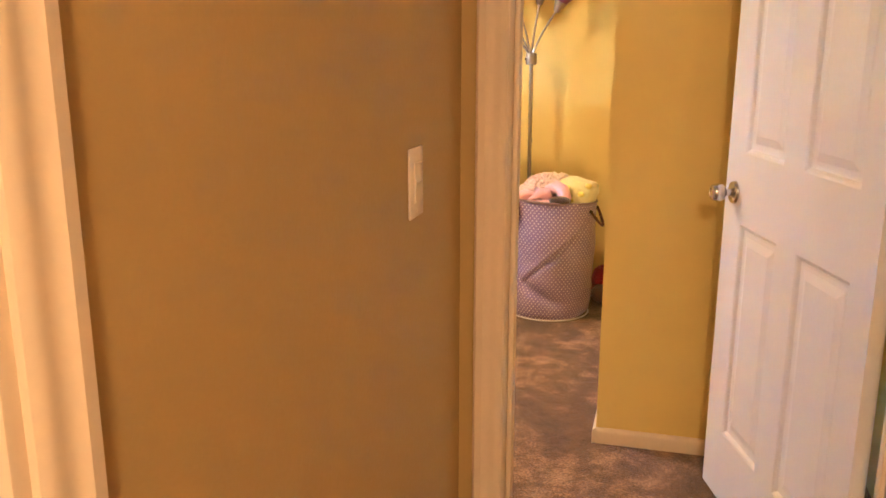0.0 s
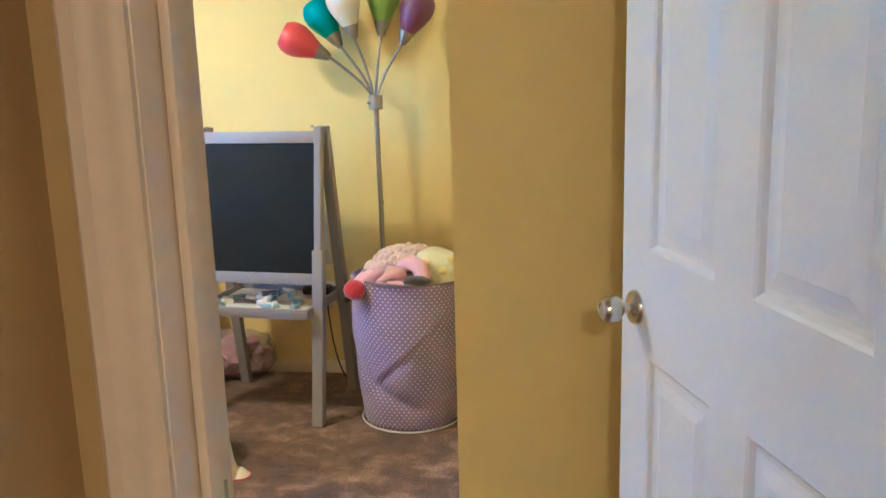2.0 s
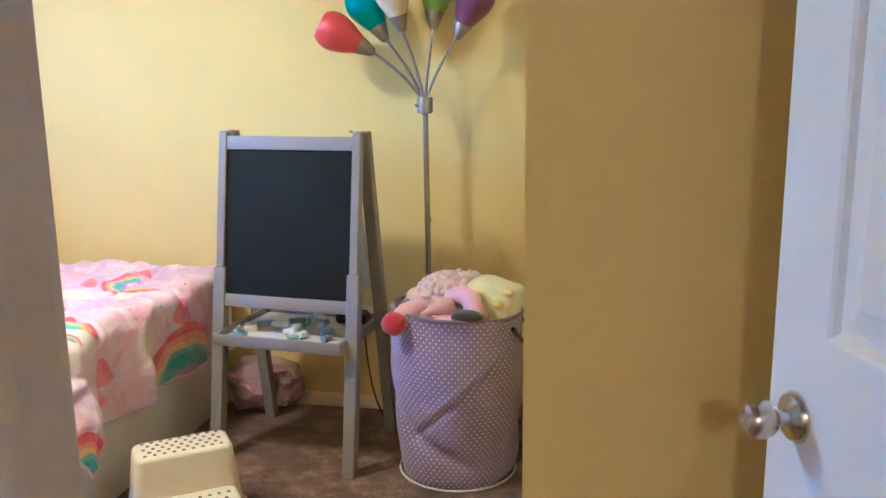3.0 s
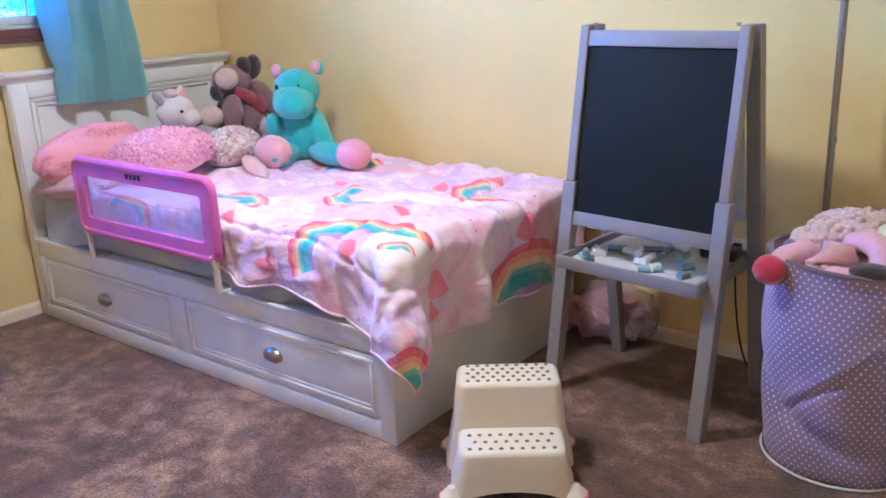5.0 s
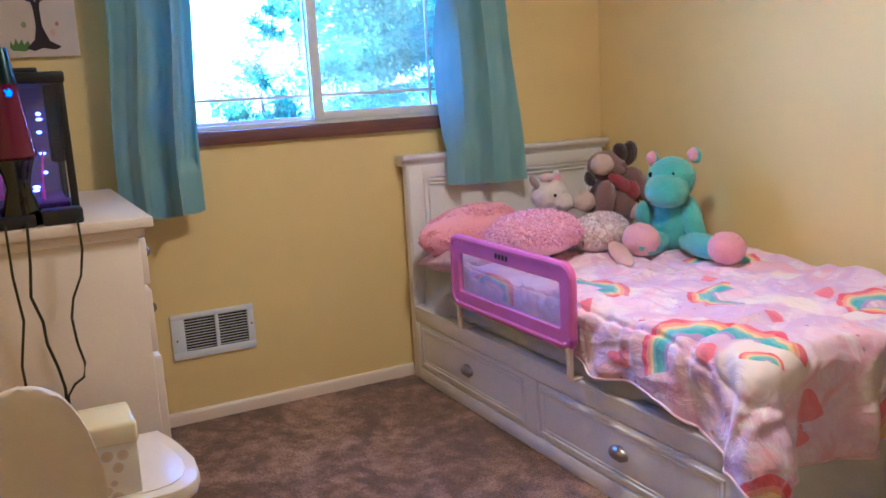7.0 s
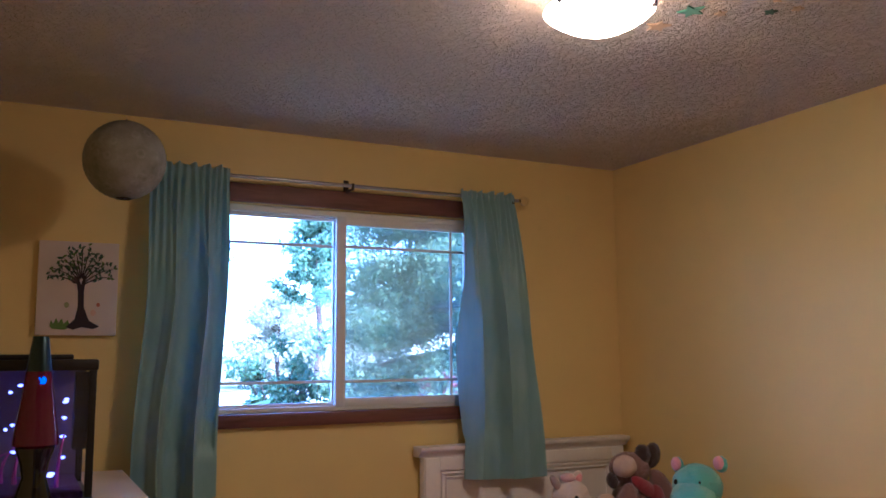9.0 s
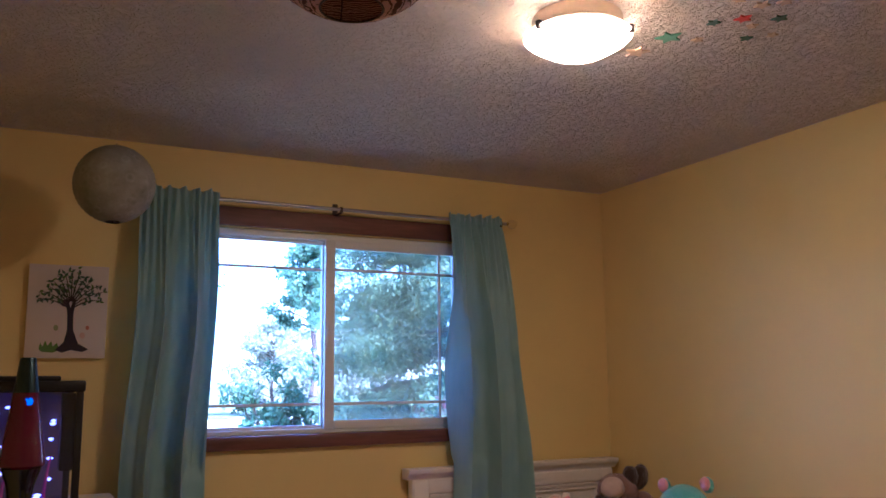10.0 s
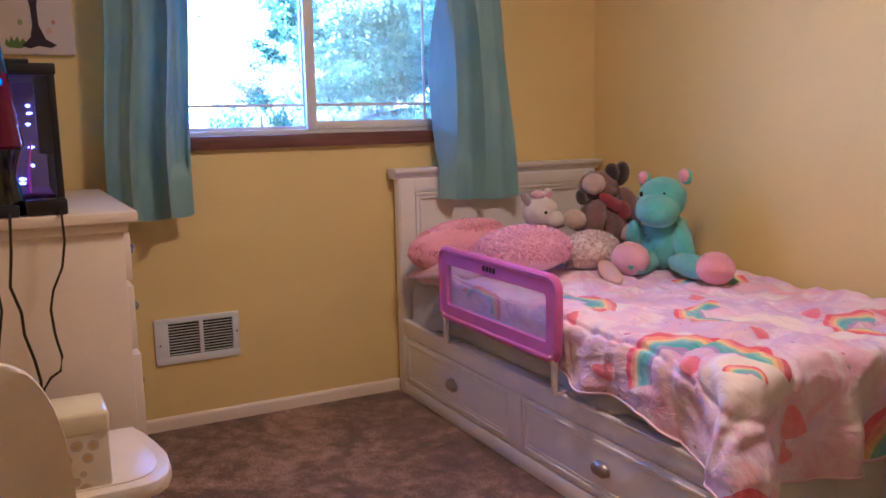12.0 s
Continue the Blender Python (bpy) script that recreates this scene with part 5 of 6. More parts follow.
EM, ty0, ty1, tz, tw = easel()
rnd = random.Random(12)
CHALK = [surface("chalk_" + nm, rgb, 0.9, 0.1, 30, 200, 0.3) for nm, rgb in (("white", (240, 234, 226)), ("blue", (160, 186, 208)), ("grey_blue", (136, 148, 166)), ("peach", (236, 212, 186)))]
for i in range(20):
    x, y = rnd.uniform(-tw + 0.06, tw - 0.07), rnd.uniform(ty0 + 0.06, ty1 - 0.06)
    a, L, r = rnd.uniform(0, 180), rnd.uniform(0.035, 0.075), rnd.uniform(0.010, 0.0135)
    d = Vector((math.cos(radians(a)), math.sin(radians(a)), 0)) * L / 2
    z = tz + r + (0.018 if i % 4 == 3 else 0)
    b = rod(Vector((x, y, z)) - d, Vector((x, y, z)) + d, r, r * 0.85, 14)
    b.transform(EM)
    single("chalk_stick", b, CHALK[rnd.choice([0, 0, 1, 1, 2, 3])], "thick stick of sidewalk chalk in the easel tray", "chalk", group="chalks in the easel tray")
b = box(tw - 0.15, tw - 0.03, ty1 - 0.10, ty1 - 0.03, tz + 0.001, tz + 0.04, 0.014, seg=3)
b.transform(EM)
single("chalkboard_eraser", b, fabric("black_felt", (30, 30, 34), 0.3), "black felt chalkboard eraser in the tray", "eraser")

# ---- dotted laundry basket with soft toys ----
KX, KY = -0.785, 3.965
bk = thing("laundry_basket", pose(KX, KY, 0), "mauve polka-dot cloth laundry basket full of soft toys", "basket")


def cloth_basket():
    seg, rows = 120, 70
    bm = bmesh.new()
    uvl = bm.loops.layers.uv.new("cloth")
    top = 0.585

    def at(i, z, inner):
        a = 2 * math.pi * i / seg
        t = z / top
        r = 0.198 + 0.022 * t + 0.012 * math.sin(t * 3.0)
        crease = -0.016 * math.exp(-((t - 0.42 + 0.25 * math.sin(a + 2.6)) / 0.05) ** 2) * (0.5 + 0.5 * math.sin(a * 1.0 + 3.7))
        r += crease + 0.008 * noise.noise(Vector((math.cos(a) * 2, math.sin(a) * 2, t * 4))) + 0.004 * math.sin(5 * a + 6 * t)
        da = (a - radians(283) + math.pi) % (2 * math.pi) - math.pi
        if abs(da) < 1.0:
            r -= 0.013 * math.exp(-((t - 0.56 - 0.33 * da) / 0.022) ** 2) * (1 - da * da)
            r += 0.006 * math.exp(-((t - 0.61 - 0.33 * da) / 0.03) ** 2) * (1 - da * da)
        r -= 0.003 * math.exp(-((t - 0.5) / 0.012) ** 2)
        zz = z + 0.014 * t * math.cos(a + 2.2)
        if t < 0.03:
            r -= 0.006
        r -= 0.006 if inner else 0
        return (r * math.cos(a), r * math.sin(a), max(zz, 0.0))
    layers = []
    for inner in (0, 1):
        g = [[bm.verts.new(at(i, 0.006 + (top - 0.006) * j / rows, inner)) for i in range(seg)] for j in range(rows + 1)]
        layers.append(g)
        for j in range(rows):
            for i in range(seg):
                k = (i + 1) % seg
                f = bm.faces.new((g[j][i], g[j][k], g[j + 1][k], g[j + 1][i]))
                for lo, (ii, jj) in zip(f.loops, ((i, j), (i + 1, j), (i + 1, j + 1), (i, j + 1))):
                    lo[uvl].uv = (ii / seg * 2 * math.pi * 0.2139, jj / rows * top)
    for i in range(seg):
        k = (i + 1) % seg
        bm.faces.new((layers[0][rows][i], layers[0][rows][k], layers[1][rows][k], layers[1][rows][i]))
    bm.faces.new([layers[0][0][i] for i in range(seg)][::-1])
    return bm


body = part("cloth_body", cloth_basket(), CANVAS, bk, smooth=60)
ring = [(0.203 * math.cos(a), 0.203 * math.sin(a), 0.006) for a in (2 * math.pi * i / 64 for i in range(64))]
part("bottom_piping", sweep(ring, 0.004, 6, closed=True), fabric("white_piping", (226, 220, 218), 0.05), bk, "white piping")
ring = [((0.2225 + 0.008 * math.sin(0)) * math.cos(a), 0.2225 * math.sin(a), 0.583 + 0.014 * math.cos(a + 2.2)) for a in (2 * math.pi * i / 64 for i in range(64))]
part("rim", sweep(ring, 0.006, 8, closed=True), fabric("mauve_binding", (122, 104, 118), 0.1), bk)
LEATHER = surface("brown_leather", (92, 58, 44), 0.5, 0.2, 20, 140, 0.3)
for a0 in (-8, 172):
    a = radians(a0)
    pts = []
    for i in range(15):
        s = i / 14
        an = a + radians(-17 + 34 * s)
        bow = math.sin(math.pi * s)
        r = 0.229 + 0.035 * bow
        pts.append((r * math.cos(an), r * math.sin(an), 0.54 - 0.075 * bow))
    hd_ = part("handle", sweep(pts, 0.007, 8), LEATHER, bk, "brown leather loop handle")
    for s in (-17, 17):
        an = a + radians(s)
        c = Vector((0.222 * math.cos(an), 0.222 * math.sin(an), 0.54))
        part("rivet", rod(c, c + Vector((math.cos(an), math.sin(an), 0)) * 0.012, 0.008), BRONZE, hd_)

LPINK = plush("light_pink_plush", (238, 186, 196), 0.12)
b3 = plush("curly_cream_plush", (222, 194, 178), 0.22, 120)
lm = thing("lamb_toy", pose(KX - 0.03, KY, 0.60), "curly cream plush lamb lying in the basket", "soft toy", "soft toys in the basket")
b = blob((KX - 0.02, KY + 0.01, 0.645), (0.125, 0.085, 0.055), (0, -6, 20), 0.12, 12)
rnd = random.Random(3)
for i in range(90):
    a_, e_ = rnd.uniform(0, 6.283), rnd.uniform(0.05, 1.5)
    p = Vector((0.122 * math.cos(a_) * math.cos(e_), 0.083 * math.sin(a_) * math.cos(e_), 0.054 * math.sin(e_)))
    p.rotate(Euler((0, radians(-6), radians(20))))
    blob(p + Vector((KX - 0.02, KY + 0.01, 0.645)), (0.014, 0.014, 0.012), (0, 0, 0), 0.2, 9, b, 1)
part("curly_body", b, b3, lm, "", True, 80)
part("head", blob((KX - 0.125, KY - 0.03, 0.615), (0.045, 0.05, 0.038), (0, 0, 0), 0.1), b3, lm, "", True, 80)
part("ear", blob((KX - 0.155, KY - 0.075, 0.605), (0.018, 0.03, 0.02), (0, 0, 0), 0.1), BROWN, lm, "", True, 80)
pk = thing("plush_toy", pose(KX, KY - 0.12, 0.57), "pale pink long-limbed plush toy with red and black shoes", "soft toy", "soft toys in the basket")
for pts, r in (([(KX - 0.07, KY - 0.07, 0.59), (KX - 0.11, KY - 0.11, 0.605), (KX - 0.145, KY - 0.15, 0.595), (KX - 0.165, KY - 0.175, 0.58)], 0.034),
               ([(KX - 0.055, KY - 0.17, 0.565), (KX - 0.06, KY - 0.175, 0.60), (KX - 0.045, KY - 0.16, 0.632), (KX - 0.01, KY - 0.13, 0.62), (KX + 0.0, KY - 0.11, 0.59)], 0.031),
               ([(KX + 0.0, KY - 0.08, 0.64), (KX + 0.035, KY - 0.10, 0.655), (KX + 0.07, KY - 0.125, 0.645), (KX + 0.085, KY - 0.15, 0.61), (KX + 0.085, KY - 0.16, 0.585)], 0.032),
               ([(KX - 0.05, KY - 0.185, 0.572), (KX - 0.01, KY - 0.185, 0.578), (KX + 0.045, KY - 0.18, 0.575)], 0.028)):
    k = len(pts)
    part("limb", sweep(pts, [r * (0.8 if i in (0, k - 1) else 1) for i in range(k)], 14), LPINK, pk, "", True, 80)
    part("limb_end", blob(pts[0], (r * 0.85, r * 0.85, r * 0.85)), LPINK, pk, "", True, 80)
part("shoe", blob((KX - 0.17, KY - 0.195, 0.572), (0.042, 0.036, 0.040), (0, 0, 0), 0.08), RED, pk, "red felt shoe", True, 80)
part("shoe", blob((KX + 0.065, KY - 0.185, 0.602), (0.052, 0.034, 0.023), (0, 0, 8), 0.08), DARKFUR, pk, "black felt shoe", True, 80)
part("body", blob((KX - 0.01, KY - 0.09, 0.56), (0.12, 0.09, 0.05), (0, 0, 0), 0.1), LPINK, pk, "", True, 80)
SPOT = plush("bright_yellow_plush", (240, 214, 60))
ct = thing("cushion_toy", pose(KX + 0.12, KY - 0.03, 0.56), "pale yellow plush cushion with bright spots in the basket", "soft toy", "soft toys in the basket")
b = bmesh.new()
bmesh.ops.create_cube(b, size=1)
bmesh.ops.subdivide_edges(b, edges=b.edges[:], cuts=11, use_grid_fill=True)
for v in b.verts:
    p = v.co * 2
    sq = (abs(p.x) ** 4.5 + abs(p.y) ** 4.5 + abs(p.z) ** 4.5) ** (1 / 4.5)
    p = p / sq * (1 + 0.03 * math.sin(5 * p.x + 3 * p.z) + 0.02 * math.sin(9 * p.z - 4 * p.y))
    p = Vector((p.x * 0.092, p.y * 0.075, p.z * 0.088))
    p.rotate(Euler((radians(-8), radians(10), radians(-12))))
    v.co = p + Vector((KX + 0.128, KY - 0.02, 0.602))
part("body", b, plush("pale_yellow_plush", (238, 228, 160), 0.12), ct, "", True, 80)
for sx, sy, sz in ((0.085, -0.098, 0.655), (0.155, -0.106, 0.625), (0.105, -0.099, 0.592), (0.10, -0.02, 0.691), (0.19, -0.10, 0.665)):
    part("spot", blob((KX + sx, KY + sy, sz), (0.017, 0.009, 0.014) if sz < 0.68 else (0.018, 0.014, 0.006), (0, 0, -12), 0.1, 9), SPOT, ct, "bright yellow spot", True, 80)
soft_toy("filler_toy", [((KX, KY + 0.06, 0.53), (0.19, 0.13, 0.07), (0, 0, 0), None)], b3, "rumpled plush toy deep in the laundry basket", "body", "soft toys in the basket")

# toys on the carpet behind the basket
soft_toy("red_toy", [((-0.53, 4.22, 0.11), (0.06, 0.06, 0.08), (0, 0, 0), None), ((-0.535, 4.16, 0.05), (0.05, 0.06, 0.05), (0, 0, 0), BROWN), ((-0.53, 4.25, 0.05), (0.06, 0.06, 0.05), (0, 0, 0), None)], RED, "red and brown plush toy on the carpet by the closet wall", "head leg body", "soft toys on the carpet")

# ---- five-shade floor lamp ----
LX, LY = -0.955, 4.30
fl = thing("floor_lamp", pose(LX, LY, 0), "grey floor lamp with five coloured flexible shades", "lamp")
part("base", lathe([(0, 0), (0.125, 0), (0.125, 0.012), (0.118, 0.02), (0.03, 0.03), (0.014, 0.04), (0, 0.04)], 40, Matrix.Translation((LX + 0.0, LY, 0))), LAMP_METAL, fl, "", True)
part("pole", rod((LX + 0.006, LY, 0.03), (LX - 0.002, LY, 1.23), 0.0105, seg=16), LAMP_METAL, fl, "", True)
for z in (0.42, 0.825):
    part("pole_joint", rod((LX + 0.002, LY, z - 0.008), (LX + 0.002, LY, z + 0.008), 0.0125, seg=16), LAMP_METAL, fl, "", True)
part("collar", lathe([(0, -0.03), (0.026, -0.03), (0.029, -0.026), (0.029, 0.024), (0.026, 0.029), (0, 0.029)], 24, Matrix.Translation((LX - 0.003, LY, 1.252))), LAMP_METAL, fl, "", True)
part("collar_screw", rod((LX - 0.02, LY - 0.02, 1.25), (LX - 0.028, LY - 0.032, 1.25), 0.006), CHROME, fl, "", True)
SHADES = (  # colour, foot of the cap, centre of the shade
    ("red", (206, 72, 66), (-1.137, LY - 0.03, 1.441), (-1.262, LY - 0.06, 1.510)),
    ("teal", (40, 146, 158), (-1.103, LY + 0.02, 1.483), (-1.178, LY + 0.03, 1.606)),
    ("white", (222, 214, 196), (-1.030, LY - 0.03, 1.512), (-1.062, LY - 0.05, 1.650)),
    ("green", (140, 172, 30), (-0.927, LY + 0.02, 1.523), (-0.916, LY + 0.04, 1.662)),
    ("purple", (112, 62, 96), (-0.834, LY - 0.02, 1.484), (-0.770, LY - 0.03, 1.612)),
)
for nm, rgb, foot, mid in SHADES:
    foot, mid = Vector(foot), Vector(mid)
    d = (mid - foot).normalized()
    m = Matrix.Translation(foot) @ d.to_track_quat("Z", "Y").to_matrix().to_4x4()
    start = Vector((LX - 0.003 + (foot.x - LX) * 0.07, LY + (foot.y - LY) * 0.2, 1.275))
    ctrl = Vector((start.x + (foot.x - start.x) * 0.22, start.y, 1.275 + (foot.z - 1.275) * 0.42))
    part("gooseneck", sweep(arc(start, foot + d * 0.01, ctrl, 12), 0.0055, 8), LAMP_METAL, fl, "", True)
    cap = part("socket_cap", lathe([(0, 0), (0.012, 0.0), (0.016, 0.006), (0.034, 0.056), (0.033, 0.060), (0, 0.06)], 24, m), LAMP_METAL, fl, "", True)
    pr = [(0.030, 0.052), (0.044, 0.082), (0.058, 0.112), (0.068, 0.142), (0.070, 0.168), (0.064, 0.195), (0.050, 0.215), (0.048, 0.214), (0.062, 0.192), (0.067, 0.168), (0.065, 0.142), (0.055, 0.112), (0.040, 0.082), (0.027, 0.056)]
    part("shade", lathe(pr, 32, m), surface("shade_" + nm, rgb, 0.4, 0.06, 8, 120, 0.05), fl, nm + " plastic shade", True)

# ---- outlet behind the easel ----
ol = thing("wall_outlet", pose(-1.25, YF, 0.38), "white wall outlet with a black plug", "outlet")
part("cover_plate", box(-1.285, -1.215, YF - 0.006, YF - 0.0005, 0.325, 0.44, 0.003), PLASTIC_WHITE, ol, "", True)
part("plug", box(-1.266, -1.236, YF - 0.035, YF - 0.004, 0.395, 0.425, 0.005), BLACK, ol, "black plug", True)
part("cord", sweep(arc((-1.25, YF - 0.033, 0.40), (-1.05, 4.30, 0.012), (-1.22, YF - 0.06, -0.12), 16) + [(-0.98, 4.27, 0.012)], 0.0035, 6), BLACK, ol, "black cord", True)

# ---- white two-step stool ----


def step_stool():
    st = thing("step_stool", pose(-1.515, 3.395, 0, 0, 0, 36), "white plastic two-step stool with dotted treads", "stool")
    # local: x across, -y towards the lower step
    def tier(z0, z1, y0, y1, w0, w1, slope):
        bm = bmesh.new()
        rings = []
        n = 9
        for z, w, a, c, in ((z0, w0, y0 - slope, y1 + slope * 0.4), (z0 + (z1 - z0) * 0.5, (w0 + w1) / 2 - 0.004, y0 - slope * 0.45, y1 + slope * 0.2), (z1 - 0.012, w1 + 0.002, y0, y1), (z1 - 0.003, w1 - 0.003, y0 + 0.004, y1 - 0.004), (z1, w1 - 0.012, y0 + 0.012, y1 - 0.012)):
            pts = []
            for cx, cy, a0 in ((w - 0.03, c - 0.03, 0), (-w + 0.03, c - 0.03, 90), (-w + 0.03, a + 0.03, 180), (w - 0.03, a + 0.03, 270)):
                for i in range(6):
                    an = radians(a0 + 18 * i)
                    pts.append((cx + 0.03 * math.cos(an), cy + 0.03 * math.sin(an) - (0.012 * (1 - (cx / w) ** 2) if a0 >= 180 else 0), z))
            # straight runs get inner points, and the lowest ring arches up between the feet
            full = []
            for q, p in enumerate(pts):
                full.append(p)
                if q % 6 == 5:
                    nx = pts[(q + 1) % len(pts)]
                    for s_ in (i / 7 for i in range(1, 7)):
                        zz = p[2] + (0.026 * math.sin(math.pi * s_) ** 0.7 if z == z0 else 0.0)
                        full.append((p[0] + (nx[0] - p[0]) * s_, p[1] + (nx[1] - p[1]) * s_, zz))
            rings.append([bm.verts.new(p) for p in full])
        for u, v in zip(rings, rings[1:]):
            k = len(u)
            for i in range(k):
                bm.faces.new((u[i], u[(i + 1) % k], v[(i + 1) % k], v[i]))
        bm.faces.new(rings[-1])
        return bm
    up = tier(0.0, 0.256, -0.005, 0.135, 0.180, 0.142, 0.012)
    part("upper_step", up, PLASTIC_WHITE, st, smooth=50)
    lo = tier(0.0, 0.128, -0.150, -0.001, 0.165, 0.142, 0.02)
    part("lower_step", lo, PLASTIC_WHITE, st, smooth=50)
    DOT = surface("grey_rubber_dot", (122, 98, 84), 0.7, 0.1)
    for z, y0, rows, cols in ((0.2565, 0.018, 5, 9), (0.1285, -0.126, 3, 9)):
        for r in range(rows):
            for c in range(cols):
                if (r + c) % 1 == 0 and not (r % 2 and c == cols - 1):
                    x = -0.112 + c * 0.028 + (0.0147 if r % 2 else 0)
                    y = y0 + r * (0.024 if rows == 5 else 0.036)
                    part("grip_dot", rod((x, y, z - 0.002), (x, y, z + 0.001), 0.0066, 0.0060, 6), DOT, st)
    for sx in (-1, 1):
        for y in (-0.15, 0.12):
            part("foot", lathe([(0.0, 0.034), (0.012, 0.032), (0.024, 0.018), (0.033, 0.007), (0.036, 0.003)], 18, Matrix.Translation((sx * 0.162, y, 0))), PLASTIC_WHITE, st)
            part("foot_rim", lathe([(0.033, 0.0), (0.0375, 0.0), (0.0375, 0.006), (0.033, 0.006)], 18, Matrix.Translation((sx * 0.162, y, 0))), surface("pink_rubber", (214, 110, 128), 0.6), st, "pink rubber foot")


step_stool()

# ---- tall white chest of drawers ----
DX, DY0, DY1, DZ = -2.86, YD + 0.02, 2.025, 0.985
ch = thing("chest_of_drawers", pose(-3.35, 1.8, 0), "tall ivory painted chest of drawers", "dresser")
part("side_panel", box(DX - 0.02, DX, DY0, DY1, 0, DZ, 0.003), DRESSER_WHITE, ch, "", True)
part("side_panel", box(-3.82, -3.80, DY0, DY1, 0, DZ, 0.003), DRESSER_WHITE, ch, "", True)
part("back_panel", box(-3.80, DX - 0.02, DY0, DY0 + 0.01, 0, DZ), DRESSER_WHITE, ch, "", True)
part("cornice", box(-3.83, DX + 0.012, DY0, DY1 + 0.014, DZ - 0.028, DZ, 0.006), DRESSER_WHITE, ch, "", True)
part("top", box(-3.845, DX + 0.028, DY0 - 0.005, DY1 + 0.04, DZ, DZ + 0.03, 0.006), DRESSER_WHITE, ch, "", True)
for i, (z0, z1) in enumerate(((0.06, 0.33), (0.345, 0.60), (0.615, 0.80), (0.815, 0.95))):
    d = part("drawer", box(-3.795, DX - 0.024, DY1 - 0.4, DY1 + (0.020 if i != 1 else 0.026), z0, z1, 0.004), DRESSER_WHITE, ch, "", True)
    for x in (-3.6, -3.06):
        part("knob", lathe([(0.006, 0), (0.006, 0.012), (0.014, 0.018), (0.015, 0.024), (0.009, 0.03), (0, 0.031)], 16, Matrix.Translation((x, DY1 + 0.02, (z0 + z1) / 2)) @ pose(0, 0, 0, -90, 0, 0)), NICKEL, d, "", True)
TOPZ = DZ + 0.03

# fish tank glowing violet
tk = thing("fish_tank", pose(-3.25, 1.73, TOPZ), "black framed tank glowing with violet lights", "fish tank")
tx0, tx1, ty_0, ty_1, tz0, tz1 = -3.45, -3.02, 1.585, 1.885, TOPZ, 1.425
for x, y in ((tx0, ty_0), (tx0, ty_1), (tx1, ty_0), (tx1, ty_1)):
    part("post", box(x - 0.010, x + 0.010, y - 0.010, y + 0.010, tz0 + 0.018, tz1 - 0.03, 0.002), BLACK, tk, "", True)
part("base_frame", box(tx0 - 0.012, tx1 + 0.012, ty_0 - 0.012, ty_1 + 0.012, tz0, tz0 + 0.02, 0.003), BLACK, tk, "", True)
part("lid", box(tx0 - 0.014, tx1 + 0.014, ty_0 - 0.014, ty_1 + 0.014, tz1 - 0.032, tz1, 0.006), BLACK, tk, "", True)
part("hood", box(tx0 + 0.01, tx1 - 0.03, ty_0 + 0.0, ty_1 - 0.05, tz1 - 0.001, tz1 + 0.014, 0.005), BLACK, tk, "", True)
part("filter_box", box(tx1 - 0.07, tx1 - 0.004, ty_1 - 0.045, ty_1 - 0.008, tz0 + 0.16, tz1 - 0.035, 0.004), BLACK, tk, "black filter box", True)
part("back_panel", box(tx0 + 0.004, tx0 + 0.008, ty_0 + 0.01, ty_1 - 0.01, tz0 + 0.02, tz1 - 0.03), surface("violet_background", (104, 90, 128), 0.5, 0.2), tk, "violet background sheet", True, smooth=0)
part("tank_glass", box(tx1 - 0.003, tx1 + 0.001, ty_0 + 0.01, ty_1 - 0.01, tz0 + 0.02, tz1 - 0.03), GLASS, tk, "", True, smooth=0)
LED = glow("violet_led", (0.36, 0.30, 1.0), 0.45, (0.1, 0.08, 0.3, 1))
rnd = random.Random(5)
for i in range(16):
    x, y = tx0 + 0.05 + 0.3 * rnd.random(), ty_0 + 0.06 + 0.2 * rnd.random()
    z = tz0 + 0.07 + 0.26 * (i / 15)
    part("led", blob((x, y, z), (0.004, rnd.uniform(0.006, 0.012), 0.005), (0, 0, 0), 0.3, 9, sub=1), LED, tk, "small violet light", True)
for i in range(6):
    part("plastic_plant", sweep(arc((tx0 + 0.1 + 0.04 * i, ty_0 + 0.05 + 0.035 * i, tz0 + 0.02), (tx0 + 0.12 + 0.03 * i, ty_0 + 0.09 + 0.03 * i, tz0 + 0.13 + 0.03 * (i % 3)), (tx0 + 0.08 + 0.05 * i, ty_0 + 0.02 + 0.04 * i, tz0 + 0.10), 8), [0.008 - 0.0008 * k for k in range(8)], 6), surface("magenta_plant", (190, 60, 170), 0.5), tk, "magenta plastic plant", True)
part("gravel", box(tx0 + 0.012, tx1 - 0.012, ty_0 + 0.012, ty_1 - 0.012, tz0 + 0.021, tz0 + 0.045, 0.004), surface("purple_gravel", (96, 60, 120), 0.8, 0.4, 60, 120, 0.8, 0.01), tk, "purple gravel", True)

# lava lamp
lv = thing("lava_lamp", pose(-2.955, 1.745, TOPZ), "tall lava lamp with red wax and blue liquid", "lamp")
m = Matrix.Translation((-2.955, 1.745, TOPZ))
part("base_cone", lathe([(0, 0), (0.055, 0.0), (0.056, 0.006), (0.038, 0.075), (0.030, 0.10), (0.036, 0.135), (0.049, 0.175), (0.049, 0.178), (0, 0.178)], 36, m), surface("black_chrome", (70, 72, 78), 0.15, 0.1, 8, 100, 0, 0.001, 1.0), lv, "dark mirrored metal base", True)
gl = Nodes("lava_liquid")
gz = gl.add("ShaderNodeSeparateXYZ")
gl.put(gz.inputs[0], gl.coords())
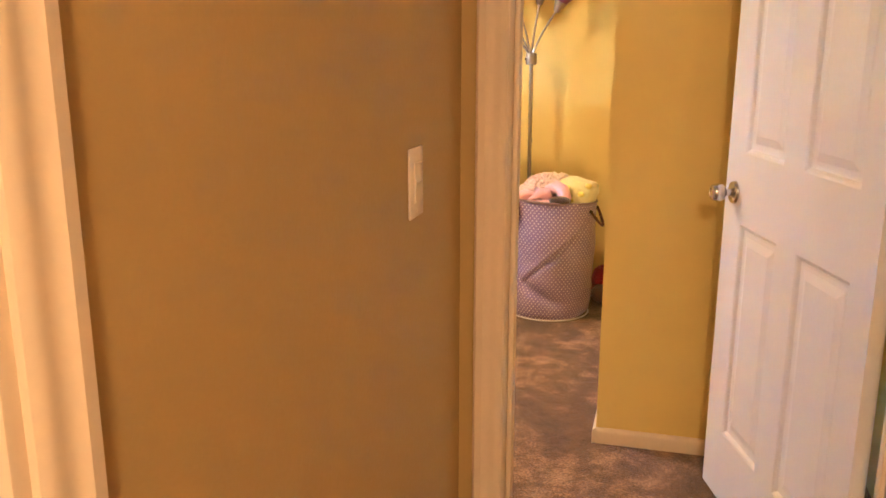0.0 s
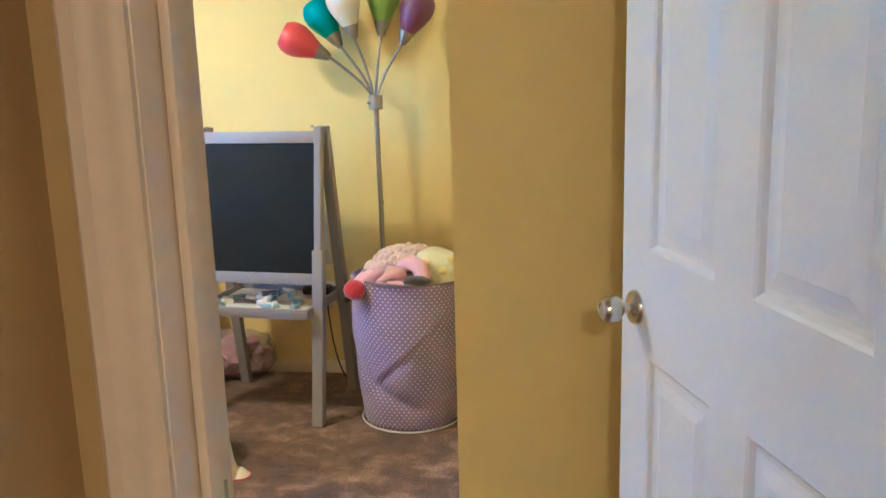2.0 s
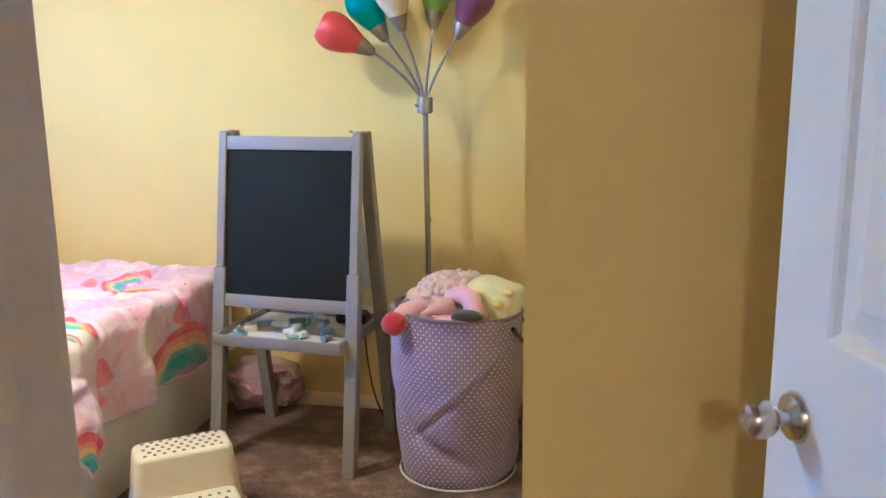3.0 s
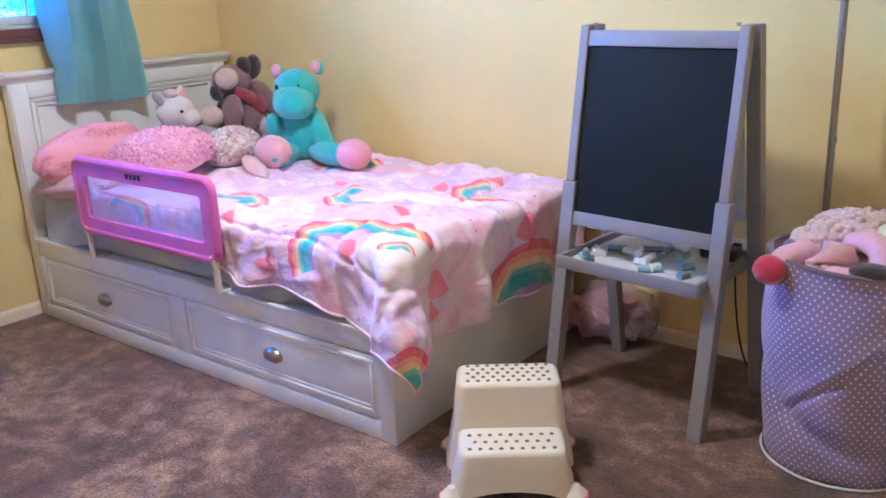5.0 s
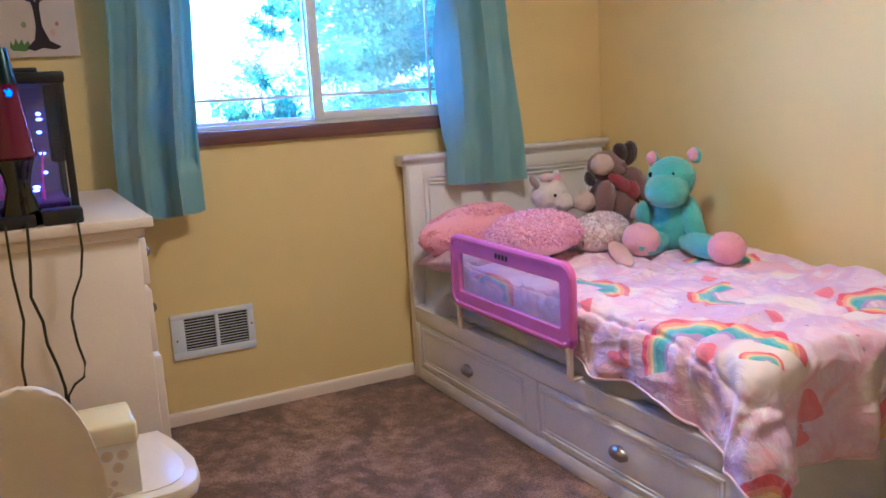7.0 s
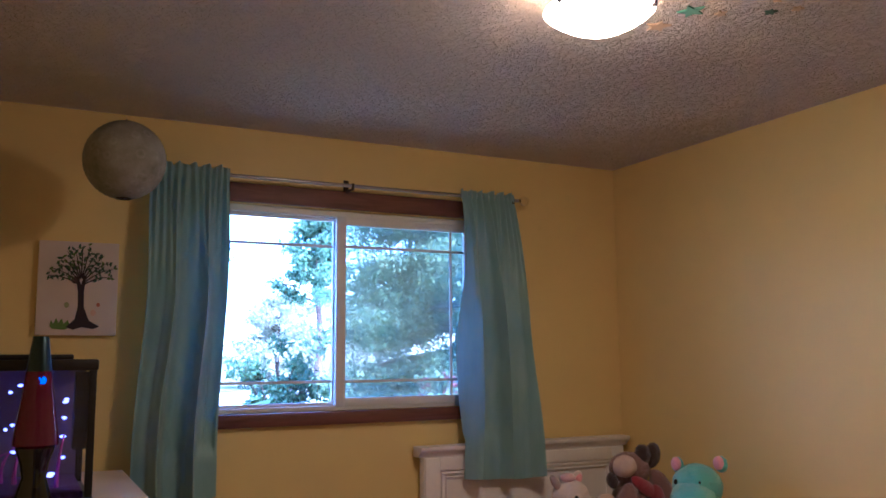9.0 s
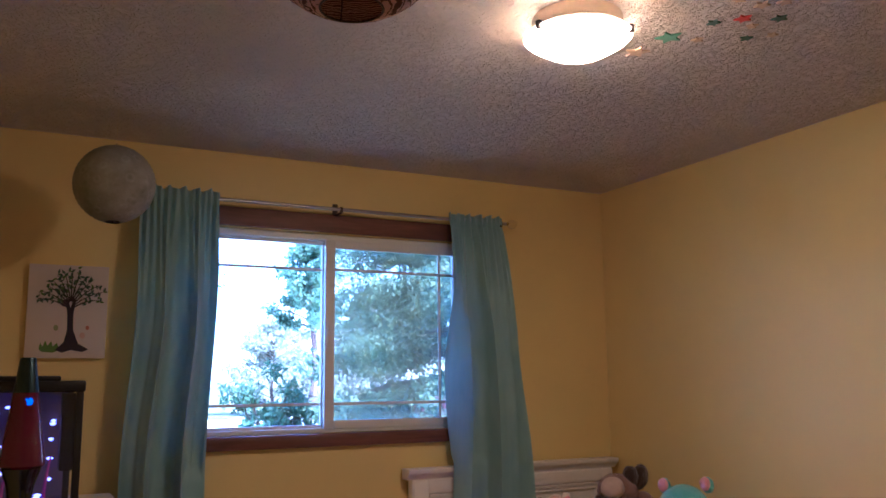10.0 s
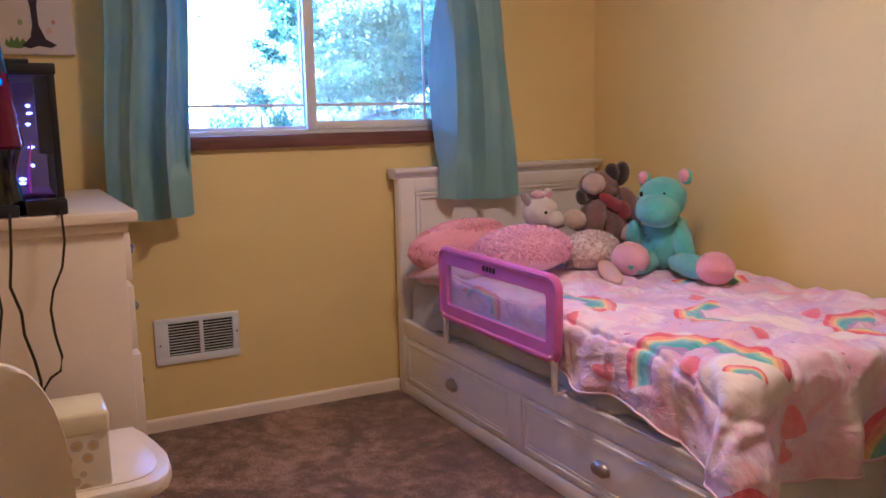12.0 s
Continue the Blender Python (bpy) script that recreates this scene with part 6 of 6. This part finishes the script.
gf = gl.math("ADD", gl.math("MULTIPLY", gl.math("SUBTRACT", gz.outputs[2], TOPZ + 0.178), 4.72), gl.math("MULTIPLY", gl.math("SUBTRACT", gl.noise(gl.coords(), 26, 3), 0.5), 0.3))
LAVA = gl.done(gl.ramp(gf, [(0.0, lin(90, 14, 50)), (0.4, lin(126, 18, 82)), (0.62, lin(96, 22, 116)), (0.8, lin(24, 56, 130)), (1.0, lin(14, 44, 80))]), 0.08)
part("globe", lathe([(0.0475, 0.178), (0.058, 0.185), (0.057, 0.196), (0.030, 0.390), (0, 0.390)], 36, m), LAVA, lv, "glass globe of dark red wax in blue liquid", True)
part("lit_bubble", blob((-2.934, 1.750, TOPZ + 0.350), (0.015, 0.017, 0.022), (0, 0, 0), 0.2), glow("blue_liquid", (0.02, 0.20, 1.0), 0.10, (0.01, 0.03, 0.10, 1)), lv, "lit blue bubble", True)
part("cap", lathe([(0.0325, 0.378), (0.0205, 0.468), (0.019, 0.472), (0, 0.472)], 36, m), surface("teal_cap", (44, 60, 66), 0.3, 0.1, 8, 100, 0, 0.001, 0.8), lv, "dark metal cap", True)

pw = thing("power_strip", pose(-2.885, 1.80, TOPZ), "black power adapter box with cords on the dresser", "power strip")
part("box", box(-2.935, -2.862, 1.79, 1.892, TOPZ, TOPZ + 0.042, 0.006), BLACK, pw, "", True)
part("second_box", box(-2.93, -2.865, 1.60, 1.775, TOPZ, TOPZ + 0.03, 0.005), BLACK, pw, "", True)
xc = DX + 0.045
part("cord", sweep([(-2.868, 1.872, TOPZ + 0.012), (xc, 1.872, TOPZ + 0.004), (xc + 0.005, 1.873, 0.95), (xc, 1.862, 0.88), (xc, 1.835, 0.82), (xc, 1.825, 0.77), (xc, 1.83, 0.70), (xc, 1.842, 0.64), (xc, 1.835, 0.60), (xc, 1.81, 0.585), (xc, 1.79, 0.555), (xc, 1.787, 0.40), (xc, 1.787, 0.1)], 0.0035, 6), BLACK, pw, "", True)
part("cord", sweep([(-2.87, 1.75, TOPZ + 0.012), (xc, 1.75, TOPZ + 0.004), (xc + 0.004, 1.745, 0.93), (xc, 1.735, 0.84), (xc, 1.755, 0.77), (xc, 1.757, 0.71), (xc, 1.775, 0.64), (xc, 1.785, 0.58), (xc, 1.78, 0.42), (xc, 1.78, 0.1)], 0.004, 6), BLACK, pw, "", True)
part("cord", sweep([(-2.87, 1.70, TOPZ + 0.012), (xc, 1.70, TOPZ + 0.004), (xc + 0.003, 1.70, 0.9), (xc, 1.71, 0.78), (xc, 1.69, 0.66), (xc, 1.70, 0.4), (xc, 1.70, 0.1)], 0.0035, 6), BLACK, pw, "", True)

# ---- low white stand with a curved side, a box on it, and a small chair ----
sx0, sx1, sz = -2.62, -2.22, 0.48
BOW = ((0.0, 1.955), (0.012, 1.988), (0.04, 2.012), (0.09, 2.028), (0.16, 2.03), (0.25, 2.018), (0.33, 2.002), (0.40, 1.985))
out = [(sx0, YD + 0.02), (sx1, YD + 0.02)] + [(sx1 - u, v) for u, v in BOW]
ns = thing("side_stand", pose((sx0 + sx1) / 2, 1.75, 0), "white plastic side stand with a bowed edge", "side table")
part("top", shaped(out, sz - 0.035, sz, "z", 0.006), PLASTIC_WHITE, ns, "", True)
inner = [(sx0 + 0.03, YD + 0.04), (sx1 - 0.03, YD + 0.04)] + [(sx1 - 0.03 - u * 0.86, v - 0.028) for u, v in BOW]
part("top_dish", shaped(inner, sz + 0.0005, sz + 0.003, "z", 0.001), PLASTIC_WHITE, ns, "", True)
part("body", shaped([(x - 0.006 if x > -2.4 else x + 0.004, y - 0.006) for x, y in out], 0.0, 0.03, "z", 0.004), PLASTIC_WHITE, ns, "", True)
part("front_post", box(sx1 - 0.045, sx1 - 0.008, 1.905, 1.955, 0.03, sz - 0.035, 0.008), PLASTIC_WHITE, ns, "", True)
part("rear_post", box(sx0 + 0.01, sx0 + 0.05, 1.93, 1.985, 0.03, sz - 0.035, 0.008), PLASTIC_WHITE, ns, "", True)
part("side_wall", box(sx0 + 0.05, sx1 - 0.05, 1.955, 1.975, 0.03, sz - 0.035, 0.004), PLASTIC_WHITE, ns, "", True)
part("front_post", box(sx1 - 0.045, sx1 - 0.008, YD + 0.03, YD + 0.07, 0.03, sz - 0.035, 0.008), PLASTIC_WHITE, ns, "", True)
# dark block added to give the stand's open front its shade
part("opening_block", box(sx0 + 0.06, sx1 - 0.03, YD + 0.08, 1.895, 0.035, sz - 0.05, 0.01), fabric("dark_opening_cloth", (46, 42, 52), 0.2), ns, "dark block filling the shaded opening", True)


def dotted_paper():
    n = Nodes("dotted_tissue_box")
    v = n.add("ShaderNodeTexVoronoi")
    n.put(v.inputs["Vector"], n.coords())
    v.inputs["Scale"].default_value = 26
    ringm = n.ramp(v.outputs["Distance"], [(0.0, lin(206, 176, 120)), (0.22, lin(206, 190, 160)), (0.34, lin(236, 226, 196))], "CONSTANT")
    return n.done(ringm, 0.5)


tb = thing("tissue_pack", pose(-2.33, 1.80, sz + 0.003), "cream tissue pack with dotted sides on the stand", "box")
b = box(-2.40, -2.255, 1.79, 1.897, sz + 0.003, sz + 0.125, 0.005, seg=2)
part("pack", b, dotted_paper(), tb, "", True)
b = box(-2.405, -2.25, 1.786, 1.901, sz + 0.118, sz + 0.168, 0.009, seg=3)
for v in b.verts:
    v.co += Vector((0, 0, 0.012 * noise.noise(v.co * 14)))
nf = Nodes("clear_wrap")
part("wrap", b, nf.done(lin(238, 226, 176), 0.12), tb, "glossy plastic wrap", True)

chr_ = thing("child_chair", pose(-1.93, 1.70, 0), "white plastic child's chair with an oval back", "chair")
oval = [(1.692 + 0.118 * math.copysign(abs(math.cos(a)) ** 0.85, math.cos(a)), 0.58 + 0.285 * math.copysign(abs(math.sin(a)) ** 0.85, math.sin(a))) for a in (2 * math.pi * i / 56 for i in range(56))]
part("backrest", shaped(oval, -1.935, -1.915, "x", 0.007), PLASTIC_WHITE, chr_, "", True)
part("seat", box(-2.15, -1.92, 1.59, 1.80, 0.295, 0.318, 0.01), PLASTIC_WHITE, chr_, "", True)
for x in (-2.135, -1.94):
    for y in (1.605, 1.782):
        part("leg", box(x - 0.012, x + 0.012, y - 0.012, y + 0.012, 0, 0.30, 0.004), PLASTIC_WHITE, chr_, "", True)

# ---- canvas picture of a tree ----
pc = thing("canvas_picture", pose(XW + 0.015, 1.885, 1.52), "square canvas print of a leafy tree with owls", "picture")
py0, py1, pz0, pz1 = 1.742, 2.022, 1.515, 1.868
part("canvas", box(XW + 0.001, XW + 0.028, py0, py1, pz0, pz1, 0.003), fabric("canvas_cloth", (214, 202, 192), 0.05, 700), pc, "", True)
xp = XW + 0.0285
INK = surface("navy_ink", (44, 36, 58), 0.7)
trunk = [(1.845, 1.545), (1.875, 1.575), (1.884, 1.62), (1.882, 1.68), (1.872, 1.735), (1.880, 1.738), (1.892, 1.705), (1.902, 1.742), (1.910, 1.738), (1.903, 1.68), (1.905, 1.62), (1.925, 1.57), (1.962, 1.548), (1.94, 1.538), (1.90, 1.545), (1.87, 1.535)]
part("painted_trunk", shaped(trunk, xp, xp + 0.0012, "x"), INK, pc, "dark painted trunk", True, smooth=0)
rnd = random.Random(21)
LEAFINK = [surface("leaf_ink_a", (58, 92, 92), 0.7), surface("leaf_ink_b", (92, 118, 74), 0.7)]
tips = []
for k in range(13):
    a = radians(12 + 156 * k / 12)
    L = 0.104 + 0.008 * math.sin(a) + rnd.uniform(-0.014, 0.012)
    p0 = Vector((xp + 0.0012, 1.892 + 0.01 * math.cos(a), 1.70 + 0.03 * abs(math.sin(a))))
    p1 = p0 + Vector((0, math.cos(a) * L, math.sin(a) * L * 0.95 + 0.01))
    mid = (p0 + p1) / 2 + Vector((0, 0, 0.018))
    part("painted_branch", sweep(arc(p0, p1, mid, 7), [0.0028 - 0.0003 * i for i in range(7)], 5), INK, pc, "", True)
    tips += [arc(p0, p1, mid, 7)[i] for i in (2, 3, 4, 5, 6)]
for i, p in enumerate(tips):
    for s in (-1, 1):
        a = rnd.uniform(0, 6.28)
        c = p + Vector((0, rnd.uniform(-0.010, 0.010), rnd.uniform(-0.010, 0.012)))
        o = [(c.y + 0.012 * math.cos(a), c.z + 0.012 * math.sin(a)), (c.y - 0.0045 * math.sin(a), c.z + 0.0045 * math.cos(a)), (c.y - 0.008 * math.cos(a), c.z - 0.008 * math.sin(a)), (c.y + 0.0045 * math.sin(a), c.z - 0.0045 * math.cos(a))]
        part("painted_leaf", shaped(o, xp + 0.001, xp + 0.0018 + 0.0002 * (i % 4), "x"), LEAFINK[rnd.random() > 0.7], pc, "", True, smooth=0)
grass = [(1.790, 1.548), (1.795, 1.572), (1.803, 1.556), (1.812, 1.58), (1.820, 1.560), (1.832, 1.578), (1.838, 1.558), (1.852, 1.572), (1.862, 1.545), (1.84, 1.535), (1.80, 1.538)]
part("painted_grass", shaped(grass, xp, xp + 0.001, "x"), surface("grass_ink", (96, 128, 54), 0.7), pc, "green painted grass", True, smooth=0)
for (y, z, r), rgb in zip(((1.868, 1.722, 0.013), (1.93, 1.735, 0.013), (1.845, 1.628, 0.011), (1.938, 1.60, 0.012), (1.955, 1.63, 0.008)), ((90, 70, 84), (206, 186, 172), (150, 160, 120), (214, 178, 160), (190, 120, 104))):
    o = [(y + r * 0.8 * math.cos(2 * math.pi * i / 14), z + r * math.sin(2 * math.pi * i / 14)) for i in range(14)]
    part("painted_owl", shaped(o, xp, xp + 0.0022, "x"), surface("owl_ink_%d" % rgb[0], rgb, 0.7), pc, "small painted owl shape", True, smooth=0)

# ---- hanging paper lanterns ----


def ribbed(r, z_open):
    prof = []
    a0 = math.asin(z_open)
    n = 44
    for i in range(n + 1):
        a = -a0 + (2 * a0) * i / n
        k = r * (1 + (0.006 if i % 2 else -0.004))
        prof.append((k * math.cos(a), k * math.sin(a)))
    back = [(c * 0.985, z) for c, z in prof[::-1]]
    return prof + back + [prof[0]]


def lantern(name, c, r, material, label, opened):
    t = thing(name, pose(*c), label, "paper lantern")
    paper = part("paper_globe", lathe(ribbed(r, opened), 48), material, t)
    h = r * opened
    w = math.sqrt(r * r - h * h)
    for s in (-1, 1):
        part("wire_ring", sweep([(w * math.cos(a), w * math.sin(a), s * h) for a in (2 * math.pi * i / 28 for i in range(28))], 0.0018, 5, closed=True), BRONZE, t)
    wb = sweep([(-w, 0, -h), (-w * 0.9, 0, -h + 0.02), (-w * 0.9, 0, h)], 0.0014, 5)
    sweep([(w, 0, -h), (w * 0.9, 0, -h + 0.02), (w * 0.9, 0, h)], 0.0014, 5, wb)
    sweep([(-w * 0.9, 0, h), (0, 0, h + 0.012), (w * 0.9, 0, h)], 0.0014, 5, wb)
    part("wire_frame", wb, BRONZE, t)
    part("string", rod((0, 0, h + 0.01), (0, 0, H - c[2] - 0.001), 0.0006, seg=6), PLASTIC_WHITE, t)
    return t


lantern("striped_lantern", (-1.43, 2.105, 2.078), 0.152, striped_paper(), "round paper lantern with brown animal stripes", 0.955)
lantern("moon_lantern", (-3.42, 1.985, 2.098), 0.135, moon_paper(), "grey round paper lantern printed like the moon", 0.985)

# ---- foam stars on the ceiling ----


def star(x, y, r, rgb, a0, tilt):
    pts = [(x + (r if i % 2 == 0 else r * 0.42) * math.cos(a0 + i * math.pi / 5), y + (r if i % 2 == 0 else r * 0.42) * math.sin(a0 + i * math.pi / 5)) for i in range(10)]
    b = shaped(pts, H - 0.006, H - 0.0005, "z", 0.001)
    return b


STARS = {"green": surface("green_foam", (112, 168, 140), 0.7, 0.1), "red": surface("red_foam", (214, 84, 64), 0.7, 0.1), "cream": surface("cream_foam", (214, 190, 150), 0.7, 0.1), "dark green": surface("dark_green_foam", (78, 110, 96), 0.7, 0.1)}
for x, y, r, col, a in ((-2.133, 3.342, 0.042, "green", 0.3), (-2.26, 3.33, 0.040, "cream", 0.9), (-1.945, 3.44, 0.026, "red", 0.2), (-1.775, 3.30, 0.028, "red", 0.6), (-2.0, 3.385, 0.022, "dark green", 1.0),
                        (-1.90, 3.53, 0.024, "dark green", 0.1), (-2.04, 3.55, 0.020, "dark green", 0.7), (-1.86, 3.34, 0.022, "cream", 0.4), (-1.86, 3.42, 0.024, "cream", 1.1), (-1.82, 3.46, 0.022, "cream", 0.2),
                        (-1.97, 3.50, 0.018, "cream", 0.5), (-1.99, 3.60, 0.018, "cream", 0.9), (-2.11, 3.43, 0.02, "cream", 0.3), (-1.78, 3.25, 0.02, "cream", 0.8)):
    single("foam_star", star(x, y, r, None, a, 0), STARS[col], col + " foam star stuck to the ceiling", "star", group="foam stars on the ceiling", smooth=0)

# ---- outdoors ----
GZ = -0.3


def ground_material():
    n = Nodes("garden_ground")
    c = n.coords()
    col = n.ramp(n.noise(c, 0.5, 6, 0.65), [(0.35, lin(70, 84, 46)), (0.55, lin(120, 116, 78)), (0.7, lin(96, 104, 60))])
    n.bump(n.noise(c, 12, 5), 0.8, 0.05)
    return n.done(col, 0.95)


single("ground", box(-900, 60, -500, 500, GZ - 0.5, GZ), ground_material(), "garden ground outside the window", "ground", "structure", smooth=0)
single("driveway", box(-46, -19, -6, 40, GZ + 0.004, GZ + 0.03), surface("pale_concrete", (206, 206, 204), 0.9, 0.12, 0.6, 12, 0.3, 0.01), "sunlit pale concrete driveway", "driveway", "structure", smooth=0)

BARK = surface("bark", (92, 74, 60), 0.95, 0.35, 6, 30, 0.9, 0.03)


def leaf_cloud(centres, per, size, seed, stretch=(1, 1, 1)):
    """Small bent leaves scattered round clump centres (centre, radius)."""
    rng = np.random.default_rng(seed)
    vs, fs = [], []
    for c, r in centres:
        n = rng.normal(size=(per, 3))
        n /= np.linalg.norm(n, axis=1)[:, None]
        p = np.array(c) + n * np.array(stretch) * r * rng.uniform(0.35, 1.05, (per, 1))
        a = rng.normal(size=(per, 3))
        a /= np.linalg.norm(a, axis=1)[:, None]
        b2 = np.cross(a, n)
        b2 /= np.linalg.norm(b2, axis=1)[:, None] + 1e-9
        s = size * rng.uniform(0.6, 1.4, (per, 1))
        base = len(vs) * 4
        for q in zip(p - a * s, p + b2 * s * 0.4, p + a * s, p - b2 * s * 0.4):
            fs.append(tuple(range(len(vs), len(vs) + 4)))
            vs.extend(q)
    me = bpy.data.meshes.new("crown")
    me.from_pydata([tuple(v) for v in vs], [], fs)
    return me


def tree(x, y, h, spread, first, clumps, per, size, material, seed, label, conifer=False):
    rnd = random.Random(seed)
    t = thing("tree", pose(x, y, GZ), label, "tree", "trees outside the window")
    pts = [(0.12 * h * 0.1 * math.sin(i * 1.3 + seed), 0.1 * math.cos(i + seed), h * 0.92 * i / 8) for i in range(9)]
    wood_ = sweep(pts, [max(0.02, 0.024 * h * (1 - i / 8.6)) for i in range(9)], 10)
    centres = []
    for k in range(clumps):
        f = first + (1 - first) * (k + rnd.random()) / clumps
        a = rnd.uniform(0, 6.283)
        reach = spread * ((1.08 - f) if conifer else math.sin(math.pi * min(1, 0.25 + 0.75 * f)) ** 0.6) * rnd.uniform(0.45, 1.0)
        z0 = h * 0.92 * f
        i = min(7, int(f * 8))
        p0 = Vector(pts[i]).lerp(Vector(pts[i + 1]), f * 8 - i) if f < 1 else Vector(pts[8])
        p1 = p0 + Vector((math.cos(a) * reach, math.sin(a) * reach, (-0.12 if conifer else 0.35) * reach + rnd.uniform(-0.2, 0.2)))
        if k % 2 == 0:
            sweep(arc(p0, p1, (p0 + p1) / 2 + Vector((0, 0, 0.15 * reach)), 6), [0.05 * (1 - j / 6.5) * h / 8 for j in range(6)], 5, wood_)
        for q in (0.55, 0.8, 1.0):
            centres.append((tuple(p0.lerp(p1, q)), spread * 0.16 * rnd.uniform(0.7, 1.3)))
    part("trunk", wood_, BARK, t, "rough brown bark")
    me = leaf_cloud(centres, per, size, seed, (1, 1, 0.55 if conifer else 0.8))
    me.materials.append(material)
    ob = new("crown", me)
    ob.parent = t
    tagged(ob, "", "", "", "stuff")
    return t


# light end raised: sun flecks are put into the conifer's leaf colour
NEEDLE = leaf_material("conifer_leaf", (0.05, 0.10, 0.045, 1), (0.32, 0.40, 0.18, 1))
# leaf colour made very pale, sunshine painted into the far foliage
BRIGHT = leaf_material("sun_tinted_leaf", (0.22, 0.25, 0.15, 1), (0.50, 0.48, 0.34, 1))
SHRUB = leaf_material("shrub_leaf", (0.06, 0.12, 0.06, 1), (0.14, 0.22, 0.10, 1))
tree(-15.0, 9.5, 13.0, 3.2, 0.02, 220, 300, 0.052, NEEDLE, 4, "tall shaggy grey-green conifer outside the window", True)
tree(-20.5, 12.7, 17.0, 4.6, 0.02, 170, 150, 0.105, NEEDLE, 7, "tall dark conifer behind the first one", True)
tree(-13.5, 11.2, 8.5, 2.6, 0.03, 100, 110, 0.09, SHRUB, 11, "bushy green tree beside the conifer")
tree(-47.0, 20.0, 6.5, 3.6, 0.05, 70, 80, 0.11, BRIGHT, 15, "leafy tree coloured pale for sunlight across the driveway")
tree(-40.0, 14.7, 9.5, 2.7, 0.46, 60, 46, 0.13, SHRUB, 23, "leafy tree with a high crown beyond the driveway")
tree(-27.0, 5.4, 9.0, 3.0, 0.34, 18, 34, 0.08, SHRUB, 27, "thin branching tree with sparse leaves")
tree(-50.0, 15.5, 5.6, 3.6, 0.05, 60, 80, 0.11, BRIGHT, 19, "leafy tree coloured pale for sunlight beside the driveway")


def bush(x, y, r, h, material, seed, label, size=0.07, per=120):
    rnd = random.Random(seed)
    t = thing("bush", pose(x, y, GZ), label, "bush", "bushes outside the window")
    st = bmesh.new()
    centres = []
    for k in range(26):
        a, q = rnd.uniform(0, 6.283), rnd.random() ** 0.5
        c = Vector((math.cos(a) * r * q, math.sin(a) * r * q, h * rnd.uniform(0.25, 1.0) * (1 - 0.3 * q)))
        sweep(arc((0, 0, 0), c, (c.x * 0.3, c.y * 0.3, c.z * 0.7), 5), [0.03 * (1 - j / 6) for j in range(5)], 5, st)
        centres.append((tuple(c), r * 0.3 * rnd.uniform(0.7, 1.3)))
    part("stems", st, BARK, t)
    me = leaf_cloud(centres, per, size, seed)
    me.materials.append(material)
    ob = new("foliage", me)
    ob.parent = t
    tagged(ob, "", "", "", "stuff")


bush(-17.5, 6.4, 0.9, 2.2, SHRUB, 31, "dark green leafy shrub by the driveway")
bush(-44.0, 16.5, 2.2, 3.6, BRIGHT, 33, "shrub coloured pale for sunlight across the driveway", 0.1)
bush(-8.4, 3.55, 0.4, 1.5, SHRUB, 37, "broad-leaved green shrub near the window", 0.11, 50)
bush(-13.2, 8.35, 0.6, 1.9, leaf_material("rose_petal", (0.35, 0.05, 0.10, 1), (0.55, 0.16, 0.22, 1)), 41, "bush of red flowers under the conifer", 0.06)
